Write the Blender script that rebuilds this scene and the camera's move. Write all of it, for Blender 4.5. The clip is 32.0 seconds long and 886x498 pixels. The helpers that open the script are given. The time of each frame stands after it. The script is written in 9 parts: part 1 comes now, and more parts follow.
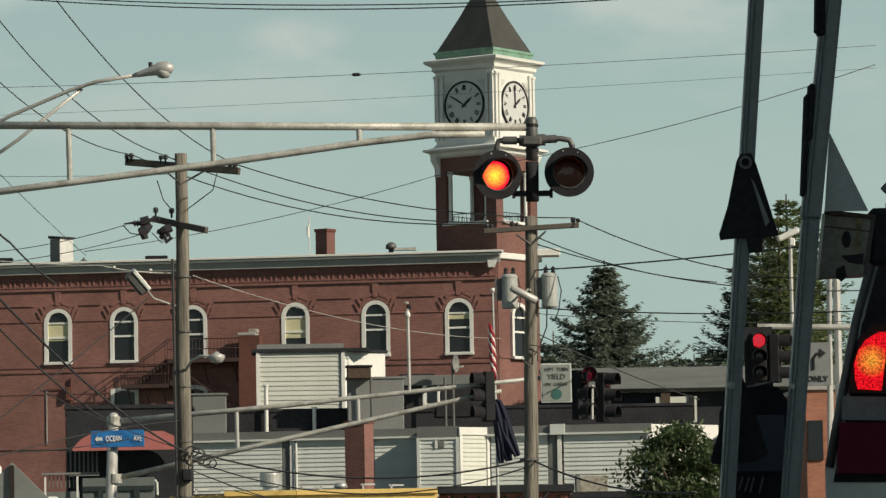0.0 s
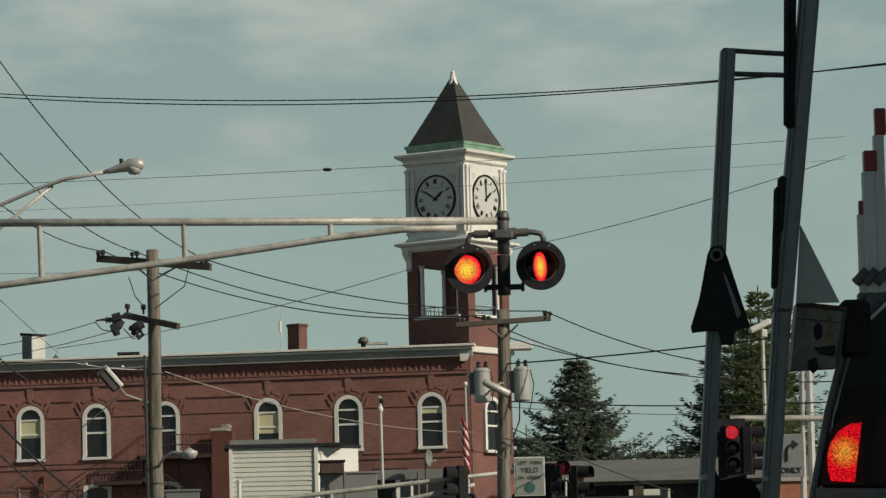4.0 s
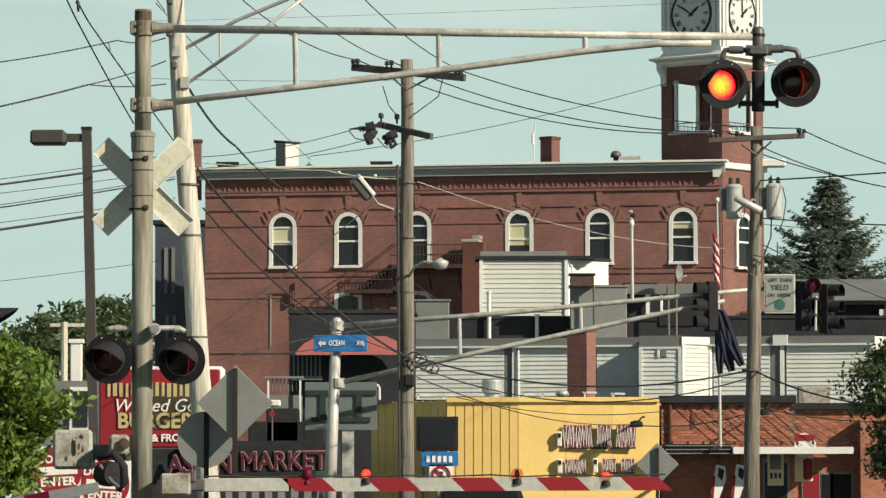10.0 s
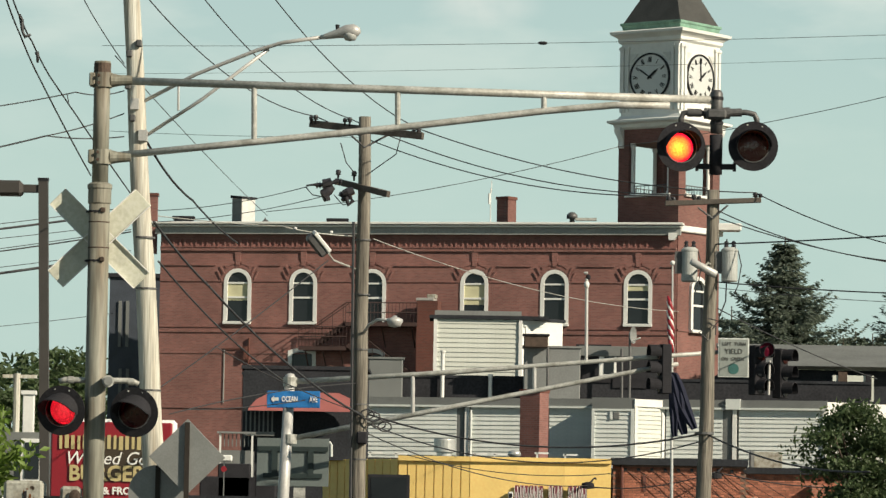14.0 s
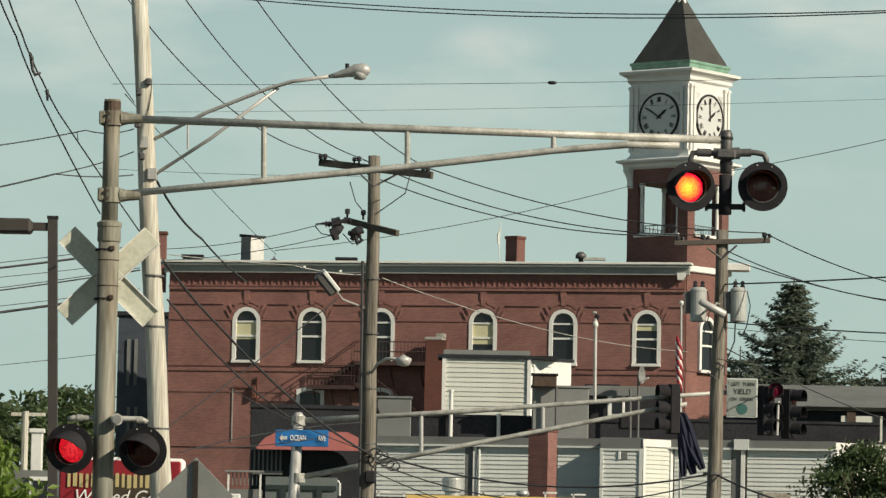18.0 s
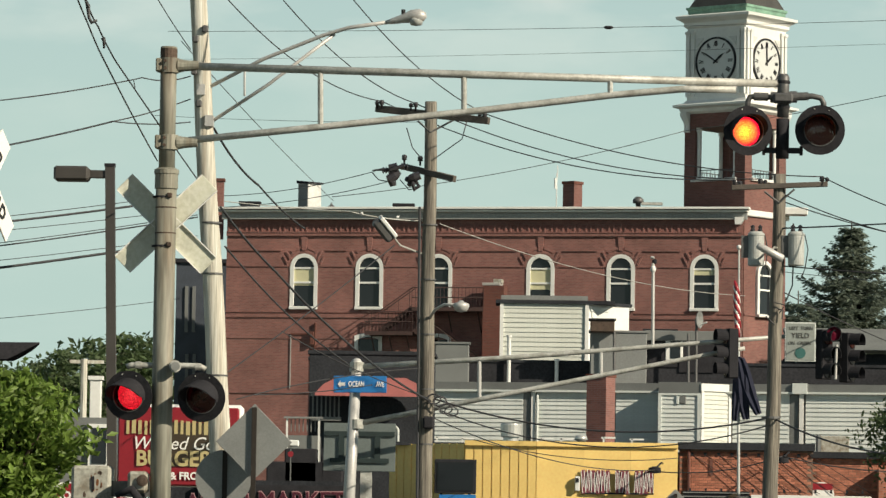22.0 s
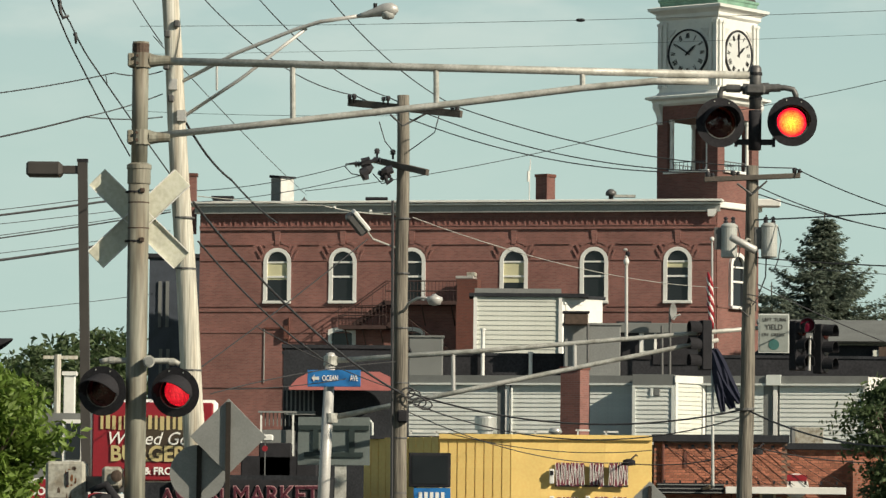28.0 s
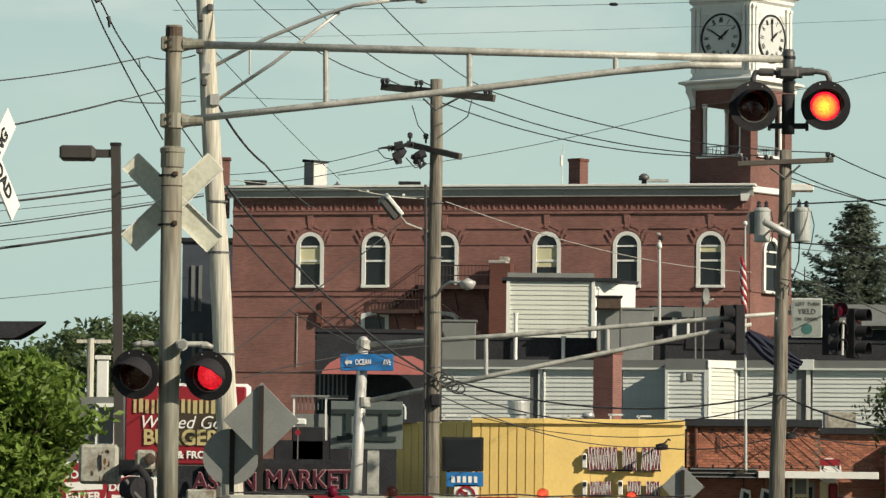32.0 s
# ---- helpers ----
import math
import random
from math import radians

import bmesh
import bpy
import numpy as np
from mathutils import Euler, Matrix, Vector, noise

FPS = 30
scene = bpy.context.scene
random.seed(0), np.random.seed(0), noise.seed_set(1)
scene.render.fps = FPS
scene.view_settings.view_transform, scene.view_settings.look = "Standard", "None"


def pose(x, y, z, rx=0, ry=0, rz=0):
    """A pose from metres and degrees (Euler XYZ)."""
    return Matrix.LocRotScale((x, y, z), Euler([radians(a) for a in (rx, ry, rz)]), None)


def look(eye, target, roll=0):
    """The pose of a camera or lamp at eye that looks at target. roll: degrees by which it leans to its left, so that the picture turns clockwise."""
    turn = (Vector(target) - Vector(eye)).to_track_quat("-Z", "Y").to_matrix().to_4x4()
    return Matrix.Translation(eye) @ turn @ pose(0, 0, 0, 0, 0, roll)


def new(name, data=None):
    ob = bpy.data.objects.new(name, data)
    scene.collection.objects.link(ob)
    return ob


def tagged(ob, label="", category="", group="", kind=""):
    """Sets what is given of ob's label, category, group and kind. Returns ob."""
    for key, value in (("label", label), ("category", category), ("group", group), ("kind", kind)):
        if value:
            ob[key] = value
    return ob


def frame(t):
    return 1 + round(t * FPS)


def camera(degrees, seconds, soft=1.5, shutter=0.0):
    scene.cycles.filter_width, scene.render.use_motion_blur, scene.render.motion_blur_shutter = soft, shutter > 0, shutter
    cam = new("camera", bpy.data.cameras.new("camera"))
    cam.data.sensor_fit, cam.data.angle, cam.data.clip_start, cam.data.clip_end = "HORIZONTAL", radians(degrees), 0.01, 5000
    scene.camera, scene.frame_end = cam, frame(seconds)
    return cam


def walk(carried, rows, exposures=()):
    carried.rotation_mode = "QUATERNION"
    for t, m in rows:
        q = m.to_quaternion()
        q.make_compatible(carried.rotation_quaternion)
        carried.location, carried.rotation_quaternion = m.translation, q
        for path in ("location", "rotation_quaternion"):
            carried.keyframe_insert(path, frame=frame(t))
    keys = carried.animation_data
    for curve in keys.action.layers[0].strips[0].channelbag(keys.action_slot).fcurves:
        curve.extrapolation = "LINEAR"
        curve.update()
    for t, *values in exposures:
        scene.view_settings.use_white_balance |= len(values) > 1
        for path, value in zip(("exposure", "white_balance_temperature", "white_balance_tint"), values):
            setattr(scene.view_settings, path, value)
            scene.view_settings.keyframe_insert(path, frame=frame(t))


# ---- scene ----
EYE = 1.2
cam = camera(11.8, 32.0, soft=1.4)
# seconds, yaw, pitch, roll of a hand-held camera in the road, and its small sway to the side and up
ROWS = [
    (0, -2.000, 4.554, 0.982, 0.003, 0.006),
    (0.5, -1.758, 4.717, 0.969, 0.006, 0.009),
    (1, -1.414, 5.446, 1.143, 0.005, 0.009),
    (1.5, -1.301, 5.640, 1.061, 0.006, 0.009),
    (2, -1.484, 5.421, 1.473, 0.004, 0.007),
    (2.5, -2.208, 5.394, 1.642, 0.004, 0.005),
    (4.5, -2.288, 5.880, 1.396, 0.004, 0.009),
    (5, -2.171, 5.771, 1.254, 0.001, 0.008),
    (5.5, -2.066, 5.528, 1.230, 0.002, 0.009),
    (6, -1.891, 5.393, 1.306, 0.001, 0.007),
    (6.5, -1.725, 5.406, 1.233, 0.001, 0.007),
    (7, -1.647, 5.246, 1.064, -0.002, 0.008),
    (7.5, -0.479, 4.566, 0.656, 0.003, 0.011),
    (8, 0.046, 3.970, 0.426, -0.001, 0.003),
    (8.5, 0.273, 3.932, 0.175, -0.002, 0.006),
    (9, 0.425, 3.948, 0.538, 0.005, 0.001),
    (9.5, 0.758, 3.740, 0.638, 0.006, 0.006),
    (10, 0.939, 3.348, 0.053, 0.006, 0.005),
    (10.5, 0.639, 3.290, 0.057, 0.007, 0.002),
    (11, 0.590, 3.387, -0.195, 0.010, -0.000),
    (11.5, 0.629, 3.696, -0.302, 0.004, -0.000),
    (12, 0.598, 4.194, -0.567, 0.003, -0.003),
    (12.5, 0.622, 3.831, -0.794, 0.004, 0.003),
    (13, 0.572, 3.722, -1.096, 0.000, 0.001),
    (13.5, 0.338, 3.819, -1.066, -0.003, 0.000),
    (14, 0.271, 4.139, -0.951, -0.000, -0.006),
    (14.5, 0.502, 4.240, -0.956, -0.003, 0.000),
    (16.5, 0.422, 4.440, -0.984, -0.004, -0.005),
    (17, 0.527, 4.619, -0.976, -0.002, -0.002),
    (17.5, 0.419, 4.718, -1.235, -0.008, -0.007),
    (18, 0.373, 4.662, -1.136, -0.006, -0.007),
    (18.5, 0.338, 4.645, -1.014, -0.006, -0.011),
    (19, 0.429, 4.772, -1.082, -0.008, -0.009),
    (19.5, 0.568, 4.772, -1.132, -0.006, -0.004),
    (20, 0.532, 4.762, -1.139, -0.004, -0.005),
    (20.5, 0.632, 4.336, -1.450, -0.002, -0.006),
    (21, 0.683, 4.209, -1.341, -0.004, -0.010),
    (21.5, 0.961, 3.920, -1.006, -0.000, -0.009),
    (22, 1.159, 3.923, -0.894, -0.006, -0.009),
    (22.5, 1.136, 3.665, -0.812, -0.002, -0.012),
    (23, 1.035, 3.423, -0.797, -0.008, -0.011),
    (23.5, 0.810, 3.609, -0.694, -0.011, -0.011),
    (24, 0.820, 3.881, -0.598, -0.006, -0.012),
    (24.5, 0.909, 3.960, -0.616, -0.006, -0.010),
    (25, 0.946, 3.949, -0.625, -0.005, -0.012),
    (25.5, 0.861, 3.680, -0.732, -0.004, -0.008),
    (27.5, 0.767, 3.951, -0.427, -0.006, -0.010),
    (28, 0.824, 3.840, -0.548, -0.005, -0.009),
    (28.5, 0.875, 3.921, -0.580, -0.003, -0.009),
    (29, 0.962, 3.956, -0.520, -0.003, -0.014),
    (29.5, 1.018, 3.915, -0.448, -0.003, -0.015),
    (30, 0.997, 3.903, -0.379, -0.005, -0.012),
    (30.5, 0.922, 3.697, -0.631, -0.007, -0.011),
    (31, 0.619, 3.594, -0.653, -0.006, -0.011),
    (31.5, 1.052, 3.629, -0.454, -0.003, -0.008),
    (32, 1.260, 3.629, -0.616, -0.006, -0.018),
]
walk(cam, [(t, pose(sway, 0, EYE + rise, 90 + pitch, roll, yaw)) for t, yaw, pitch, roll, sway, rise in ROWS], exposures=[(0.0, -0.10), (0.5, -0.15), (1.0, -0.17), (2.0, -0.30), (5.0, -0.48), (6.0, -0.32), (7.0, -0.30), (8.6, 0.28), (9.4, 0.30), (10.6, 0.40), (11.2, 0.42), (12.0, 0.34), (13.5, 0.32), (16.5, 0.08), (20.0, 0.08), (21.5, 0.27), (32.0, 0.22)])

# ---- light ----
SUN_SIDE, SUN_HIGH = radians(57), radians(29)   # to the right of straight behind the camera
to_sun = Vector((math.sin(SUN_SIDE) * math.cos(SUN_HIGH), -math.cos(SUN_SIDE) * math.cos(SUN_HIGH), math.sin(SUN_HIGH)))
sun = new("sun", bpy.data.lights.new("sun", "SUN"))
sun.data.energy, sun.data.angle, sun.data.color = 4.9, radians(0.53), (1.0, 0.88, 0.70)
sun.matrix_world = look(to_sun * 300, (0, 0, 0))

world = bpy.data.worlds.new("sky")
scene.world = world
world.use_nodes = True
wn, wl = world.node_tree.nodes, world.node_tree.links
wn.clear()


def wnode(kind, **values):
    n = wn.new(kind)
    for k, v in values.items():
        n.inputs[k].default_value = v
    return n


sky = wn.new("ShaderNodeTexSky")
sky.sky_type, sky.sun_disc = "NISHITA", False
sky.sun_elevation, sky.sun_rotation = SUN_HIGH, math.pi - SUN_SIDE
sky.air_density, sky.dust_density, sky.ozone_density = 1.0, 2.0, 1.0
coord = wn.new("ShaderNodeTexCoord")
stretch = wnode("ShaderNodeMapping", Scale=(17.0, 17.0, 48.0), Location=(1.7, 0.4, 0.15))
puffs = wnode("ShaderNodeTexNoise", Scale=1.0, Detail=5.0, Roughness=0.55)
ramp = wn.new("ShaderNodeValToRGB")
ramp.color_ramp.elements[0].position, ramp.color_ramp.elements[1].position = 0.44, 0.64
height = wn.new("ShaderNodeSeparateXYZ")
higher = wnode("ShaderNodeMapRange")
higher.inputs["From Min"].default_value, higher.inputs["From Max"].default_value = 0.095, 0.16
higher.inputs["To Min"].default_value, higher.inputs["To Max"].default_value = 0.10, 0.85
cloudy = wn.new("ShaderNodeMath")
cloudy.operation = "MULTIPLY"
deep = wn.new("ShaderNodeMixRGB")
deep.inputs[2].default_value = (3.35, 4.6, 4.62, 1)
mixer = wn.new("ShaderNodeMixRGB")
mixer.inputs[2].default_value = (6.1, 6.6, 5.95, 1)
haze = wn.new("ShaderNodeMixRGB")
haze.inputs[0].default_value, haze.inputs[2].default_value = 0.96, (4.08, 5.35, 4.82, 1)
back = wnode("ShaderNodeBackground", Strength=0.1036)
world_out = wn.new("ShaderNodeOutputWorld")
wl.new(coord.outputs["Generated"], stretch.inputs["Vector"])
wl.new(stretch.outputs[0], puffs.inputs["Vector"])
wl.new(puffs.outputs["Fac"], ramp.inputs[0])
wl.new(sky.outputs[0], haze.inputs[1])
wl.new(coord.outputs["Generated"], height.inputs[0])
wl.new(height.outputs[2], higher.inputs["Value"])
wl.new(higher.outputs[0], deep.inputs[0])
wl.new(haze.outputs[0], deep.inputs[1])
wl.new(deep.outputs[0], mixer.inputs[1])
wl.new(ramp.outputs[0], cloudy.inputs[0])
wl.new(higher.outputs[0], cloudy.inputs[1])
wl.new(cloudy.outputs[0], mixer.inputs[0])
upward = wnode("ShaderNodeMapRange")
upward.interpolation_type = "SMOOTHSTEP"
upward.inputs["From Min"].default_value, upward.inputs["From Max"].default_value = 0.17, 0.31
zenith = wn.new("ShaderNodeMixRGB")
zenith.inputs[2].default_value = (0.62, 0.98, 1.35, 1)
wl.new(height.outputs[2], upward.inputs["Value"])
wl.new(upward.outputs[0], zenith.inputs[0])
wl.new(mixer.outputs[0], zenith.inputs[1])
away = wn.new("ShaderNodeVectorMath")
away.operation, away.inputs[1].default_value = "SUBTRACT", (0.0025, 0.9917, 0.1288)
squash = wn.new("ShaderNodeVectorMath")
squash.operation, squash.inputs[1].default_value = "MULTIPLY", (62.0, 0.0, 150.0)
far = wn.new("ShaderNodeVectorMath")
far.operation = "LENGTH"
fade = wnode("ShaderNodeMapRange")
fade.interpolation_type = "SMOOTHSTEP"
fade.inputs["From Min"].default_value, fade.inputs["From Max"].default_value = 0.25, 1.0
fade.inputs["To Min"].default_value, fade.inputs["To Max"].default_value = 1.0, 0.0
curl = wnode("ShaderNodeTexNoise", Scale=55.0, Detail=4.0, Roughness=0.6)
wisp = wn.new("ShaderNodeMath")
wisp.operation = "MULTIPLY"
puff = wn.new("ShaderNodeMixRGB")
puff.inputs[2].default_value = (6.6, 6.7, 6.1, 1)
wl.new(coord.outputs["Generated"], away.inputs[0])
wl.new(away.outputs[0], squash.inputs[0])
wl.new(squash.outputs[0], far.inputs[0])
wl.new(far.outputs["Value"], fade.inputs["Value"])
wl.new(coord.outputs["Generated"], curl.inputs["Vector"])
wl.new(fade.outputs[0], wisp.inputs[0])
wl.new(curl.outputs["Fac"], wisp.inputs[1])
wl.new(wisp.outputs[0], puff.inputs[0])
wl.new(zenith.outputs[0], puff.inputs[1])
wl.new(puff.outputs[0], back.inputs[0])
wl.new(back.outputs[0], world_out.inputs[0])


# ---- materials ----
def material(name, color, rough=0.7, metal=0.0, vary=0.15, scale=3.0, fine=40.0, bump=0.0, second=None, emit=0.0, coat=0.0, islands=0.0, spec=0.5, grain=1.0):
    """A surface with blotches and grain at two scales; second: the colour of stains; islands: change from piece to piece."""
    m = bpy.data.materials.new(name)
    m.use_nodes = True
    nt = m.node_tree
    n, l = nt.nodes, nt.links
    b = n["Principled BSDF"]
    b.inputs["Roughness"].default_value, b.inputs["Metallic"].default_value = rough, metal
    b.inputs["Coat Weight"].default_value, b.inputs["Specular IOR Level"].default_value = coat, spec
    tc = n.new("ShaderNodeTexCoord")
    big = n.new("ShaderNodeTexNoise")
    big.inputs["Scale"].default_value, big.inputs["Detail"].default_value = scale, 5
    small = n.new("ShaderNodeTexNoise")
    small.inputs["Scale"].default_value, small.inputs["Detail"].default_value = fine, 3
    along_ = n.new("ShaderNodeMapping")
    along_.inputs["Scale"].default_value = (1, 1, grain)
    l.new(tc.outputs["Object"], along_.inputs["Vector"])
    for t in (big, small):
        l.new(along_.outputs[0], t.inputs["Vector"])
    r = n.new("ShaderNodeValToRGB")
    r.color_ramp.elements[0].position, r.color_ramp.elements[1].position = 0.42, 0.68
    c = Vector(color[:3])
    s = Vector(second) if second else c * (1 - vary)
    r.color_ramp.elements[0].color, r.color_ramp.elements[1].color = (*c, 1), (*s, 1)
    l.new(big.outputs["Fac"], r.inputs[0])
    mul = n.new("ShaderNodeMixRGB")
    mul.blend_type = "OVERLAY"
    mul.inputs[0].default_value = min(1.0, vary * 2)
    l.new(r.outputs[0], mul.inputs[1])
    l.new(small.outputs["Fac"], mul.inputs[2])
    out = mul.outputs[0]
    if islands:
        info = n.new("ShaderNodeNewGeometry")
        oi = n.new("ShaderNodeObjectInfo")
        add = n.new("ShaderNodeMath")
        add.operation = "ADD"
        l.new(info.outputs["Random Per Island"], add.inputs[0])
        l.new(oi.outputs["Random"], add.inputs[1])
        fr = n.new("ShaderNodeMath")
        fr.operation = "FRACT"
        l.new(add.outputs[0], fr.inputs[0])
        mr = n.new("ShaderNodeMapRange")
        mr.inputs["To Min"].default_value, mr.inputs["To Max"].default_value = 1 - islands, 1 + islands
        l.new(fr.outputs[0], mr.inputs["Value"])
        hs = n.new("ShaderNodeHueSaturation")
        l.new(mr.outputs[0], hs.inputs["Value"])
        l.new(out, hs.inputs["Color"])
        out = hs.outputs[0]
    l.new(out, b.inputs["Base Color"])
    if bump:
        bm_ = n.new("ShaderNodeBump")
        bm_.inputs["Strength"].default_value, bm_.inputs["Distance"].default_value = bump, 0.02
        l.new(small.outputs["Fac"], bm_.inputs["Height"])
        l.new(bm_.outputs[0], b.inputs["Normal"])
    if emit:
        b.inputs["Emission Color"].default_value, b.inputs["Emission Strength"].default_value = (*c, 1), emit
    return m


def leafy(m, share=0.45):
    """Let part of the light through thin leaves."""
    n, l = m.node_tree.nodes, m.node_tree.links
    b, o = n["Principled BSDF"], n["Material Output"]
    tr, mx = n.new("ShaderNodeBsdfTranslucent"), n.new("ShaderNodeMixShader")
    l.new(b.inputs["Base Color"].links[0].from_socket, tr.inputs["Color"])
    mx.inputs[0].default_value = share
    l.new(b.outputs[0], mx.inputs[1])
    l.new(tr.outputs[0], mx.inputs[2])
    l.new(mx.outputs[0], o.inputs["Surface"])
    return m


def brick_material(name, one, two, mortar, dirt=0.25):
    m = bpy.data.materials.new(name)
    m.use_nodes = True
    n, l = m.node_tree.nodes, m.node_tree.links
    b = n["Principled BSDF"]
    b.inputs["Roughness"].default_value = 0.85
    tc = n.new("ShaderNodeTexCoord")
    mp = n.new("ShaderNodeMapping")
    sep = n.new("ShaderNodeSeparateXYZ")
    comb = n.new("ShaderNodeCombineXYZ")
    add = n.new("ShaderNodeMath")
    l.new(tc.outputs["Object"], sep.inputs[0])
    l.new(sep.outputs[0], add.inputs[0])
    l.new(sep.outputs[1], add.inputs[1])
    l.new(add.outputs[0], comb.inputs[0])
    l.new(sep.outputs[2], comb.inputs[1])
    br = n.new("ShaderNodeTexBrick")
    br.inputs["Color1"].default_value, br.inputs["Color2"].default_value, br.inputs["Mortar"].default_value = (*one, 1), (*two, 1), (*mortar, 1)
    br.inputs["Scale"].default_value = 1.0
    br.inputs["Brick Width"].default_value, br.inputs["Row Height"].default_value, br.inputs["Mortar Size"].default_value = 0.215, 0.072, 0.008
    l.new(comb.outputs[0], br.inputs["Vector"])
    ns = n.new("ShaderNodeTexNoise")
    ns.inputs["Scale"].default_value, ns.inputs["Detail"].default_value = 0.5, 8
    l.new(tc.outputs["Object"], ns.inputs["Vector"])
    rp = n.new("ShaderNodeMapRange")
    rp.inputs["From Min"].default_value, rp.inputs["From Max"].default_value = 0.3, 0.7
    rp.inputs["To Min"].default_value, rp.inputs["To Max"].default_value = 1 - dirt, 1 + dirt * 0.6
    l.new(ns.outputs["Fac"], rp.inputs["Value"])
    hs = n.new("ShaderNodeHueSaturation")
    l.new(br.outputs["Color"], hs.inputs["Color"])
    l.new(rp.outputs[0], hs.inputs["Value"])
    l.new(hs.outputs[0], b.inputs["Base Color"])
    bp = n.new("ShaderNodeBump")
    bp.inputs["Strength"].default_value, bp.inputs["Distance"].default_value = 0.4, 0.01
    bp.invert = True
    l.new(br.outputs["Fac"], bp.inputs["Height"])
    l.new(bp.outputs[0], b.inputs["Normal"])
    return m


def glass_material(name, color=(0.02, 0.025, 0.03), rough=0.05):
    m = material(name, color, rough, vary=0.05)
    m.node_tree.nodes["Principled BSDF"].inputs["Specular IOR Level"].default_value = 0.35
    return m


def clear_lens(name, tint):
    """Tinted clear plastic: see-through with a gloss."""
    m = bpy.data.materials.new(name)
    m.use_nodes = True
    n, l = m.node_tree.nodes, m.node_tree.links
    n.clear()
    tr, gl, mx, o = (n.new("ShaderNode" + k) for k in ("BsdfTransparent", "BsdfGlossy", "MixShader", "OutputMaterial"))
    tr.inputs[0].default_value = (*tint, 1)
    gl.inputs["Roughness"].default_value = 0.12
    mx.inputs[0].default_value = 0.05
    l.new(tr.outputs[0], mx.inputs[1])
    l.new(gl.outputs[0], mx.inputs[2])
    l.new(mx.outputs[0], o.inputs[0])
    return m


def led_material(name, middle, rim, strength, size, cells=15):
    """A lit cluster of small diodes, hottest in its middle."""
    m = bpy.data.materials.new(name)
    m.use_nodes = True
    n, l = m.node_tree.nodes, m.node_tree.links
    n.clear()
    tc, ln, rp, vo, vr, em, o = (n.new("ShaderNode" + k) for k in ("TexCoord", "VectorMath", "ValToRGB", "TexVoronoi", "MapRange", "Emission", "OutputMaterial"))
    ln.operation = "LENGTH"
    sc = n.new("ShaderNodeVectorMath")
    sc.operation = "SCALE"
    sc.inputs["Scale"].default_value = 1 / size
    l.new(tc.outputs["Object"], sc.inputs[0])
    l.new(sc.outputs[0], ln.inputs[0])
    rp.color_ramp.elements[0].color, rp.color_ramp.elements[1].color = (*middle, 1), (*rim, 1)
    rp.color_ramp.elements[0].position, rp.color_ramp.elements[1].position = 0.10, 0.90
    l.new(ln.outputs["Value"], rp.inputs[0])
    vo.inputs["Scale"].default_value = cells / size
    l.new(tc.outputs["Object"], vo.inputs["Vector"])
    vr.inputs["From Min"].default_value, vr.inputs["From Max"].default_value = 0.0, 0.6
    vr.inputs["To Min"].default_value, vr.inputs["To Max"].default_value = strength * 1.55, strength * 0.22
    l.new(vo.outputs["Distance"], vr.inputs["Value"])
    l.new(rp.outputs[0], em.inputs["Color"])
    l.new(vr.outputs[0], em.inputs["Strength"])
    l.new(em.outputs[0], o.inputs[0])
    return m


BRICK = brick_material("red brick", (0.268, 0.117, 0.099), (0.195, 0.084, 0.072), (0.235, 0.155, 0.135))
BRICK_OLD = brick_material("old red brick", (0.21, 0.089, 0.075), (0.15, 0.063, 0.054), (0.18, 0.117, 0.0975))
BRICK_SHADED = brick_material("soot-darkened brick", (0.17, 0.066, 0.055), (0.12, 0.048, 0.042), (0.13, 0.085, 0.075))
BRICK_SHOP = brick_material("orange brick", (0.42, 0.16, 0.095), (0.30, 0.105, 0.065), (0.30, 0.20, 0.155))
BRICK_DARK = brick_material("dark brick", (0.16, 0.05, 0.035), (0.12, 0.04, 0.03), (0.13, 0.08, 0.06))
WHITE = material("white painted wood", (0.74, 0.75, 0.715), 0.55, vary=0.10, scale=1.2, fine=14)
WHITE_DIAL = material("white clock glass", (0.58, 0.60, 0.585), 0.3, vary=0.04)
CORNICE = material("pale grey painted tin", (0.62, 0.63, 0.60), 0.5, vary=0.15, scale=0.6, fine=9)
FASCIA = material("weathered grey cornice paint", (0.30, 0.315, 0.30), 0.6, vary=0.2, scale=0.7, fine=12)
SLATE = material("dark slate", (0.055, 0.055, 0.05), 0.6, vary=0.25, scale=1.5, fine=22, bump=0.4)
COPPER = material("green copper", (0.20, 0.36, 0.27), 0.6, vary=0.3, scale=2.0, fine=20)
BLACK = material("black paint", (0.026, 0.026, 0.029), 0.5, vary=0.2, spec=0.2)
MEMBRANE = material("black roofing membrane", (0.034, 0.035, 0.040), 0.8, vary=0.3, scale=0.8, fine=12, spec=0.1)
DOT_TEAL = material("faded teal paint", (0.035, 0.13, 0.12), 0.6, vary=0.2)
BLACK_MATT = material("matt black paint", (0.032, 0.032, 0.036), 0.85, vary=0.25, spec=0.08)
GALV = material("weathered galvanised steel", (0.48, 0.485, 0.45), 0.55, 0.2, vary=0.22, scale=5, fine=30, second=(0.30, 0.30, 0.265))
GALV_DARK = material("dull grey steel", (0.12, 0.12, 0.118), 0.5, 0.25, vary=0.2, scale=5, fine=30)
MAST = material("rust-streaked silver paint", (0.24, 0.24, 0.195), 0.6, 0.1, vary=0.35, scale=9, fine=30, second=(0.15, 0.125, 0.088), grain=0.09)
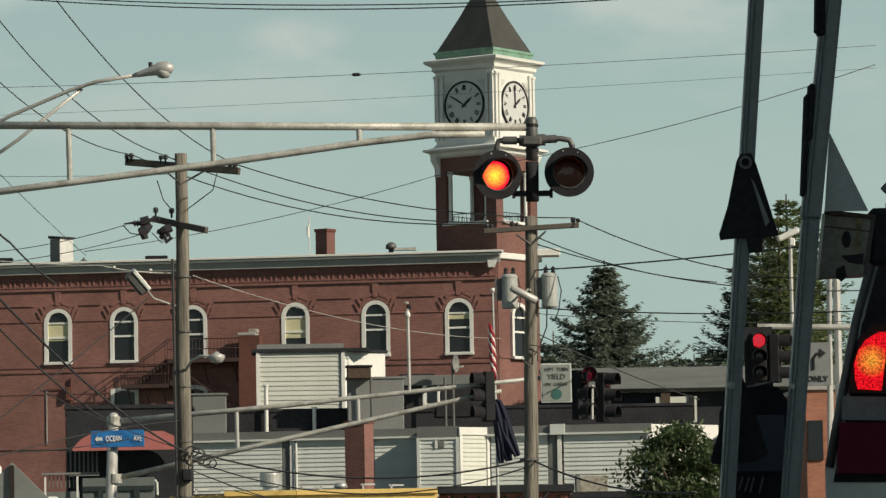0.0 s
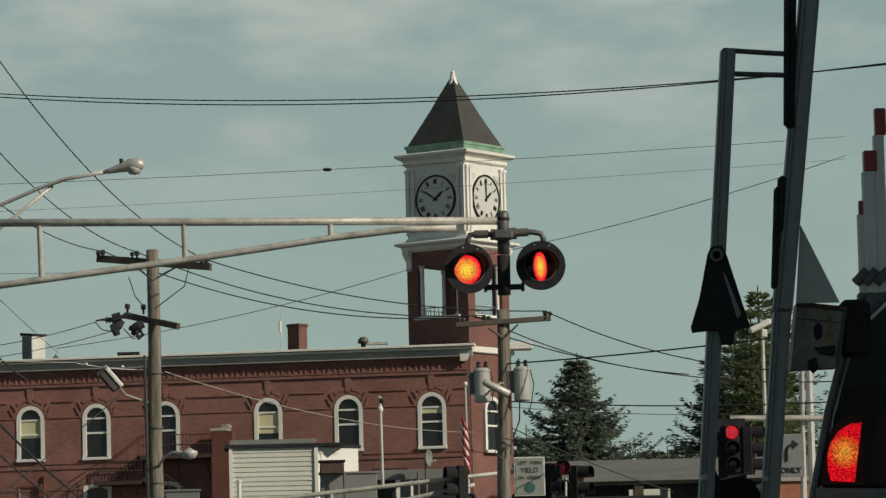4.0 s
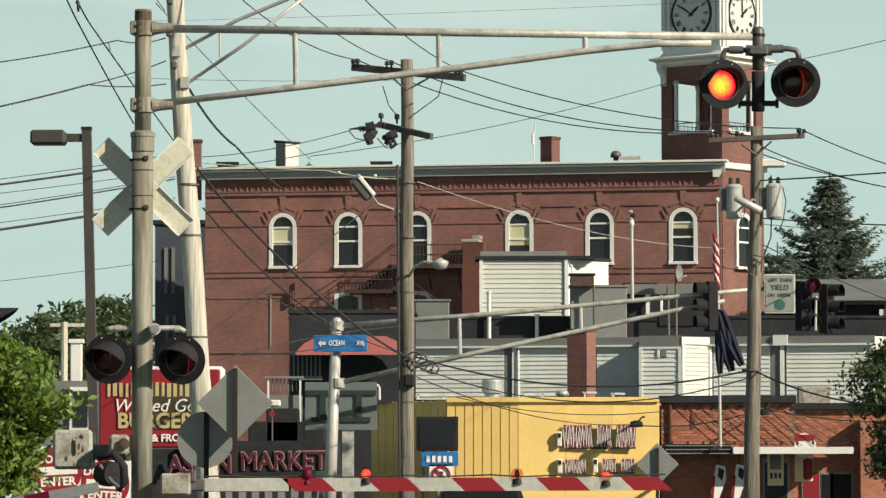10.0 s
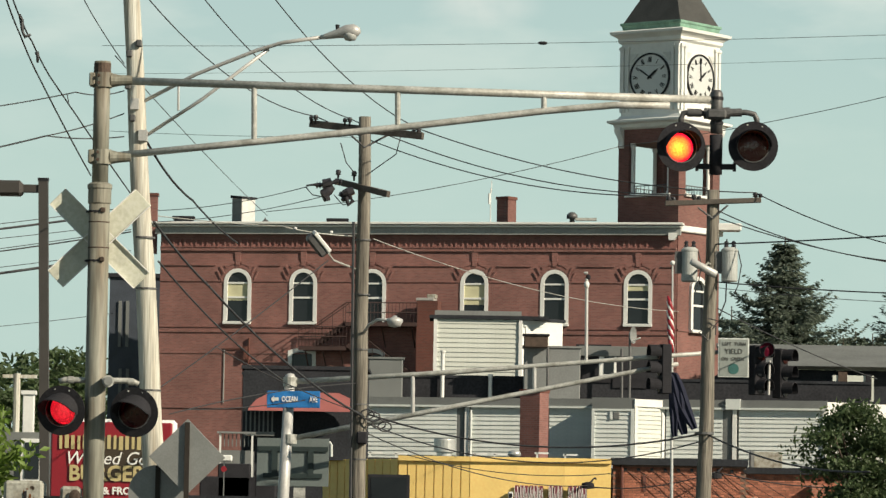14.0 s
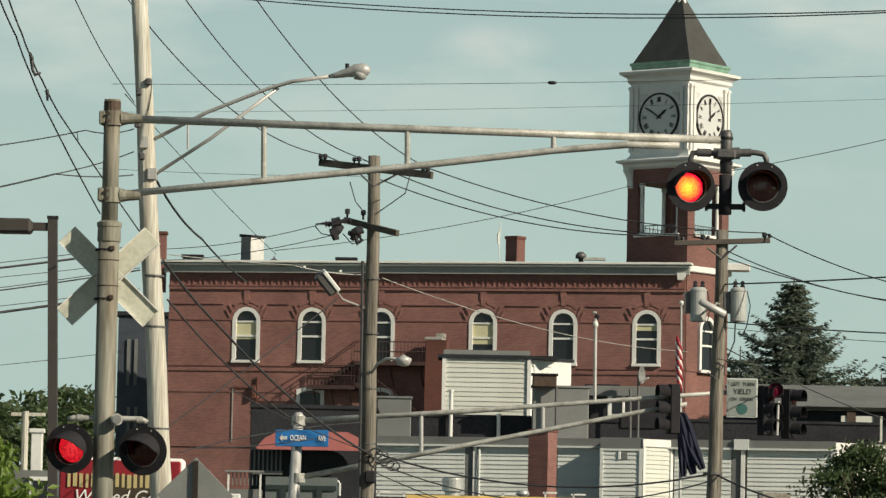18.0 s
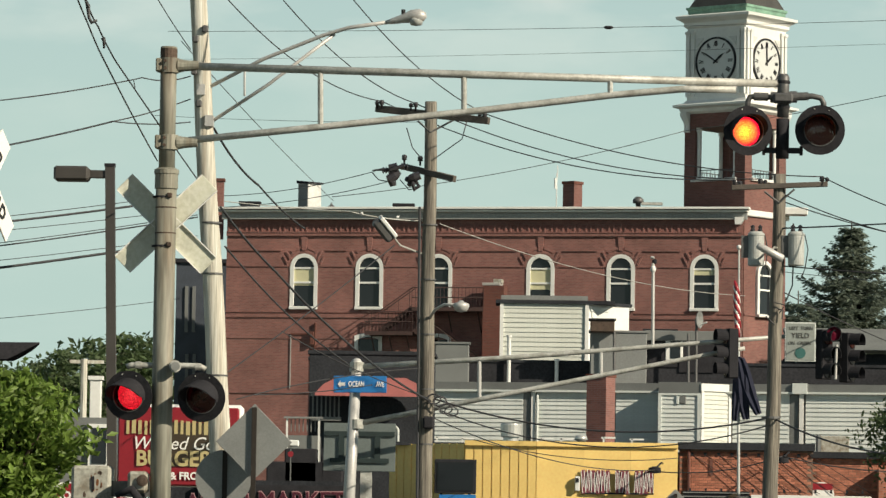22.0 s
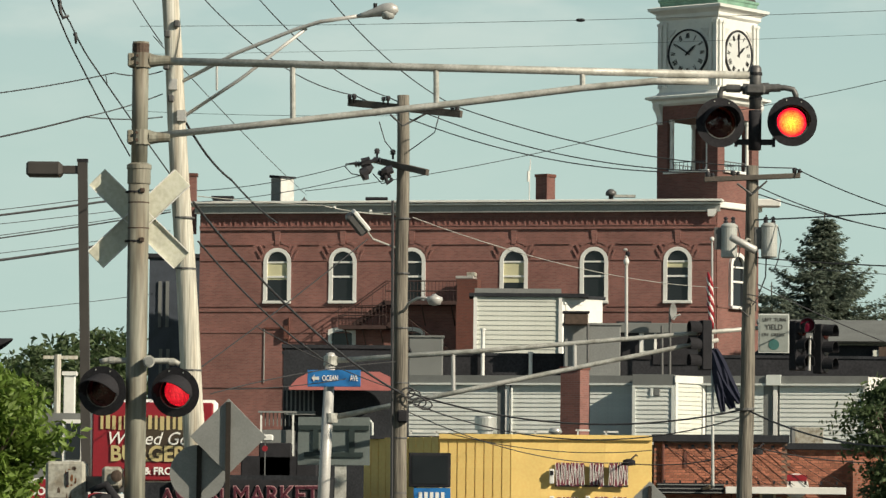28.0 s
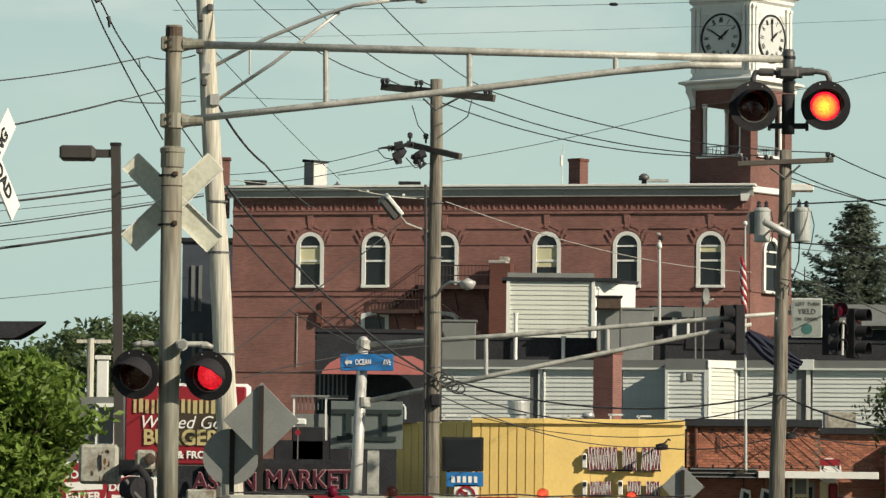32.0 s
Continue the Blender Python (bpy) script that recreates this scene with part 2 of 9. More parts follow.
ALU = material("bare aluminium", (0.50, 0.50, 0.48), 0.45, 0.2, vary=0.12, scale=3, fine=30)
DRUM = material("shiny galvanised sheet", (0.62, 0.63, 0.60), 0.35, 0.5, vary=0.12, scale=4, fine=24)
RUST = material("rusty steel", (0.085, 0.058, 0.042), 0.85, vary=0.35, scale=7, fine=40, bump=0.3)
POLE = material("weathered pole wood", (0.21, 0.193, 0.158), 0.9, vary=0.6, scale=9, fine=42, bump=0.8, second=(0.080, 0.072, 0.060), grain=0.05)
POLE_PALE = material("pale new pole wood", (0.56, 0.555, 0.485), 0.85, vary=0.35, scale=8, fine=34, bump=0.6, second=(0.40, 0.36, 0.285), grain=0.035)
ARM_WOOD = material("grey crossarm wood", (0.11, 0.096, 0.082), 0.9, vary=0.3, fine=30)
CABLE = material("black cable", (0.04, 0.041, 0.044), 0.6, vary=0.1)
WIRE = material("grey wire", (0.10, 0.11, 0.11), 0.5, 0.3, vary=0.1)
PORCELAIN = material("brown porcelain", (0.042, 0.040, 0.044), 0.25, vary=0.1)
TANK = material("pale grey enamel", (0.42, 0.44, 0.42), 0.45, vary=0.15, scale=4)
GLASS = glass_material("dark window glass", (0.016, 0.019, 0.022), 0.10)
BLIND = material("yellowed window shade", (0.58, 0.56, 0.36), 0.8, vary=0.08, scale=2)
SIDING = material("pale grey vinyl siding", (0.64, 0.68, 0.65), 0.6, vary=0.10, scale=0.7, fine=10, islands=0.05)
SIDING_WHITE = material("white vinyl siding", (0.585, 0.61, 0.55), 0.55, vary=0.08, scale=0.7, fine=10, islands=0.04)
YELLOW = material("yellow painted boards", (0.84, 0.60, 0.20), 0.65, vary=0.10, scale=0.8, fine=12, islands=0.03)
TAR = material("black tar roofing", (0.036, 0.039, 0.045), 0.9, vary=0.3, scale=1.0, fine=15, spec=0.12)
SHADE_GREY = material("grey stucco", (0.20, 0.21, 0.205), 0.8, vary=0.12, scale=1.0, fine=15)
RED_SIGN = material("red sign face", (0.26, 0.012, 0.022), 0.45, vary=0.12, scale=1.5)
RED_TAPE = material("red reflective sheeting", (0.29, 0.014, 0.024), 0.4, vary=0.12, scale=4)
WHITE_TAPE = material("white reflective sheeting", (0.50, 0.51, 0.46), 0.4, vary=0.15, scale=4, fine=20)
BLUE_SIGN = material("blue sign sheeting", (0.02, 0.17, 0.46), 0.45, vary=0.1)
SIGN_BACK = material("bare sign back", (0.25, 0.26, 0.25), 0.5, 0.3, vary=0.1, scale=3)
LETTER_WHITE = material("white lettering", (0.80, 0.80, 0.76), 0.5, vary=0.03)
LETTER_CREAM = material("cream lettering", (0.76, 0.68, 0.42), 0.5, vary=0.05)
LETTER_RED = material("red lettering", (0.075, 0.008, 0.02), 0.5, vary=0.05)
LETTER_BLACK = material("black lettering", (0.015, 0.015, 0.015), 0.5, vary=0.03)
ASPHALT = material("worn asphalt", (0.055, 0.055, 0.056), 0.9, vary=0.3, scale=0.6, fine=30, bump=0.4)
GRASS = material("dry roadside ground", (0.10, 0.10, 0.06), 0.95, vary=0.4, scale=0.15, fine=8, second=(0.13, 0.11, 0.08))
CONCRETE = material("concrete", (0.36, 0.35, 0.33), 0.9, vary=0.2, scale=1, fine=20)
STEEL_RAIL = material("rail steel", (0.20, 0.16, 0.13), 0.35, 0.8, vary=0.2)
BARK = material("bark", (0.10, 0.075, 0.055), 0.95, vary=0.35, scale=6, fine=40, bump=0.6)
LEAF = material("bright green leaves", (0.19, 0.29, 0.055), 0.55, vary=0.25, scale=1.2, fine=9, islands=0.35)
LEAF_DARK = material("deep green leaves", (0.09, 0.135, 0.055), 0.6, vary=0.25, scale=1.0, fine=9, islands=0.35)
NEEDLE = material("blue-green spruce needles", (0.175, 0.215, 0.165), 0.7, vary=0.25, scale=0.6, fine=6, islands=0.35)
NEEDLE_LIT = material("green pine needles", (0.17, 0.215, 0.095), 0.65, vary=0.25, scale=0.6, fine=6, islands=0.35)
AWNING_RED = material("faded red awning cloth", (0.42, 0.14, 0.13), 0.8, vary=0.15, scale=2)
FLAG_CLOTH = material("navy flag cloth", (0.012, 0.015, 0.035), 0.9, vary=0.2)
LENS_RED = clear_lens("red lens", (0.95, 0.62, 0.55))
for m_ in (LEAF, LEAF_DARK, NEEDLE, NEEDLE_LIT):
    leafy(m_)
LED_RED = led_material("lit red diodes", (1.0, 1.15, 0.10), (1.0, 0.012, 0.06), 2.7, 0.150, 16)
LED_SMALL = led_material("lit small red lamp", (1.0, 0.22, 0.10), (1.0, 0.03, 0.03), 2.4, 0.07)
SIGNAL_RED = led_material("lit traffic red", (1.0, 0.08, 0.12), (1.0, 0.03, 0.05), 1.4, 0.15)
LENS_OFF = material("unlit dark red lens", (0.035, 0.006, 0.006), 0.25, vary=0.2, scale=20)
TAIL_LIT = led_material("lit tail lamp", (1.0, 0.42, 0.05), (1.0, 0.010, 0.020), 1.7, 0.060, 20)
TAIL_DARK = material("red tail lens", (0.020, 0.002, 0.004), 0.35, vary=0.1, spec=0.2)
CROSSBUCK = material("aged cream sheeting", (0.62, 0.63, 0.52), 0.5, vary=0.18, scale=4, fine=25)
MUTED_PINK = material("faded pink edging", (0.36, 0.20, 0.21), 0.6, vary=0.1)
RED_SIDED = led_material("lit red diodes from the side", (1.0, 0.06, 0.09), (0.8, 0.015, 0.04), 1.6, 0.15)
VAN_PAINT = material("pearl silver vehicle paint", (0.40, 0.43, 0.44), 0.3, 0.2, vary=0.06, coat=0.6)
VAN_BLUE = material("dark blue vehicle paint", (0.012, 0.018, 0.028), 0.5, vary=0.1)
BROWN_METAL = material("dark brown enamel", (0.055, 0.05, 0.045), 0.5, vary=0.15)
RED_DULL = material("dull unlit red lens", (0.12, 0.004, 0.022), 0.5, vary=0.2, spec=0.15)
PLANT_GREY = material("grey sheet metal", (0.16, 0.17, 0.165), 0.6, vary=0.15, scale=1)
KHAKI = material("worn khaki enamel", (0.24, 0.23, 0.19), 0.6, vary=0.25, scale=9, fine=50)
PLATE_GREY = material("dull grey plate", (0.21, 0.225, 0.23), 0.6, vary=0.15, scale=6)
PLATE_PALE = material("pale zinc plate", (0.42, 0.45, 0.44), 0.5, 0.2, vary=0.1, scale=6)
CANVAS = material("black canvas", (0.022, 0.025, 0.033), 0.95, vary=0.2, spec=0.05)
CANVAS_BLUE = material("blue-grey vinyl panel", (0.045, 0.062, 0.085), 0.5, vary=0.15, spec=0.3)
CASE_PALE = material("chalky white machine enamel", (0.36, 0.36, 0.31), 0.7, vary=0.3, scale=8, fine=35, second=(0.20, 0.175, 0.13))
RUST_ORANGE = material("orange rust", (0.20, 0.085, 0.035), 0.9, vary=0.4, scale=30)
POST_DARK = material("dark brown sign post", (0.035, 0.030, 0.026), 0.8, vary=0.2, spec=0.15)
CREAM_DULL = material("aged gold lettering", (0.50, 0.42, 0.20), 0.55, vary=0.12)
IRON_RED = material("dark red oxide paint", (0.062, 0.034, 0.030), 0.8, vary=0.25)
GUIDE_BACK = material("grey-green sign back", (0.15, 0.18, 0.175), 0.55, 0.2, vary=0.12)
RIB_DARK = material("dark green channel", (0.016, 0.030, 0.030), 0.6, vary=0.15)
UPRIGHT = material("dull anodised aluminium", (0.21, 0.23, 0.235), 0.5, 0.3, vary=0.12, scale=4, fine=60)
ROOF_GREY = material("weathered grey roofing", (0.17, 0.18, 0.17), 0.85, vary=0.2, scale=0.8, fine=12)
SIGN_DULL = material("dull sign sheeting", (0.27, 0.30, 0.28), 0.5, vary=0.1)
LETTER_MAUVE = material("faded crimson lettering", (0.20, 0.045, 0.065), 0.5, vary=0.1)
CAR_GLASS = glass_material("tinted car glass", (0.012, 0.013, 0.016), 0.06)

# ---- building blocks ----
WHERE = {}


LEAN = 0.018


def upright(az, el):
    """Bearing and rise, given across a view that leans by LEAN, set upright."""
    return az * math.cos(LEAN) + el * math.sin(LEAN), el * math.cos(LEAN) - az * math.sin(LEAN)


def P(az, el, d):
    """A place from its bearing and rise in the leaning view (millimetres a metre) and its distance ahead."""
    az, el = upright(az, el)
    return Vector((az * d / 1000, d, EYE + el * d / 1000))


def thing(name, m, label, category, group="", kind=""):
    if not isinstance(m, Matrix):
        m = Matrix.Translation(m)
    ob = new(name)
    ob.empty_display_size = 0.2
    ob.matrix_basis = m
    WHERE[ob] = m
    return tagged(ob, label, category, group, kind)


def part(name, bm, mat, parent=None, label="", local=False, smooth=False, kind=""):
    """Links a bmesh as one mesh under its thing. local: it is drawn in the thing's own space."""
    me = bpy.data.meshes.new(name)
    m = WHERE[parent] if parent else Matrix()
    if not local:
        bm.transform(m.inverted())
    bmesh.ops.recalc_face_normals(bm, faces=bm.faces)
    if smooth:
        for f in bm.faces:
            f.smooth = True
    bm.to_mesh(me)
    bm.free()
    me.materials.append(mat)
    ob = new(name, me)
    WHERE[ob] = m
    if parent:
        ob.parent = parent
    return tagged(ob, label, kind=kind)


def again(ob, parent, shift, name=None):
    """One more object on the same mesh."""
    o = new(name or ob.name.split(".")[0], ob.data)
    o.parent = parent
    o.location = shift
    WHERE[o] = WHERE[parent]
    return o


def box(bm, c, s, m=None, bevel=0.0):
    """A box with centre c and size s, moved by m."""
    r = bmesh.ops.create_cube(bm, size=1.0)
    vs = r["verts"]
    bmesh.ops.transform(bm, matrix=Matrix.Translation(c) @ Matrix.Diagonal((*s, 1)), verts=vs)
    if bevel:
        es = list({e for v in vs for e in v.link_edges})
        k = bmesh.ops.bevel(bm, geom=es, offset=bevel, segments=1, affect="EDGES", profile=0.5)
        vs = list({v for f in k["faces"] for v in f.verts} | {v for v in vs if v.is_valid})
    if m is not None:
        bmesh.ops.transform(bm, matrix=m, verts=vs)
    return bm


def boxed(c, s, m=None, bevel=0.0):
    return box(bmesh.new(), c, s, m, bevel)


def tube(bm, points, radii, n=8, caps=True):
    """A round bar along points."""
    pts = [Vector(p) for p in points]
    if not isinstance(radii, (list, tuple)):
        radii = [radii] * len(pts)
    rings = []
    ref = None
    for i, p in enumerate(pts):
        d = (pts[min(i + 1, len(pts) - 1)] - pts[max(i - 1, 0)]).normalized()
        if ref is None:
            ref = d.orthogonal().normalized()
        a = (ref - d * ref.dot(d))
        a = a.normalized() if a.length > 1e-6 else d.orthogonal().normalized()
        ref = a
        b = d.cross(a)
        rings.append([bm.verts.new(p + (a * math.cos(2 * math.pi * k / n) + b * math.sin(2 * math.pi * k / n)) * radii[i]) for k in range(n)])
    for r, q in zip(rings, rings[1:]):
        for k in range(n):
            bm.faces.new((r[k], r[(k + 1) % n], q[(k + 1) % n], q[k]))
    if caps:
        bm.faces.new(rings[0][::-1])
        bm.faces.new(rings[-1])
    return bm


def tubed(points, radii, n=8):
    return tube(bmesh.new(), points, radii, n)


def lathe(bm, profile, n=16, m=None, cap=True):
    """Turns (radius, height) pairs round the z axis."""
    rings = []
    for r, z in profile:
        if r < 1e-5:
            rings.append([bm.verts.new((0, 0, z))])
        else:
            rings.append([bm.verts.new((r * math.cos(2 * math.pi * k / n), r * math.sin(2 * math.pi * k / n), z)) for k in range(n)])
    for a, b in zip(rings, rings[1:]):
        for k in range(n):
            f = [a[k % len(a)], a[(k + 1) % len(a)], b[(k + 1) % len(b)], b[k % len(b)]]
            f = list(dict.fromkeys(f))
            if len(f) > 2:
                bm.faces.new(f)
    closed = profile[0] == profile[-1]
    for r in (rings[0], rings[-1]):
        if len(r) > 2 and cap and not closed:
            bm.faces.new(r)
    if m is not None:
        bmesh.ops.transform(bm, matrix=m, verts=[v for r in rings for v in r])
    return bm


def prism(bm, outline, y0, y1, m=None):
    """An outline of (x, z) drawn out from y0 to y1."""
    a = [bm.verts.new((x, y0, z)) for x, z in outline]
    b = [bm.verts.new((x, y1, z)) for x, z in outline]
    bm.faces.new(a)
    bm.faces.new(b[::-1])
    for k in range(len(a)):
        bm.faces.new((a[k], b[k], b[(k + 1) % len(a)], a[(k + 1) % len(a)]))
    if m is not None:
        bmesh.ops.transform(bm, matrix=m, verts=a + b)
    return bm


def prismed(outline, y0, y1, m=None):
    return prism(bmesh.new(), outline, y0, y1, m)


def text(name, words, size, m, mat, parent=None, label="", depth=0.01, bold=0.0, squeeze=1.0, slant=0.0):
    """Raised lettering in the built-in font; m: a pose whose x runs along the line and whose z stands up from the face."""
    cu = bpy.data.curves.new(name, "FONT")
    cu.body, cu.size, cu.extrude, cu.offset, cu.shear = words, size, depth, bold, slant
    cu.align_x, cu.align_y, cu.resolution_u = "CENTER", "CENTER", 3
    tmp = bpy.data.objects.new("lettering_curve", cu)
    scene.collection.objects.link(tmp)
    me = bpy.data.meshes.new_from_object(tmp.evaluated_get(bpy.context.evaluated_depsgraph_get()))
    bpy.data.objects.remove(tmp)
    bpy.data.curves.remove(cu)
    me.transform(m @ Matrix.Diagonal((squeeze, 1, 1, 1)))
    if parent:
        me.transform(WHERE[parent].inverted())
    me.materials.clear()
    me.materials.append(mat)
    ob = new(name, me)
    if parent:
        ob.parent = parent
    WHERE[ob] = WHERE[parent] if parent else Matrix()
    return tagged(ob, label)


def facing(p, turn=0.0, tip=0.0):
    """A pose at p whose x runs to the right and whose z comes towards the camera's road; turn: degrees about the upright."""
    return Matrix.Translation(p) @ pose(0, 0, 0, 90, 0, turn) @ pose(0, 0, 0, 0, 0, tip)


def cable(a, b, sag, r=0.012, mat=None, name="overhead_cable", label="black overhead cable slung between poles", n=18):
    a, b = Vector(a), Vector(b)
    pts = [a.lerp(b, k / n) - Vector((0, 0, 4 * sag * (k / n) * (1 - k / n))) for k in range(n + 1)]
    me = tubed(pts, r * 0.88, 5)
    ob = part(name, me, mat or CABLE, smooth=True)
    return tagged(ob, label, "cable", "overhead cables")


# ---- ground ----
bm = boxed((0, 700, -0.25), (3000, 2400, 0.5))
tagged(part("ground", bm, GRASS), "dusty town ground reaching to the horizon", "ground", kind="structure")
bm = boxed((1.0, 90, 0.01), (15, 260, 0.06))
tagged(part("road", bm, ASPHALT), "worn grey asphalt street running through the crossing", "road", kind="structure")

# ---- the brick block with the clock tower ----
TURN_F = radians(10)
CORNER = P(47.30, 79.67, 200.0)
CORNER.z = 0
FRONT = Matrix.Translation(CORNER) @ Matrix.Rotation(-TURN_F, 4, "Z")   # x runs right along the front, y away from it


def along(az):
    """How far left of the corner a bearing meets the front, and the distance ahead there."""
    a = az / 1000
    s = (CORNER.x - a * CORNER.y) / (math.cos(TURN_F) + a * math.sin(TURN_F))
    return -s, CORNER.y + s * math.sin(TURN_F)


def on_front(az, el):
    az, el = upright(az, el)
    s, d = along(az)
    return s, EYE + el * d / 1000


LEFT_END, _ = on_front(-73.33, 75.63)
_, ROOF = on_front(-5.19, 76.85)


def arched(cx, sill, w, h, n=10):
    """Outline of a round-headed opening, from the left sill round to the right sill."""
    r = w / 2
    zc = sill + h - r
    return [(cx - r, sill)] + [(cx - r * math.cos(math.pi * k / n), zc + r * math.sin(math.pi * k / n)) for k in range(n + 1)] + [(cx + r, sill)]


def flat_top(cx, sill, w, h, n=10):
    r = w / 2
    zc, lift = sill + h - 0.12, 0.12
    return [(cx - r, sill)] + [(cx - r + w * k / n, zc + lift * math.sin(math.pi * k / n)) for k in range(n + 1)] + [(cx + r, sill)]


def pierced_wall(x0, x1, z0, z1, holes, thick):
    """A wall in the xz plane with openings through it; holes: columns [(cx, w, [outline, ...]), ...]."""
    bm = bmesh.new()

    def face(points):
        bm.faces.new([bm.verts.new((x, 0, z)) for x, z in points])
    cols = sorted(holes)
    marks = [[z for o in sorted(c[2], key=lambda q: q[0][1]) for z in (o[0][1], o[1][1])] for c in cols]
    edges_l = [x0] + [c[0] + c[1] / 2 for c in cols]
    edges_r = [c[0] - c[1] / 2 for c in cols] + [x1]
    for k, (l, r) in enumerate(zip(edges_l, edges_r)):
        right = [(r, z) for z in marks[k]] if k < len(cols) else []
        left = [(l, z) for z in reversed(marks[k - 1])] if k else []
        face([(l, z0), (r, z0)] + right + [(r, z1), (l, z1)] + left)
    for cx, w, outlines in cols:
        l, r = cx - w / 2, cx + w / 2
        below = [(l, z0), (r, z0)]
        for o in sorted(outlines, key=lambda q: q[0][1]):
            face(below + [(r, o[0][1]), (l, o[0][1])])
            below = o[1:-1]
        face(below + [(r, z1), (l, z1)])
    bmesh.ops.remove_doubles(bm, verts=bm.verts, dist=1e-4)
    r = bmesh.ops.extrude_face_region(bm, geom=list(bm.faces))
    bmesh.ops.translate(bm, verts=[v for v in r["geom"] if isinstance(v, bmesh.types.BMVert)], vec=(0, thick, 0))
    return bm


def ring_prism(outer, inner, y0, y1):
    """A band between two outlines of equal length."""
    bm = bmesh.new()
    rows = [[bm.verts.new((x, y, z)) for x, z in o] for o, y in ((outer, y0), (inner, y0), (inner, y1), (outer, y1))]
    n = len(outer)
    for a, b in ((0, 1), (1, 2), (2, 3), (3, 0)):
        for k in range(n - 1):
            bm.faces.new((rows[a][k], rows[a][k + 1], rows[b][k + 1], rows[b][k]))
    for k in (0, n - 1):
        bm.faces.new([rows[i][k] for i in range(4)])
    return bm


WINDOW_COUNT = [0]


def sash_window(m, w, h, round_head=True, shade=0.0, deep=0.14, label="tall round-headed white sash window"):
    """A sash window at the pose m: x along the wall, y into it, origin at the middle of its sill."""
    WINDOW_COUNT[0] += 1
    ob = thing("window_%d" % WINDOW_COUNT[0], m, label, "window", kind="structure")
    shape = arched if round_head else flat_top
    o, i = shape(0, 0, w, h), shape(0, 0.12, w - 0.36, h - 0.30)
    part("window_frame", ring_prism(o, i, deep - 0.10, deep + 0.06), WHITE, ob, local=True)
    part("window_sill", boxed((0, deep - 0.10, 0.0), (w + 0.03, 0.22, 0.14), bevel=0.015), WHITE, ob, local=True)
    part("meeting_rail", boxed((0, deep, h * 0.47), (w - 0.2, 0.06, 0.09)), WHITE, ob, local=True)
    if round_head:
        part("transom_rail", boxed((0, deep, h - w / 2 - 0.02), (w - 0.2, 0.06, 0.08)), WHITE, ob, local=True)
    part("pane", prismed(shape(0, 0.07, w - 0.2, h - 0.17), deep + 0.03, deep + 0.04), GLASS, ob, local=True)
    if shade:
        top = h - (w / 2 if round_head else 0.2)
        part("window_shade", boxed((0, deep + 0.022, top - shade / 2), (w - 0.26, 0.012, shade)), BLIND, ob, "pulled-down yellowed shade", local=True)
    return ob


UPPER = [(-54.74, 53.32, 0.85), (-39.42, 53.84, 0.0), (-23.31, 54.38, 0.0), (0.54, 55.99, 1.0), (19.29, 55.83, 0.0), (38.79, 56.49, 0.3)]
holes, WINS = [], []
WW, WH = 1.345, 2.60
for (az, el, *_), shade in [((u[0], u[1]), u[2]) for u in UPPER]:
    s, z = on_front(az, el)
    sill = 12.25
    low = sill - 3.78
    WINS.append((s, sill, shade, True))
    if holes:
        WINS.append((s, low, 0.0, False))
    holes.append((s, WW, [arched(s, sill, WW, WH)] + ([flat_top(s, low, WW, WH)] if holes else [])))
block = thing("brick_block", FRONT, "four-storey red brick block with a corbelled cornice", "building")
part("front_wall", pierced_wall(LEFT_END, 0, 0, ROOF, holes, 0.4), BRICK, block, local=True)
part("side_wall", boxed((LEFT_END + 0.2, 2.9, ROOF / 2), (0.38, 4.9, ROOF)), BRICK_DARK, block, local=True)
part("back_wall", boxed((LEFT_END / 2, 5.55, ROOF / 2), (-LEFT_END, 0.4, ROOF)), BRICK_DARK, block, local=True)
# end wall's brick is darkened in its colour to tone down the sun
part("end_wall", boxed((-0.2, 4.0, ROOF / 2), (0.38, 7.1, ROOF)), BRICK_SHADED, block, local=True)
part("roof", boxed((LEFT_END / 2, 2.9, ROOF + 0.10), (-LEFT_END + 0.2, 5.6, 0.12)), TAR, block, local=True)
# black sheet; the darkness of the rooms is put into its colour
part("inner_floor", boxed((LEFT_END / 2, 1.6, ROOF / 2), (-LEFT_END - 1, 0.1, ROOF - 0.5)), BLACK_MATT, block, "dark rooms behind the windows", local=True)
# the board's grey carries the shade of its upright face below the lip
part("fascia", boxed((LEFT_END / 2, -0.16, 16.644), (-LEFT_END + 0.4, 0.32, 0.34)), FASCIA, block, "cornice board with its shade put in as grey", local=True)
part("drip_edge", boxed((LEFT_END / 2 - 0.05, -0.22, 16.851), (-LEFT_END + 0.6, 0.54, 0.085), bevel=0.012), WHITE, block, "white painted cornice lip", local=True)
part("soffit", boxed((LEFT_END / 2, -0.19, 16.91), (-LEFT_END + 0.5, 0.46, 0.04)), PLANT_GREY, block, local=True)
part("drip_edge", boxed((LEFT_END / 2 - 0.05, -0.28, 16.984), (-LEFT_END + 0.8, 0.68, 0.11), bevel=0.015), WHITE, block, "pale metal drip edge", local=True)
part("end_bracket", prismed([(-0.34, 16.24), (-0.10, 16.24), (0.02, 16.39), (0.06, 16.57), (-0.36, 16.57)], -0.42, -0.004), WHITE, block, local=True)
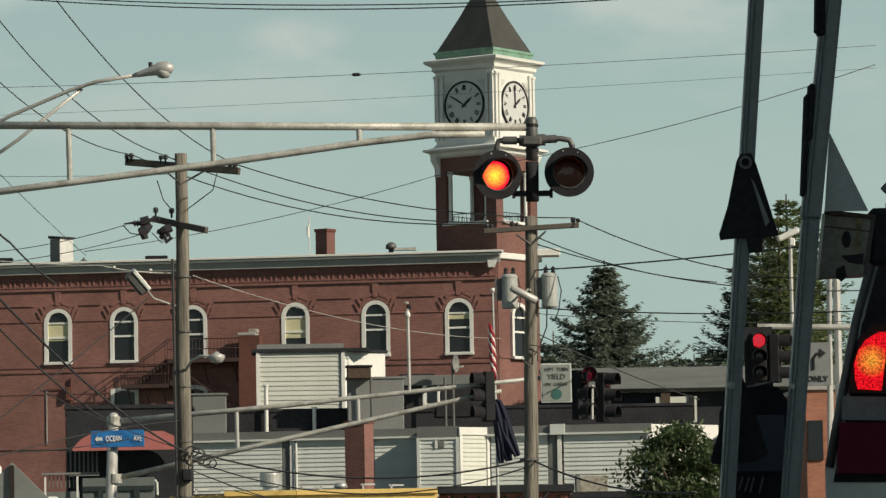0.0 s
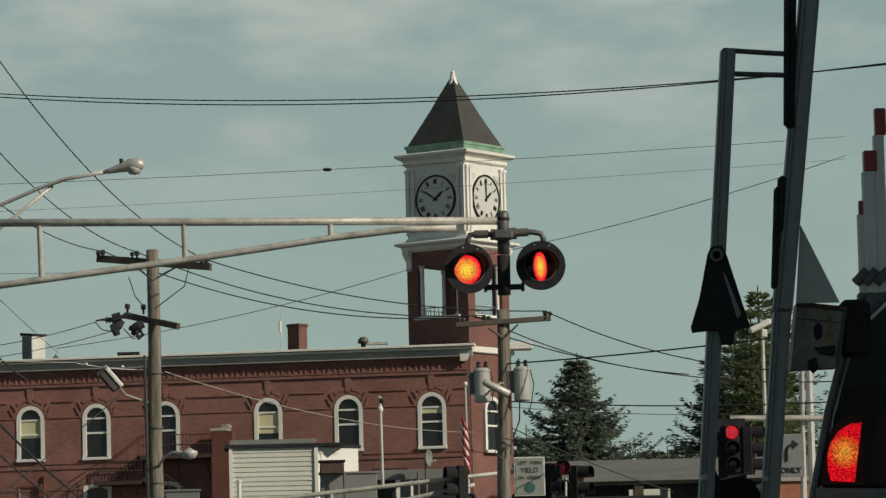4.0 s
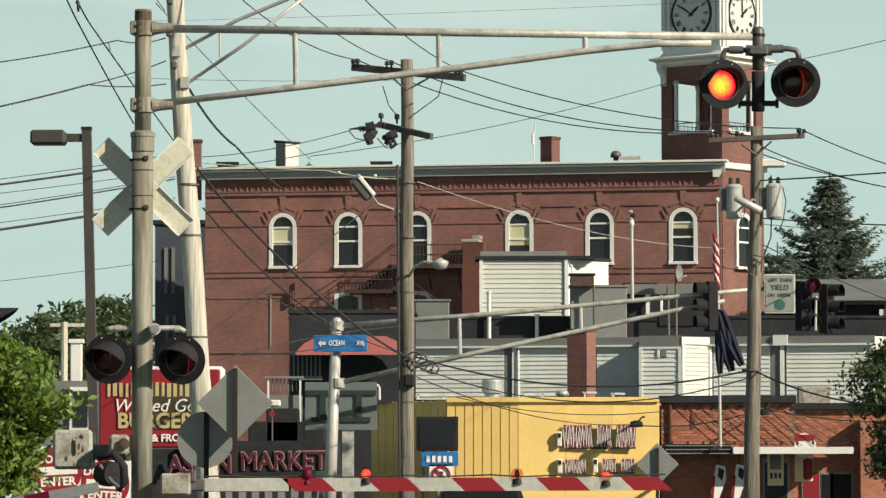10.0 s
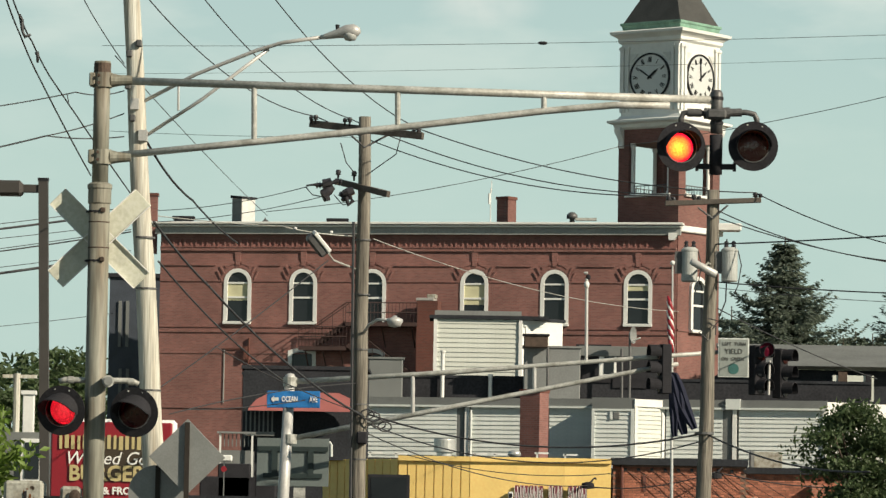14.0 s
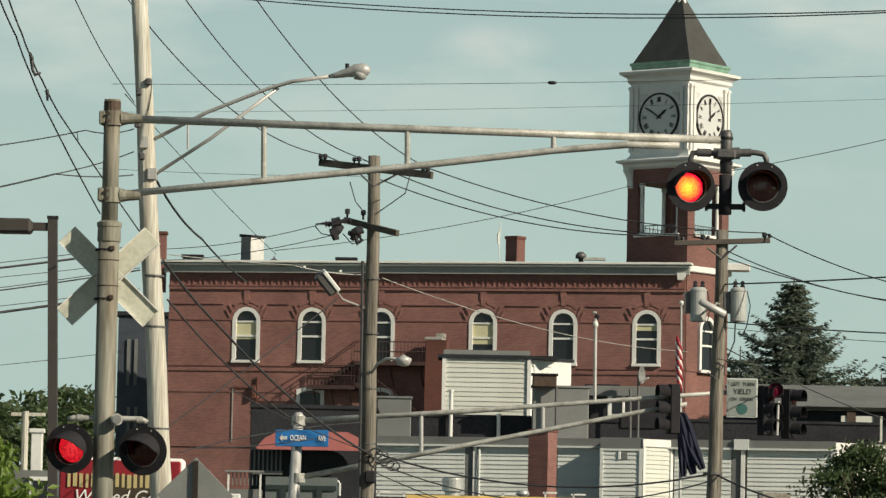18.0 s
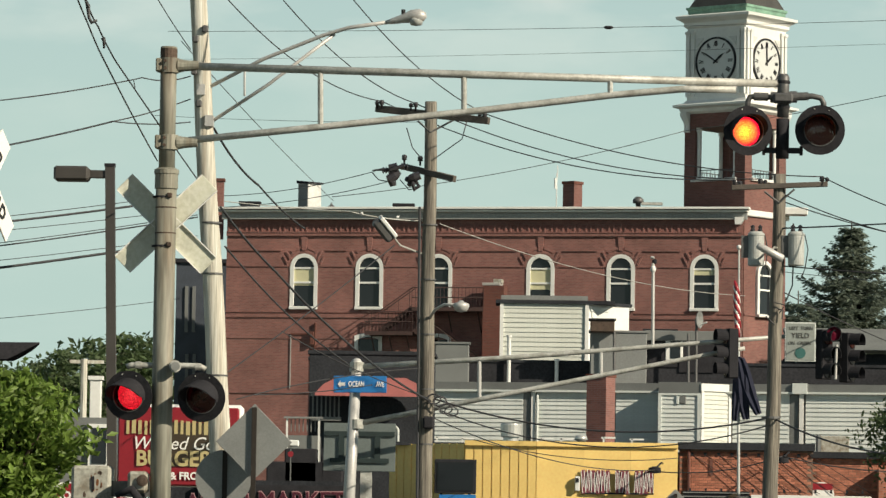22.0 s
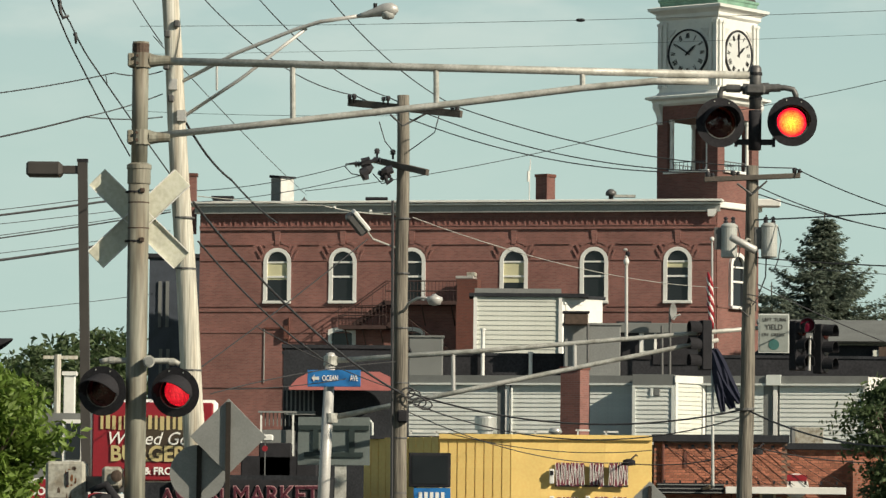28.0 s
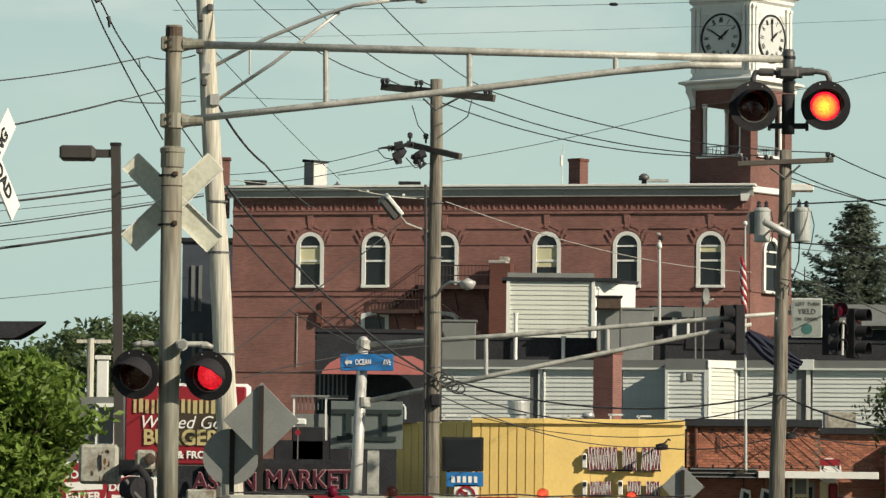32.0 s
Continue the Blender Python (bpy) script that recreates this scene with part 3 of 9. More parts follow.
for z, h, out, gap in ((15.765, 0.16, 0.09, 0.0), (15.865, 0.05, 0.12, 0.0), (15.005, 0.06, 0.055, 0.44), (14.245, 0.05, 0.04, 0.02), (12.06, 0.05, 0.04, 0.02), (11.845, 0.10, 0.05, 0.0), (8.24, 0.12, 0.05, 0.0), (10.81, 0.05, 0.03, 0.0)):
    x = LEFT_END
    for hx in (sorted(s for s, w, _ in holes) if gap else []) + [None]:
        end = 0 if hx is None else hx - WW / 2 - gap
        if end - x > 0.2:
            part("string_course", boxed(((x + end) / 2, -out / 2 - 0.004, z), (end - x, out, h)), BRICK, block, local=True)
        x = hx + WW / 2 + gap if hx is not None else 0
first = None
k = LEFT_END + 0.25
while k < -0.15:
    if first is None:
        bm = boxed((-0.16, -0.025, 0.02), (0.075, 0.045, 0.36))
        box(bm, (0.16, -0.025, 0.02), (0.075, 0.045, 0.36))
        box(bm, (0, -0.03, 0.20), (0.42, 0.055, 0.07))
        box(bm, (0.04, -0.025, -0.14), (0.22, 0.045, 0.07))
        first = part("corbel", bm, BRICK, block, local=True)
        first.location = (k, 0, 16.03)
    else:
        again(first, block, (k, 0, 16.03))
    k += 0.548
for s, sill, shade, rounded in WINS:
    if rounded:
        zc = sill + WH - WW / 2
        crown = zc + WW / 2
        arcs = [(WW / 2 + 0.05, WW / 2 + 0.17, 0.0, 180.0, 0.02)] + [(WW / 2 + 0.22, WW / 2 + 0.36, a0, a1, 0.04) for a0, a1 in ((50, 80), (100, 130))]
        for r0, r1, a0, a1, out in arcs:
            ring = [[(s + r * math.cos(radians(a0 + (a1 - a0) * q / 12)), zc + r * math.sin(radians(a0 + (a1 - a0) * q / 12))) for q in range(13)] for r in (r1, r0)]
            part("arch_moulding", ring_prism(ring[0], ring[1], -out, -0.004), BRICK, block, local=True)
        for side in (-1, 1):
            for a in (22, 38):
                ear = Matrix.Translation((s + side * math.cos(radians(a)) * 0.97, -0.045, zc + math.sin(radians(a)) * 0.97)) @ pose(0, 0, 0, 0, -side * 62, 0)
                part("label_stop", boxed((0, 0.018, 0), (0.42, 0.05, 0.075), ear), BRICK, block, local=True)
        part("keystone", prismed([(s - 0.10, crown + 0.14), (s + 0.10, crown + 0.14), (s + 0.15, 15.68), (s - 0.15, 15.68)], -0.06, -0.004), BRICK, block, local=True)
    sash_window(FRONT @ Matrix.Translation((s, 0, sill)), WW, WH, rounded, shade, 0.06, label="tall round-headed white sash window" if rounded else "white segment-headed sash window under the upper row")

# tower
TURN_T = radians(37)
SIDE = 3.46
TOWER = Matrix.Translation(CORNER) @ Matrix.Rotation(-TURN_T, 4, "Z") @ Matrix.Translation((-SIDE / 2 - 0.02, SIDE / 2 + 0.12, 0))
tower = thing("clock_tower", TOWER, "white clock stage on an open brick belfry with a slate spire", "tower")
zt = dict(base=16.700, sill=18.372, head=20.954, corn=21.700, dial=24.046, top=26.216, eave=26.618, apex=29.945, tip=30.052)
h = SIDE / 2
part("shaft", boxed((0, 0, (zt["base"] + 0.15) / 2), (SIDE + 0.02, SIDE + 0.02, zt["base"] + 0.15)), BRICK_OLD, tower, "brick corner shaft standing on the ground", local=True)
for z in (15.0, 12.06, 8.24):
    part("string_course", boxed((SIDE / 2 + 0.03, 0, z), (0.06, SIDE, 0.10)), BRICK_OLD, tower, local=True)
part("stone_band", boxed((0, 0, zt["base"] + 0.12), (SIDE + 0.3, SIDE + 0.3, 0.30), bevel=0.04), WHITE, tower, "white band at the roof line", local=True)
bm = bmesh.new()
for sx, sy, lx, ly in ((0, -1, SIDE, 0.3), (0, 1, SIDE, 0.3), (-1, 0, 0.3, SIDE - 0.6), (1, 0, 0.3, SIDE - 0.6)):
    box(bm, (sx * (h - 0.15), sy * (h - 0.15), (zt["base"] + 0.25 + zt["sill"]) / 2), (lx, ly, zt["sill"] - zt["base"] - 0.25))
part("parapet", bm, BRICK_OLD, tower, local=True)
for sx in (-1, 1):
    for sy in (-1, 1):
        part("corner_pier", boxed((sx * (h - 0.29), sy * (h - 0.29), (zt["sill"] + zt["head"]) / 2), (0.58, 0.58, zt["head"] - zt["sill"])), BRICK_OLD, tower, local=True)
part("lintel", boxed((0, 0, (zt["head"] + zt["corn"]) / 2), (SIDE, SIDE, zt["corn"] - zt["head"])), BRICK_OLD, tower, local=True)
for q in range(4):
    R = Matrix.Rotation(q * math.pi / 2, 4, "Z")
    part("belfry_sill", boxed((0, -h + 0.08, zt["sill"] + 0.06), (SIDE - 0.9, 0.44, 0.12), R), WHITE, tower, local=True)
    for x in (-(h - 0.70), h - 0.70):
        bm = bmesh.new()
        hh = zt["head"] - zt["sill"] - 0.12
        lathe(bm, [(0.13, 0), (0.13, 0.1), (0.085, 0.16), (0.085, hh - 0.25), (0.14, hh - 0.14), (0.14, hh)], 10, R @ Matrix.Translation((x, -h + 0.2, zt["sill"] + 0.12)))
        part("colonnette", bm, WHITE, tower, local=True)
    bm = tubed([R @ Vector((-(h - 0.6), -h + 0.2, zt["sill"] + 0.55)), R @ Vector((h - 0.6, -h + 0.2, zt["sill"] + 0.55))], 0.025, 5)
    for j in range(10):
        x = -(h - 0.7) + (SIDE - 1.4) * j / 9
        tube(bm, [R @ Vector((x, -h + 0.2, zt["sill"] + 0.1)), R @ Vector((x, -h + 0.2, zt["sill"] + 0.55))], 0.014, 4)
    part("balustrade", bm, GALV_DARK, tower, local=True)
sprof = [(h + 0.02, zt["corn"] - 0.1), (h + 0.16, zt["corn"]), (h + 0.20, zt["corn"] + 0.14), (h + 0.42, zt["corn"] + 0.22), (h + 0.42, zt["corn"] + 0.32), (h + 0.05, zt["corn"] + 0.42), (h - 0.02, zt["corn"] + 0.55)]


def square_rings(prof, m=None):
    """A square moulding from (half width, height) pairs."""
    bm = bmesh.new()
    rings = [[bm.verts.new((sx * w, sy * w, z)) for sx, sy in ((-1, -1), (1, -1), (1, 1), (-1, 1))] for w, z in prof]
    for a, b in zip(rings, rings[1:]):
        for k in range(4):
            bm.faces.new((a[k], a[(k + 1) % 4], b[(k + 1) % 4], b[k]))
    bm.faces.new(rings[0]), bm.faces.new(rings[-1])
    return bm


part("lower_cornice", square_rings(sprof), WHITE, tower, local=True)
for q in range(4):
    R = Matrix.Rotation(q * math.pi / 2, 4, "Z")
    for x in (-h + 0.2, h - 0.2):
        scroll = [(0.0, -0.98), (0.10, -0.96), (0.13, -0.88), (0.09, -0.76), (0.10, -0.60), (0.17, -0.42), (0.27, -0.27), (0.34, -0.14), (0.35, 0.0), (0.0, 0.0)]
        part("bracket", prismed([(a, zt["corn"] + b) for a, b in scroll], -0.11, 0.11, R @ Matrix.Translation((x, -h, 0)) @ Matrix.Rotation(-math.pi / 2, 4, "Z")), WHITE, tower, "scrolled white bracket", local=True)
part("clock_stage", boxed((0, 0, (zt["corn"] + 0.4 + zt["top"]) / 2), (SIDE - 0.12, SIDE - 0.12, zt["top"] - zt["corn"] - 0.4)), WHITE, tower, local=True)
t0 = zt["top"]
part("upper_cornice", square_rings([(h - 0.04, t0 - 0.55), (h + 0.06, t0 - 0.45), (h + 0.06, t0 - 0.30), (h + 0.14, t0 - 0.22), (h + 0.34, t0 - 0.10), (h + 0.36, t0 + 0.02), (h + 0.1, t0 + 0.10)]), WHITE, tower, local=True)
part("gutter", square_rings([(h - 0.10, t0 + 0.08), (h - 0.06, t0 + 0.30), (h + 0.0, t0 + 0.36), (h + 0.0, t0 + 0.46), (h - 0.2, t0 + 0.5)]), COPPER, tower, "green copper gutter", local=True)
za, ze = zt["apex"], t0 + 0.46
part("spire", square_rings([(h - 0.10, ze), (h * 0.76, ze + (za - ze) * 0.20), (h * 0.49, ze + (za - ze) * 0.50), (h * 0.26, ze + (za - ze) * 0.78), (0.12, za)]), SLATE, tower, "slate spire with flared eaves", local=True)
bm = bmesh.new()
zf, lf = za - 0.28, zt["tip"] + 0.42 - za + 0.28
lathe(bm, [(0.27, zf - 0.05), (0.25, zf + 0.06 * lf), (0.17, zf + 0.35 * lf), (0.09, zf + 0.72 * lf), (0.10, zf + 0.77 * lf), (0.04, zf + 0.84 * lf), (0.0, zf + lf)], 12)
part("finial", bm, WHITE, tower, local=True, smooth=True)
DIAL_TIMES = {0: (52.0, 303.0), 1: (52.0, 357.0), 2: (52.0, 303.0), 3: (52.0, 303.0)}
for q in range(4):
    R = Matrix.Rotation(q * math.pi / 2, 4, "Z") @ Matrix.Translation((0, -h + 0.06, zt["dial"])) @ pose(0, 0, 0, 90, 0, 0)   # x right, y up, z out
    for x in (-h + 0.16, -h + 0.44, h - 0.44, h - 0.16):
        bm = boxed((x, -0.05, 0.05), (0.17, zt["top"] - zt["corn"] - 1.4, 0.10), R)
        box(bm, (x, 1.42, 0.07), (0.24, 0.12, 0.14), R)
        part("pilaster", bm, WHITE, tower, local=True)
    for sx in (-1, 1):
        for sy in (-1, 1):
            tri = [(sx * 1.14, sy * 1.14), (sx * 1.14, sy * 0.70), (sx * 0.96, sy * 0.88), (sx * 0.88, sy * 0.96), (sx * 0.70, sy * 1.14)]
            part("spandrel", prismed(tri, -0.035, -0.0, R @ pose(0, 0, 0, -90, 0, 0)), CORNICE, tower, "carved corner panel", local=True)
    dial = part("dial", lathe(bmesh.new(), [(1.06, 0.0), (1.06, 0.05), (0.0, 0.055)], 40, R), WHITE_DIAL, tower, "white clock dial", local=True)
    bm = bmesh.new()
    lathe(bm, [(1.06, 0.0), (1.145, 0.0), (1.145, 0.09), (1.06, 0.09), (1.06, 0.0)], 40, R)
    part("dial_rim", bm, BLACK, dial, local=True)
    for k, numeral in enumerate(("XII", "I", "II", "III", "IIII", "V", "VI", "VII", "VIII", "IX", "X", "XI")):
        ang = radians(30 * k)
        strokes = {"I": 1, "II": 2, "III": 3, "IIII": 4, "V": 2, "VI": 3, "VII": 4, "VIII": 5, "IX": 3, "X": 2, "XI": 3, "XII": 4}[numeral]
        bm = bmesh.new()
        M = R @ pose(0, 0, 0, 0, 0, -30 * k) @ Matrix.Translation((0, 0.83, 0.065))
        ww = 0.052 * strokes
        xs = [-ww / 2 + 0.052 * (j + 0.5) for j in range(strokes)]
        for j, x in enumerate(xs):
            lean = 0.0
            if numeral[min(j, len(numeral) - 1)] in "VX":
                lean = 14 if j % 2 else -14
            box(bm, (0, 0, 0), (0.027, 0.25, 0.015), M @ Matrix.Translation((x, 0, 0)) @ pose(0, 0, 0, 0, 0, lean))
        part("numeral", bm, BLACK, dial, local=True)
    for ang, ln, wd, nm in ((DIAL_TIMES[q][0], 0.60, 0.085, "pointer"), (DIAL_TIMES[q][1], 0.92, 0.055, "pointer")):
        M = R @ pose(0, 0, 0.09, 0, 0, -ang)
        part(nm, prismed([(-wd / 2, -0.15), (wd / 2, -0.15), (wd * 0.7, ln * 0.6), (0, ln), (-wd * 0.7, ln * 0.6)], -0.012, 0.012, M @ pose(0, 0, 0, -90, 0, 0)), BLACK, dial, local=True)
sash_window(TOWER @ Matrix.Rotation(math.pi / 2, 4, "Z") @ Matrix.Translation((-0.1, -SIDE / 2 - 0.10, 12.05)), 1.35, 2.6, True, 0.0, 0.05, "narrow round-headed window in the tower")

part("cornice_return", boxed(P(59.3, 79.5, 202.5), (1.20, 0.8, 0.36), bevel=0.05), WHITE, tower, "white cornice end past the corner")

# ---- signal lamps of the crossing ----
FLASHERS = []


def flasher(name, p, turn, tip, phase, parent_mast, hood=0.30, group="crossing flashers", led=None):
    """A round black flasher looking to the road; its turning lamp shows the lit or the dark side."""
    m = facing(p, turn) @ pose(0, 0, 0, tip, 0, 0)      # x right, y up, z out
    ob = thing(name, m, "round black crossing flasher with a red lens and hood", "signal lamp", group)
    bm = bmesh.new()
    lathe(bm, [(0.162, 0.0), (0.246, 0.0), (0.252, 0.004), (0.252, 0.012), (0.162, 0.012), (0.162, 0.0)], 36)
    part("backing_disc", bm, BLACK_MATT, ob, local=True)
    bm = bmesh.new()
    lathe(bm, [(0.166, 0.01), (0.176, -0.10), (0.176, -0.20), (0.14, -0.29), (0.06, -0.31), (0.0, -0.31)], 24, cap=False)
    part("lamp_bowl", bm, BLACK_MATT, ob, local=True)
    bm = bmesh.new()
    n = 20
    rows = []
    for k in range(n + 1):
        a = radians(-12) + radians(204) * k / n
        reach = hood * (0.25 + 0.75 * max(0.0, math.sin(a)) ** 0.6)
        rows.append([bm.verts.new((math.cos(a) * r, math.sin(a) * r - drop, z)) for r, z, drop in ((0.170, 0.012, 0), (0.180, 0.012, 0), (0.182, reach, 0.10 * reach), (0.172, reach, 0.10 * reach))])
    for a, b in zip(rows, rows[1:]):
        for i in range(4):
            bm.faces.new((a[i], b[i], b[(i + 1) % 4], a[(i + 1) % 4]))
    bm.faces.new(rows[0]), bm.faces.new(rows[-1])
    part("hood", bm, BLACK_MATT, ob, local=True)
    part("lens_ring", lathe(bmesh.new(), [(0.157, 0.006), (0.166, 0.006), (0.166, 0.020), (0.157, 0.020), (0.157, 0.006)], 28), GALV_DARK, ob, "worn metal ring round the lens", local=True)
    for x, y in ((-0.06, 0.215), (0.09, 0.20)):
        part("screw", lathe(bmesh.new(), [(0.008, 0.012), (0.007, 0.018), (0.0, 0.019)], 8, Matrix.Translation((x, y, 0))), GALV, ob, local=True)
    bm = bmesh.new()
    lathe(bm, [(0.160, 0.014), (0.12, 0.032), (0.06, 0.044), (0.0, 0.048)], 24, cap=False)
    part("lens", bm, LENS_RED, ob, local=True, smooth=True)
    lamp = part("lamp_disc", lathe(bmesh.new(), [(0.153, -0.004), (0.153, 0.0), (0.0, 0.0)], 24), LENS_OFF, ob, "turning disc, dark on one side and lit on the other", local=True)
    lamp.location = (0, 0, -0.115)
    part("diodes", lathe(bmesh.new(), [(0.152, 0.002), (0.152, 0.004), (0.0, 0.005)], 24), led or LED_RED, lamp, "lit red diodes", local=True)
    FLASHERS.append((lamp, phase, (0, 0, -0.115)))
    return ob


DC = 43.3
mast_top, mast_foot = P(-88.59, 113.46, DC), P(-86.51, -1.11, DC)
mast_foot = mast_top + (mast_foot - mast_top) * ((mast_top.z) / (mast_top.z - mast_foot.z))
mast = thing("cantilever_mast", mast_foot, "rust-streaked steel crossing mast with a long signal arm", "signal mast")
collar = mast_top.lerp(mast_foot, 0.0) + (mast_foot - mast_top) * ((mast_top.z - P(-88.50, 83.76, DC).z) / mast_top.z)
part("lower_tube", tubed([mast_foot, collar], 0.106, 20), MAST, mast, smooth=True)
part("upper_tube", tubed([collar, mast_top], 0.083, 20), MAST, mast, smooth=True)
part("collar", tubed([collar + Vector((0, 0, z)) for z in (-0.17, -0.16, -0.02, -0.01, 0.03, 0.05)], [0.108, 0.118, 0.118, 0.126, 0.126, 0.09], 20), MAST, mast)
part("cap", tubed([mast_top + Vector((0, 0, -0.13)), mast_top + Vector((0, 0, -0.02)), mast_top + Vector((0, 0, -0.01))], [0.087, 0.087, 0.06], 16), RUST, mast)
part("cap_band", tubed([mast_top + Vector((0, 0, -0.16)), mast_top + Vector((0, 0, -0.115))], 0.091, 16), BLACK_MATT, mast)
for dz in (-0.62, -0.36):
    part("weld_seam", tubed([collar + Vector((0, 0, dz)), collar + Vector((0, 0, dz + 0.012))], 0.1085, 18), RUST, mast)
part("base_flange", tubed([mast_foot, mast_foot + Vector((0, 0, 0.05))], 0.25, 16), RUST, mast)
arm_a, arm_b = P(-88.16, 109.07, DC), P(55.64, 109.28, DC)
part("top_chord", tubed([arm_a, arm_b], 0.040, 12), GALV, mast, smooth=True)
low = [P(-87.72, 90.97, DC), P(-50.88, 95.92, DC), P(-13.29, 101.02, DC), P(15.03, 105.28, DC), P(32.17, 107.31, DC), P(44.72, 107.59, DC)]
part("lower_chord", tubed(low, 0.036, 12), GALV, mast, smooth=True)
for a, b in ((P(-52.82, 108.90, DC), P(-52.35, 96.13, DC)), (P(-19.13, 108.94, DC), P(-18.84, 100.57, DC)), (P(15.17, 109.14, DC), P(15.29, 105.42, DC))):
    part("strut", tubed([a, b], 0.029, 10), GALV, mast)
for p in (P(-88.42, 109.06, DC), P(-87.98, 90.96, DC)):
    part("clamp", tubed([p + Vector((0, 0, -0.075)), p + Vector((0, 0, 0.075))], 0.102, 16), MAST, mast)
    part("clamp_ear", boxed(p + Vector((-0.10, -0.03, 0)), (0.06, 0.12, 0.14), bevel=0.012), MAST, mast)
    for dz in (-0.035, 0.04):
        part("clamp_bolt", tubed([p + Vector((-0.03, -0.125, dz)), p + Vector((-0.03, -0.09, dz))], 0.016, 8), RUST, mast)
    part("arm_socket", tubed([p + Vector((0.09, 0, 0)), p + Vector((0.16, 0, 0)), p + Vector((0.30, 0, 0.004))], [0.075, 0.058, 0.048], 12), MAST, mast)
ep0, ep1 = P(55.71, 111.14, DC), P(55.91, 91.76, DC)
mid_ = ep0.lerp(ep1, 0.52)
part("end_post", tubed([ep0 + Vector((0, 0, 0.02)), ep0 + Vector((0, 0, -0.01)), ep0.lerp(ep1, 0.5)], [0.04, 0.060, 0.060], 16), GALV_DARK, mast, smooth=True)
part("lower_post", tubed([mid_, ep1], 0.066, 16), BLACK_MATT, mast, "black lower end of the post", smooth=True)
for pts in ([(54.6, 106.0), (49.6, 106.2), (47.9, 105.9), (47.5, 104.6), (47.45, 103.4)], [(56.6, 106.3), (62.6, 106.6), (64.6, 106.2), (65.2, 105.0), (65.3, 103.75)]):
    part("crossbar", tubed([P(*a, DC) for a in pts], 0.030, 10), GALV_DARK, mast, smooth=True)
for a, b, r in (((52.2, 106.1), (48.9, 106.1), 0.042), ((58.8, 106.4), (61.6, 106.55), 0.042), ((54.4, 106.0), (52.8, 106.05), 0.056), ((56.9, 106.2), (58.9, 106.3), 0.060)):
    part("pipe_union", tubed([P(*a, DC), P(*b, DC)], r, 12), GALV_DARK, mast)
part("junction_box", boxed(P(55.7, 105.9, DC - 0.05), (0.20, 0.14, 0.10), bevel=0.02), GALV_DARK, mast)
for dz in (-0.30, -0.05):
    part("post_strap", tubed([ep0 + Vector((0, 0, dz)), ep0 + Vector((0, 0, dz - 0.03))], 0.068, 14), BLACK, mast)
part("stay_bar", boxed(P(55.9, 93.6, DC), (0.40, 0.05, 0.055)), BLACK, mast)
for dx in (-0.19, 0.19):
    part("stay_clip", boxed(P(55.9, 93.6, DC) + Vector((dx, 0, 0.0)), (0.03, 0.07, 0.09)), BLACK, mast)
flasher("flasher", P(47.66, 97.99, DC - 0.10), 10, 0, 0, mast)
flasher("flasher", P(64.54, 98.68, DC - 0.10), 0, 0, 1, mast)
part("lamp_bracket", tubed([P(-95.72, 38.03, DC), P(-94.41, 38.47, DC), P(-78.54, 38.75, DC), P(-77.19, 38.00, DC)], 0.030, 10), GALV, mast, smooth=True)
part("junction_box", tubed([P(-84.3, 38.5, DC - 0.20), P(-84.3, 38.5, DC - 0.08)], 0.062, 12), GALV, mast)
part("box_cover", tubed([P(-84.3, 38.5, DC - 0.215), P(-84.3, 38.5, DC - 0.20)], 0.045, 12), SIGN_BACK, mast)
for a in (-93.6, -79.6):
    part("pipe_union", tubed([P(a, 38.5, DC), P(a + 1.3, 38.5, DC)], 0.038, 10), GALV, mast)
flasher("flasher", P(-94.95, 31.32, DC - 0.08), -13, 7, 0, mast, 0.38, led=RED_SIDED)
flasher("flasher", P(-77.85, 31.45, DC - 0.08), -13, 7, 1, mast, 0.38, led=RED_SIDED)
xc = P(-87.64, 71.83, DC + 0.16)
buck = thing("crossbuck", Matrix.Translation(xc), "crossbuck seen from its bare weathered back", "road sign")
for a in (44, -44):
    m = Matrix.Translation(xc + Vector((0, 0.012 if a > 0 else -0.012, 0))) @ pose(0, 0, 0, 0, a, 0)
    part("blade", boxed((0, 0, 0), (1.22, 0.02, 0.23), m, 0.004), CROSSBUCK, buck)
    for z in (-0.112, 0.112):
        part("lip", boxed((0, -0.022, z), (1.21, 0.026, 0.010), m), LETTER_WHITE, buck)
for dz in (-0.25, 0.25):
    part("strap", tubed([xc + Vector((-0.02, -0.16, dz)), xc + Vector((-0.02, -0.16, dz + 0.018))], 0.112, 16), BLACK_MATT, buck)
    part("strap_bolt", boxed(xc + Vector((0.05, -0.27, dz + 0.02)), (0.05, 0.03, 0.05), bevel=0.008), RUST, buck)

# gate
DG = 43.1
g0, g1 = P(-72.25, 2.29, DG), P(35.43, 4.46, DG)
gate = thing("crossing_gate", Vector((g0.x - 0.3, DG, 0)), "lowered red and white striped crossing gate arm", "crossing gate")
u = (g1 - g0).normalized()
GL = (g1 - g0).length
GM = Matrix.Translation(g0) @ Matrix.Rotation(math.atan2(u.z, u.x) * -1, 4, "Y")
lead = 0.86
part("arm_piece", boxed((lead / 2, 0, 0), (lead, 0.05, 0.135), GM, 0.006), WHITE_TAPE, gate)
x = lead
red = True
while x < GL - 0.05:
    e = min(x + (0.41 if red else 0.44), GL)
    part("stripe", prismed([(x - 0.07, 0.067), (e - 0.07, 0.067), (e + 0.07, -0.067), (x + 0.07, -0.067)], -0.025, 0.025, GM), RED_TAPE if red else WHITE_TAPE, gate)
    x, red = e, not red
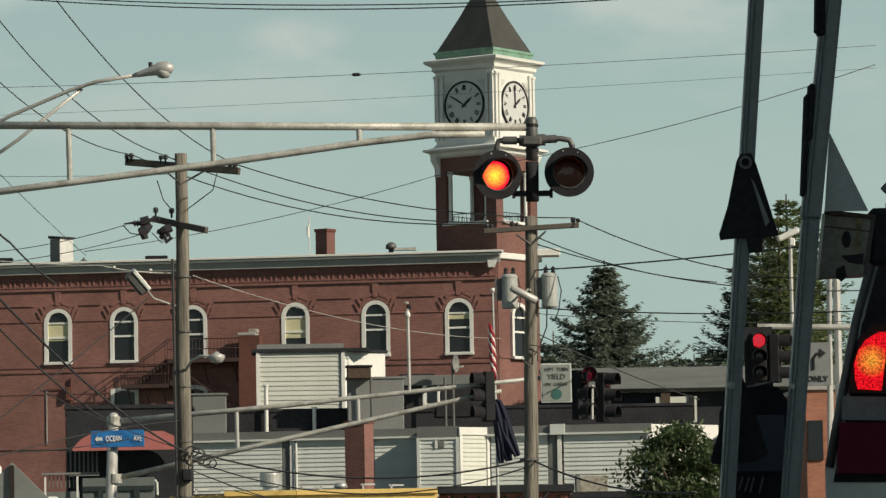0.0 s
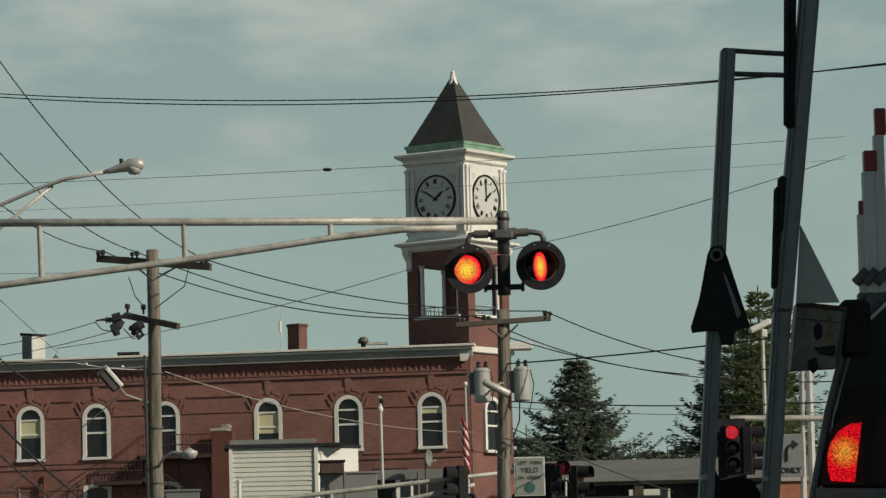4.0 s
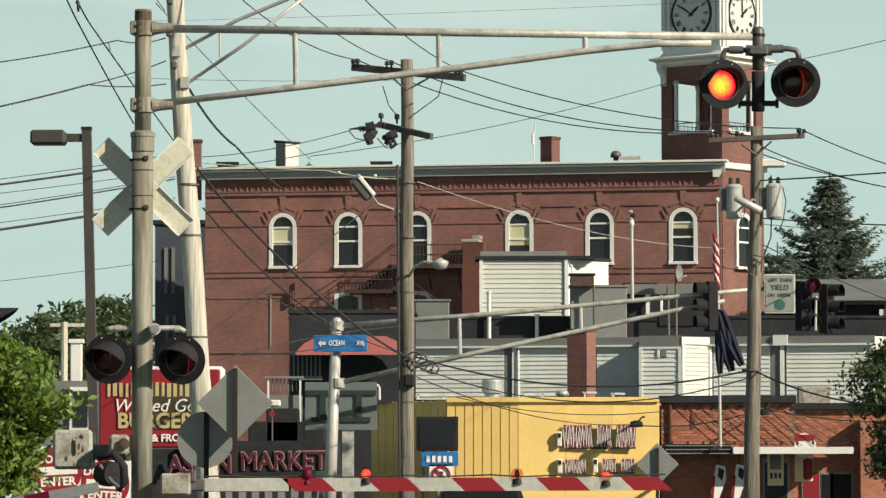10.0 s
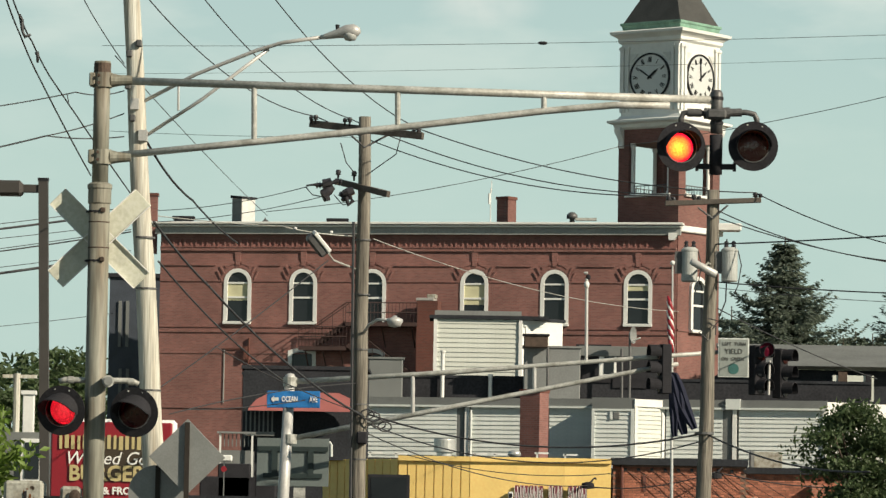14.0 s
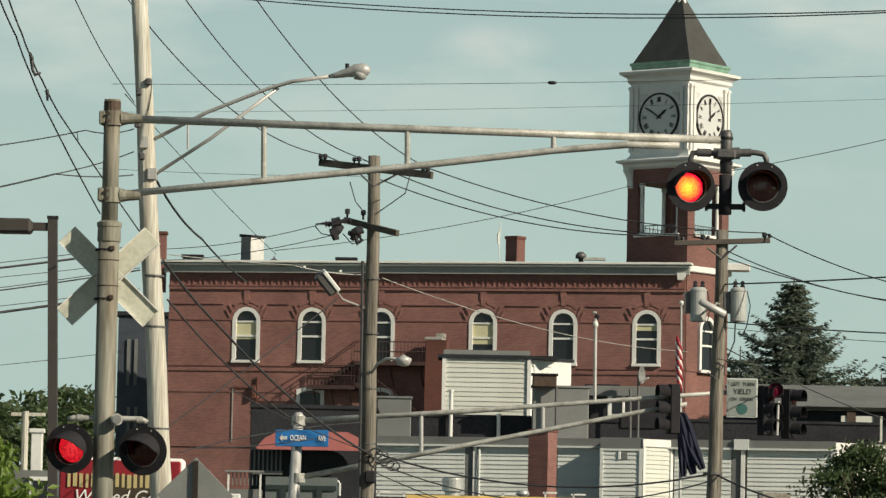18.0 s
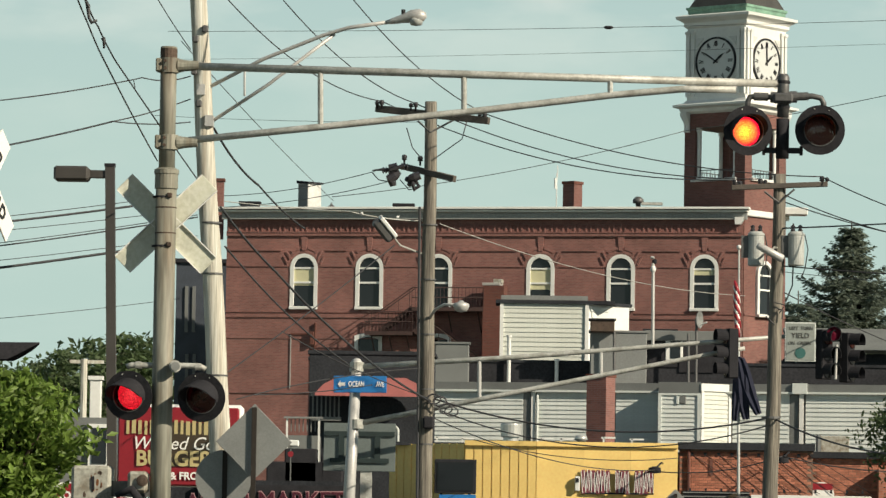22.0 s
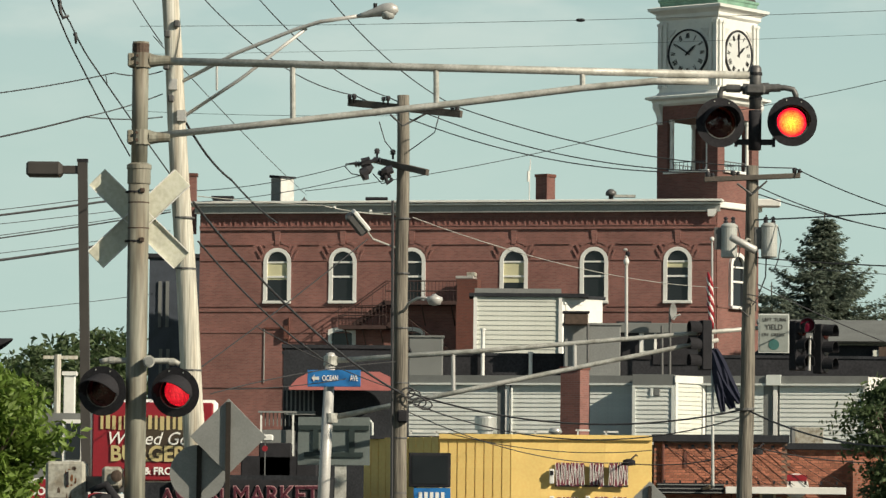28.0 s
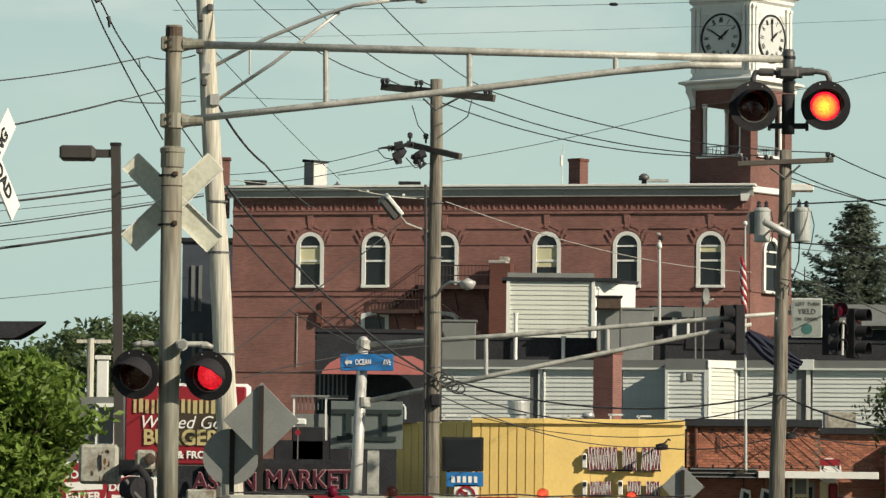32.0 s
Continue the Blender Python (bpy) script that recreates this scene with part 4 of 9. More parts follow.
part("wire", tubed([GM @ Vector((GL * q / 16, 0.0, 0.085 + 0.012 * math.sin(q * 2.1))) for q in range(17)], 0.008, 5), CABLE, gate)
GATE_LAMPS = []
for j, (gx, pos) in enumerate(((P(-34.25, 5.58, DG), 0), (P(0.91, 6.02, DG), 1), (P(21.57, 5.95, DG), 2))):
    lampbox = part("lamp_base", tubed([gx + Vector((0, 0, -0.10)), gx + Vector((0, 0, -0.05)), gx + Vector((0, 0, -0.04))], [0.055, 0.05, 0.03], 12), BLACK, gate)
    part("lamp_cover", lathe(bmesh.new(), [(0.03, -0.055), (0.052, -0.04), (0.062, -0.01), (0.062, 0.015), (0.048, 0.045), (0.022, 0.06), (0.0, 0.063)], 16, Matrix.Translation(gx)), LENS_RED, lampbox, smooth=True)
    bm = bmesh.new()
    lathe(bm, [(0.050, -0.002), (0.050, 0.0), (0.0, 0.0)], 16)
    core = part("lamp_core", bm, LENS_OFF, lampbox, local=True)
    GATE_LAMPS.append((core, j, gx - WHERE[lampbox].translation))
    lit = bmesh.new()
    lathe(lit, [(0.049, 0.001), (0.049, 0.003), (0.0, 0.004)], 16)
    me = bpy.data.meshes.new("lamp_core")
    cm = bmesh.new()
    cm.from_mesh(core.data)
    lit.to_mesh(me)
    cm.from_mesh(me)
    cm.faces.ensure_lookup_table()
    for f in cm.faces:
        f.material_index = 1 if f.calc_center_median().z > 0.0005 else 0
    cm.to_mesh(core.data)
    core.data.materials.append(LED_SMALL)
    cm.free(), lit.free()
gx = P(-48.08, 5.23, DG)
lampbox = part("lamp_base", tubed([gx + Vector((0, 0, -0.10)), gx + Vector((0, 0, -0.05))], [0.04, 0.03], 12), RED_DULL, gate)
part("lamp_cover", lathe(bmesh.new(), [(0.03, -0.055), (0.05, -0.03), (0.05, 0.03), (0.03, 0.05), (0.0, 0.055)], 14, Matrix.Translation(gx)), RED_DULL, lampbox, "dull red lens", smooth=True)
part("gate_head", boxed(P(-78.46, 2.33, DG), (0.30, 0.34, 0.22), bevel=0.02), CASE_PALE, gate)
part("gate_bracket", boxed(P(-73.57, 2.24, DG), (0.16, 0.12, 0.12), bevel=0.015), GALV_DARK, gate)
mb = part("machine_box", boxed(P(-102.54, 10.04, DG + 0.5), (0.40, 0.4, 0.40), bevel=0.03), CASE_PALE, gate, "pale machine box with rust patches")
rr = random.Random(5)
for k in range(12):
    c = P(-102.54, 10.04, DG + 0.297) + Vector((rr.gauss(0.0, 0.07), 0, rr.gauss(0.0, 0.08)))
    rx, rz = rr.uniform(0.006, 0.022), rr.uniform(0.008, 0.04)
    part("rust_patch", prismed([(c.x + rx * math.cos(a) * rr.uniform(0.5, 1.2), c.z + rz * math.sin(a) * rr.uniform(0.5, 1.2)) for a in (0, 0.7, 1.5, 2.3, 3.1, 3.9, 4.7, 5.5)], c.y, c.y + 0.004), RUST_ORANGE if k % 3 else RUST, mb)
part("slot", prismed([(P(-102.54, 10.04, DG + 0.29).x + x, P(-102.54, 10.04, DG + 0.29).z + z) for x, z in ((-0.012, 0.09), (0.014, 0.10), (0.018, -0.03), (0.006, -0.06), (-0.010, -0.02))], DG + 0.285, DG + 0.296), BLACK_MATT, mb)
part("box_arm", boxed((P(-94.73, 9.52, DG).x, DG + 0.5, P(-94.73, 9.52, DG + 0.5).z), (0.55, 0.12, 0.16)), GALV_DARK, gate)
part("gear_case", boxed(P(-91.86, 11.16, DG + 0.2), (0.20, 0.3, 0.22), bevel=0.03), CASE_PALE, gate)
part("gear_cover", lathe(bmesh.new(), [(0.05, 0), (0.06, 0.02), (0.03, 0.03), (0, 0.03)], 16, facing(P(-90.95, 11.57, DG + 0.04))), RUST, gate)
part("counterweight", lathe(bmesh.new(), [(0.0, -0.1), (0.12, -0.1), (0.13, 0.0), (0.12, 0.1), (0.0, 0.1)], 18, facing(P(-94.35, 4.53, DG)) @ pose(0, 0, 0, 0, 40, 0)), BLACK_MATT, gate)
part("motor", tubed([P(-97.07, 7.90, DG), P(-93.41, 9.55, DG), P(-90.96, 6.17, DG), P(-90.62, 2.75, DG), P(-92.15, 0.62, DG)], [0.03, 0.045, 0.05, 0.045, 0.03], 10), BLACK_MATT, gate, smooth=True)
part("crank", tubed([P(-96.51, 6.59, DG - 0.1), P(-93.79, 2.96, DG - 0.1), P(-91.91, 1.41, DG - 0.1)], 0.022, 8), GALV_DARK, gate)
for a in ((-77.97, 3.77), (-76.10, 3.01), (-74.55, 4.36)):
    part("link", boxed(P(*a, DG - 0.05), (0.05, 0.08, 0.12), bevel=0.01), GALV_DARK, gate)
part("gate_pedestal", boxed((P(-77.74, 0.78, DG).x, DG + 0.1, 0.55), (0.22, 0.22, 1.1)), SIGN_BACK, gate)
pa, pb = P(-117.24, -2.71, DG - 0.2), P(-94.29, 1.91, DG - 0.2)
pw = thing("footway_gate", Vector((pb.x, DG - 0.2, 0)), "short dull grey and red gate arm over the footway", "crossing gate")
uu = (pb - pa)
for j in range(4):
    a, b = pa + uu * (j / 4 - 0.1), pa + uu * ((j + 1) / 4 - 0.1)
    bm = bmesh.new()
    m = Matrix.Translation((a + b) / 2) @ Matrix.Rotation(-math.atan2(uu.z, uu.x), 4, "Y")
    box(bm, (0, 0, 0), ((b - a).length, 0.045, 0.10), m)
    part("stripe", bm, RED_DULL if j == 1 else PLATE_GREY, pw)
part("post", boxed((pb.x, DG - 0.05, 0.6), (0.1, 0.1, 1.25)), GALV_DARK, pw)

# ---- low buildings in front of the block ----
def span(a0, e0, a1, e1, d):
    """The x and z limits of an upright rectangle across the view at distance d."""
    p, q = P(a0, e0, d), P(a1, e1, d)
    return min(p.x, q.x), max(p.x, q.x), min(p.z, q.z), max(p.z, q.z)


def siding(parent, x0, x1, z0, z1, y, mat, course=0.15):
    """Overlapping boards, one object each, on a wall that faces the street."""
    n = max(1, round((z1 - z0) / course))
    c = (z1 - z0) / n
    bm = bmesh.new()
    prof = [(0.0, 0.0), (-0.044, 0.0), (-0.012, c), (0.0, c)]
    a = [bm.verts.new((x0, y + p, z0 + q)) for p, q in prof]
    b = [bm.verts.new((x1, y + p, z0 + q)) for p, q in prof]
    bm.faces.new(a), bm.faces.new(b)
    for k in range(4):
        bm.faces.new((a[k], a[(k + 1) % 4], b[(k + 1) % 4], b[k]))
    first = part("siding_board", bm, mat, parent)
    for k in range(1, n):
        again(first, parent, (0, 0, c * k))


def turned_siding(parent, m, w, z0, z1, mat, course=0.15):
    n = max(1, round((z1 - z0) / course))
    c = (z1 - z0) / n
    bm = bmesh.new()
    prof = [(0.0, 0.0), (-0.044, 0.0), (-0.012, c), (0.0, c)]
    a = [bm.verts.new((0, p, z0 + q)) for p, q in prof]
    b = [bm.verts.new((w, p, z0 + q)) for p, q in prof]
    bm.faces.new(a), bm.faces.new(b)
    for k in range(4):
        bm.faces.new((a[k], a[(k + 1) % 4], b[(k + 1) % 4], b[k]))
    bm.transform(m)
    first = part("siding_board", bm, mat, parent)
    for k in range(1, n):
        again(first, parent, (0, 0, c * k))


DL = 150.0
TURN_R = radians(10.4)
ROW_AT = Vector((-3.42, DL, 0))
ROWM = Matrix.Translation(ROW_AT) @ Matrix.Rotation(-TURN_R, 4, "Z")   # x runs right along the row, y into it
GREY_TOP = 6.79


def along_row(az, out=0.0):
    """How far along the row's front, or a plane that stands out from it, a bearing meets it."""
    a = upright(az, 32.0)[0] / 1000
    bx_, by_ = ROW_AT.x - out * math.sin(TURN_R), ROW_AT.y - out * math.cos(TURN_R)
    return (a * by_ - bx_) / (math.cos(TURN_R) + a * math.sin(TURN_R))


row = thing("clapboard_row", ROWM, "long low row with pale grey siding under a black roof edge", "building")
R0, R1 = along_row(-25.5), along_row(83.8)
part("wall", boxed(((R0 + R1) / 2, 4.0, GREY_TOP / 2 - 0.02), (R1 - R0, 7.9, GREY_TOP - 0.04), ROWM), SHADE_GREY, row)
part("flashing", boxed(((R0 + R1) / 2, -0.06, GREY_TOP - 0.10), (R1 - R0, 0.20, 0.26), ROWM), PLANT_GREY, row, "grey metal flashing under the roof edge")
part("eaves_board", boxed(((R0 + R1) / 2, -0.10, GREY_TOP - 0.27), (R1 - R0, 0.22, 0.07), ROWM), SIDING, row)
RISE = GREY_TOP - 0.30
for a, b in ((-25.0, -2.6), (0.6, 13.2), (19.0, 28.8), (46.2, 59.4), (63.2, 84.0)):
    s0_, s1_ = along_row(a), along_row(b)
    turned_siding(row, ROWM @ Matrix.Translation((s0_, -0.004, 0)), s1_ - s0_, RISE - 2.6, RISE, SIDING)
# grey strips draw the bands of shade left of the corner boards
for a, b in ((-2.5, -0.9), (59.5, 61.4)):
    s0_, s1_ = along_row(a), along_row(b)
    part("recess_panel", boxed(((s0_ + s1_) / 2, -0.010, RISE - 1.35), (s1_ - s0_, 0.03, 2.7), ROWM), PLANT_GREY, row, "grey strip standing in for shade beside the corner board")
for a in (-0.2, 62.2):
    part("corner_board", boxed((along_row(a), -0.05, RISE - 1.35), (0.14, 0.10, 2.7), ROWM), WHITE, row)
part("downspout", tubed([ROWM @ Vector((along_row(0.8), -0.12, z)) for z in (RISE - 0.1, RISE - 2.7)], 0.045, 8), SIDING, row)
part("gutter_box", boxed((along_row(61.9), -0.14, GREY_TOP - 0.12), (0.50, 0.26, 0.36), ROWM), SIDING, row)
END_M = ROWM @ Matrix.Translation((along_row(83.6), -0.06, 0)) @ Matrix.Rotation(radians(48), 4, "Z")
part("end_return", boxed((1.6, 0.05, GREY_TOP / 2), (3.2, 0.10, GREY_TOP), END_M), WHITE, row, "sunlit white end of the next bay")
part("end_front", boxed((along_row(83.6) - 0.06, -0.06, GREY_TOP / 2), (0.12, 0.08, GREY_TOP), ROWM), WHITE, row)
# bay with a framed panel and a bright white return
BAY_OUT = 1.06
CANT = radians(50)
b0, b1 = along_row(28.9, BAY_OUT), along_row(38.7, BAY_OUT)
bay = thing("siding_bay", ROWM @ Matrix.Translation((b0, 0, 0)), "boxed bay with grey boards and a sunlit white end", "building")
part("wall", boxed(((b0 + b1) / 2, -BAY_OUT / 2 - 0.01, GREY_TOP / 2), (b1 - b0 - 0.04, BAY_OUT - 0.06, GREY_TOP - 0.05), ROWM), SHADE_GREY, bay)
turned_siding(bay, ROWM @ Matrix.Translation((b0 + 0.06, -BAY_OUT + 0.012, 0)), b1 - b0 - 0.12, RISE - 1.95, RISE - 0.10, SIDING)
part("header_board", boxed(((b0 + b1) / 2, -BAY_OUT, GREY_TOP - 0.16), (b1 - b0, 0.08, 0.40), ROWM), PLANT_GREY, bay)
part("header_trim", boxed(((b0 + b1) / 2, -BAY_OUT - 0.02, RISE - 0.08), (b1 - b0, 0.08, 0.07), ROWM), SIDING, bay)
for px in (b0 + 0.05, b1 - 0.05):
    part("corner_board", boxed((px, -BAY_OUT - 0.02, RISE - 1.1), (0.11, 0.09, 2.1), ROWM), SIDING, bay)
vx = along_row(33.9, BAY_OUT)
part("vent_grille", boxed((vx + 0.10, -BAY_OUT - 0.03, RISE - 0.28), (0.22, 0.05, 0.26), ROWM, 0.02), PLANT_GREY, bay)
part("vent_flap", boxed((vx - 0.08, -BAY_OUT - 0.04, RISE - 0.28), (0.09, 0.06, 0.28), ROWM, 0.01), SIDING, bay)
part("window", boxed(((b0 + b1) / 2 - 0.05, -BAY_OUT - 0.004, RISE - 2.32), (b1 - b0 - 0.35, 0.06, 0.50), ROWM), GLASS, bay)
part("window_head", boxed(((b0 + b1) / 2, -BAY_OUT - 0.02, RISE - 2.03), (b1 - b0, 0.08, 0.09), ROWM), WHITE, bay)
m = ROWM @ Matrix.Translation((b1, -BAY_OUT, 0)) @ Matrix.Rotation(CANT, 4, "Z")
END = BAY_OUT / math.sin(CANT)
turned_siding(bay, m @ Matrix.Translation((0.06, 0.004, 0)), END - 0.10, RISE - 1.95, GREY_TOP - 0.24, SIDING_WHITE)
part("end_header", boxed((END / 2, -0.03, GREY_TOP - 0.13), (END + 0.08, 0.10, 0.26), m), WHITE, bay)
for xx in (0.05, END - 0.08):
    part("corner_board", boxed((xx, -0.03, RISE - 1.2), (0.12, 0.08, 2.6), m), WHITE, bay)
part("end_window_frame", boxed((END / 2, -0.03, RISE - 2.2), (END * 0.78, 0.07, 0.50), m), WHITE, bay)
part("end_window", boxed((END / 2, -0.06, RISE - 2.24), (END * 0.55, 0.04, 0.34), m), GLASS, bay)
# black roof edge behind and above the siding
bx = span(-52.91, 42.93, 93.50, 40.41, DL + 3)
roof_top = P(9.18, 42.40, DL + 3).z
rb = thing("black_parapet", Vector((bx[0], DL + 3, 0)), "black tar-covered parapet along the low roofs", "parapet")
part("parapet_wall", boxed(((bx[0] + bx[1]) / 2, DL + 7.6, roof_top / 2), (bx[1] - bx[0], 9.0, roof_top)), MEMBRANE, rb)
part("coping", boxed(((bx[0] + bx[1]) / 2, DL + 7.6, roof_top + 0.05), (bx[1] - bx[0] + 0.1, 9.1, 0.10)), TAR, rb)
for q in (P(4.89, 40.54, DL + 2.9), P(15.27, 41.55, DL + 2.9), P(-6.37, 45.70, DL + 2.9)):
    v = thing("vent_pipe", Vector((q.x, q.y, GREY_TOP)), "short white roof vent pipe", "pipe", "roof vent pipes")
    part("pipe", tubed([(q.x, q.y, GREY_TOP), q + Vector((0, 0, 0.35))], 0.07, 10), WHITE, v)
    part("cap", tubed([q + Vector((0, 0, 0.35)), q + Vector((0, 0, 0.42))], 0.10, 10), WHITE, v)
# brick chimney by the row
CHM = Matrix.Translation(P(16.0, 0, 143.5).xy.to_3d()) @ Matrix.Rotation(radians(-26), 4, "Z")
cz1 = P(16.0, 39.7, 143.5).z
ch = thing("chimney", CHM, "square brown brick chimney, one face in the sun", "chimney", "chimneys")
part("shaft", boxed((0, 0, cz1 / 2), (0.72, 0.72, cz1), CHM), BRICK, ch)
part("cap", boxed((0, 0, cz1), (0.78, 0.78, 0.10), CHM), BRICK_DARK, ch)
# grey penthouse boxes on the low roof
for a, b, d, mat, nm, lab in (((12.49, 49.91), (25.87, 39.94), DL + 2.0, SHADE_GREY, "roof_plant", "grey stucco plant box on the low roof"),
                              ((25.53, 50.49), (47.47, 40.15), DL + 2.6, MEMBRANE, "roof_plant", "black rooftop room with a grey roof edge"),
                              ((-23.68, 46.04), (-15.57, 36.94), DL + 1.5, PLANT_GREY, "roof_plant", "pale grey metal cabinet on the roof")):
    s = span(*a, *b, d)
    g = thing(nm, Vector(((s[0] + s[1]) / 2, d, GREY_TOP)), lab, "roof box", "rooftop boxes")
    part("casing", boxed(((s[0] + s[1]) / 2, d + 0.5, (s[3] + GREY_TOP) / 2 - 0.2), (s[1] - s[0], 1.0, s[3] - GREY_TOP + 0.4), bevel=0.03), mat, g)
    if d > DL + 2.5:
        part("roof_edge", boxed(((s[0] + s[1]) / 2, d + 0.4, s[3] - 0.16), (s[1] - s[0] + 0.1, 1.1, 0.36), bevel=0.02), PLANT_GREY, g)
        for ax in ((28.82, 46.64), (37.42, 45.61)):
            q = P(*ax, d - 0.03)
            part("opening", boxed(q, (1.25, 0.06, 1.35)), BLACK_MATT, g)
        q = P(32.12, 46.49, d - 0.05)
        part("window_frame", boxed(q, (0.62, 0.08, 0.85), bevel=0.02), WHITE, g)
        part("pane", boxed(q + Vector((0.04, -0.045, -0.03)), (0.36, 0.02, 0.62)), GLASS, g)
    else:
        part("lid", boxed(((s[0] + s[1]) / 2, d + 0.5, s[3] + 0.02), (s[1] - s[0] + 0.1, 1.1, 0.07)), mat, g)
q = P(15.22, 51.19, DL + 1.8)
g = thing("roof_fan", q - Vector((0, 0, 0.4)), "dark brown rooftop fan housing", "fan housing")
part("casing", boxed(q, (0.85, 0.7, 0.42), bevel=0.03), RUST, g)
part("lid", boxed(q + Vector((0, 0, 0.24)), (0.95, 0.8, 0.06)), BLACK_MATT, g)
# white shed on the roof
DSH = 158.0
s = span(-8.57, 55.94, 11.93, 42.89, DSH)
shed = thing("roof_shed", Vector((s[0], DSH, roof_top - 0.3)), "white clapboard shed standing on the black roof", "shed")
part("wall", boxed(((s[0] + s[1]) / 2, DSH + 0.9, (s[2] + s[3]) / 2 - 0.5), (s[1] - s[0], 1.7, s[3] - s[2] + 1.6)), SHADE_GREY, shed)
siding(shed, s[0] + 0.05, s[1] - 0.05, s[2], s[3], DSH + 0.045, SIDING_WHITE, 0.17)
for px in (s[0] + 0.03, s[1] - 0.03):
    part("corner_board", boxed((px, DSH + 0.0, (s[2] + s[3]) / 2), (0.13, 0.12, s[3] - s[2])), WHITE, shed)
e = span(11.49, 56.22, 21.47, 49.56, DSH)
m = Matrix.Translation((s[1], DSH + 0.02, 0)) @ Matrix.Rotation(radians(40), 4, "Z")
ln = (e[1] - e[0]) / math.cos(radians(40))
part("end_wall", boxed((ln / 2, 0.1, (s[2] + s[3]) / 2 - 0.25), (ln, 0.18, s[3] - s[2] + 0.5), m), WHITE, shed)
part("door", boxed((ln * 0.28, 0.0, s[3] - 1.0), (0.75, 0.06, 1.5), m), WHITE, shed, "white flush door")
part("door_frame", boxed((ln * 0.28, -0.02, s[3] - 0.22), (0.9, 0.08, 0.07), m), SIDING, shed)
part("roof_edge", boxed(((s[0] + s[1]) / 2 + 0.4, DSH + 0.9, s[3] + 0.06), (s[1] - s[0] + 1.2, 2.0, 0.13)), TAR, shed)
part("roof_edge", boxed((ln / 2, 0.25, s[3] + 0.04), (ln + 0.2, 0.6, 0.10), m), TAR, shed)
# small chimney behind the shed
LCM = FRONT @ Matrix.Translation((-11.6, -0.75, 0))
ch = thing("chimney", LCM, "low brick chimney with pale caps", "chimney", "chimneys")
part("shaft", boxed((0, 0, 6.64), (1.0, 0.9, 13.28), LCM), BRICK_DARK, ch)
part("cap", boxed((-0.12, 0, 13.35), (0.85, 0.92, 0.14), LCM, 0.02), CONCRETE, ch)
part("flue_pot", boxed((0.16, -0.05, 13.50), (0.42, 0.5, 0.20), LCM, 0.03), CASE_PALE, ch)

# ---- roofscape of the block ----
def roof_point(az, el, back=1.0):
    az, el = upright(az, el)
    s_, d_ = along(az)
    for _ in range(5):
        p = FRONT @ Vector((s_, back, 0))
        s_ -= (p.x - az / 1000 * p.y) / math.cos(TURN_F)
    p = FRONT @ Vector((s_, back, 0))
    return p, EYE + el * p.y / 1000


p, z = roof_point(7.25, 84.56, 1.5)
ch = thing("chimney", Vector((p.x, p.y, ROOF)), "square red brick chimney on the flat roof", "chimney", "chimneys")
RB = Matrix.Translation((p.x, p.y, 0)) @ Matrix.Rotation(-TURN_T, 4, "Z")
part("shaft", boxed((0, 0, (ROOF + z) / 2), (0.66, 0.66, z - ROOF + 0.1), RB), BRICK_OLD, ch)
part("cap", boxed((0, 0, z), (0.74, 0.74, 0.14), RB), BRICK_DARK, ch)
p, z = roof_point(-75.85, 82.58, 2.0)
ch = thing("chimney", Vector((p.x, p.y, ROOF - 1)), "square red brick chimney at the end wall", "chimney", "chimneys")
part("shaft", boxed((p.x, p.y, (ROOF + z) / 2 - 0.5), (0.6, 0.6, z - ROOF + 1.1)), BRICK, ch)
part("cap", boxed((p.x, p.y, z), (0.7, 0.7, 0.14)), BRICK_DARK, ch)
p, z = roof_point(-54.23, 82.51, 1.5)
g = thing("skylight_box", Vector((p.x, p.y, ROOF)), "pale box vent with a dark sloping lid", "roof vent")
m = Matrix.Translation((p.x, p.y, 0)) @ Matrix.Rotation(radians(-50), 4, "Z")
part("casing", boxed((0, 0, (ROOF + z) / 2), (0.78, 0.78, z - ROOF), m), CORNICE, g)
# darker grey on the left face, its shade put into the colour
part("louvre", boxed((0, -0.40, (ROOF + z) / 2 + 0.05), (0.74, 0.03, z - ROOF - 0.2), m), SHADE_GREY, g)
part("lid", prismed([(-0.46, z), (0.46, z - 0.05), (0.46, z + 0.04), (-0.46, z + 0.14)], -0.46, 0.46, m), BLACK_MATT, g)
p, z = roof_point(-49.05, 78.43, 1.2)
g = thing("cone_vent", Vector((p.x, p.y, ROOF)), "small dark cone-capped roof vent", "roof vent")
part("cone", lathe(bmesh.new(), [(0.3, 0), (0.3, 0.12), (0.06, 0.3), (0.0, 0.42)], 12, Matrix.Translation((p.x, p.y, ROOF + 0.25))), GALV_DARK, g)
for a in ((-32.09, 78.20), (-68.10, 77.53)):
    p, z = roof_point(*a, 1.5)
    g = thing("roof_hatch", Vector((p.x, p.y, ROOF)), "flat dark roof hatch", "roof hatch", "roof hatches")
    part("lid", boxed((p.x, p.y, z - 0.02), (1.05, 0.9, 0.12)), BLACK_MATT, g)
    part("curb", boxed((p.x, p.y, (ROOF + z) / 2), (0.9, 0.8, max(0.1, z - ROOF))), TAR, g)
p, z = roof_point(22.70, 80.83, 1.2)
g = thing("mushroom_vent", Vector((p.x, p.y, ROOF)), "dark mushroom vent with a flat duct", "roof vent")
part("hood", lathe(bmesh.new(), [(0.12, -0.4), (0.12, -0.1), (0.26, -0.1), (0.25, 0.08), (0.12, 0.2), (0, 0.22)], 14, Matrix.Translation((p.x, p.y, z))), GALV_DARK, g, smooth=True)
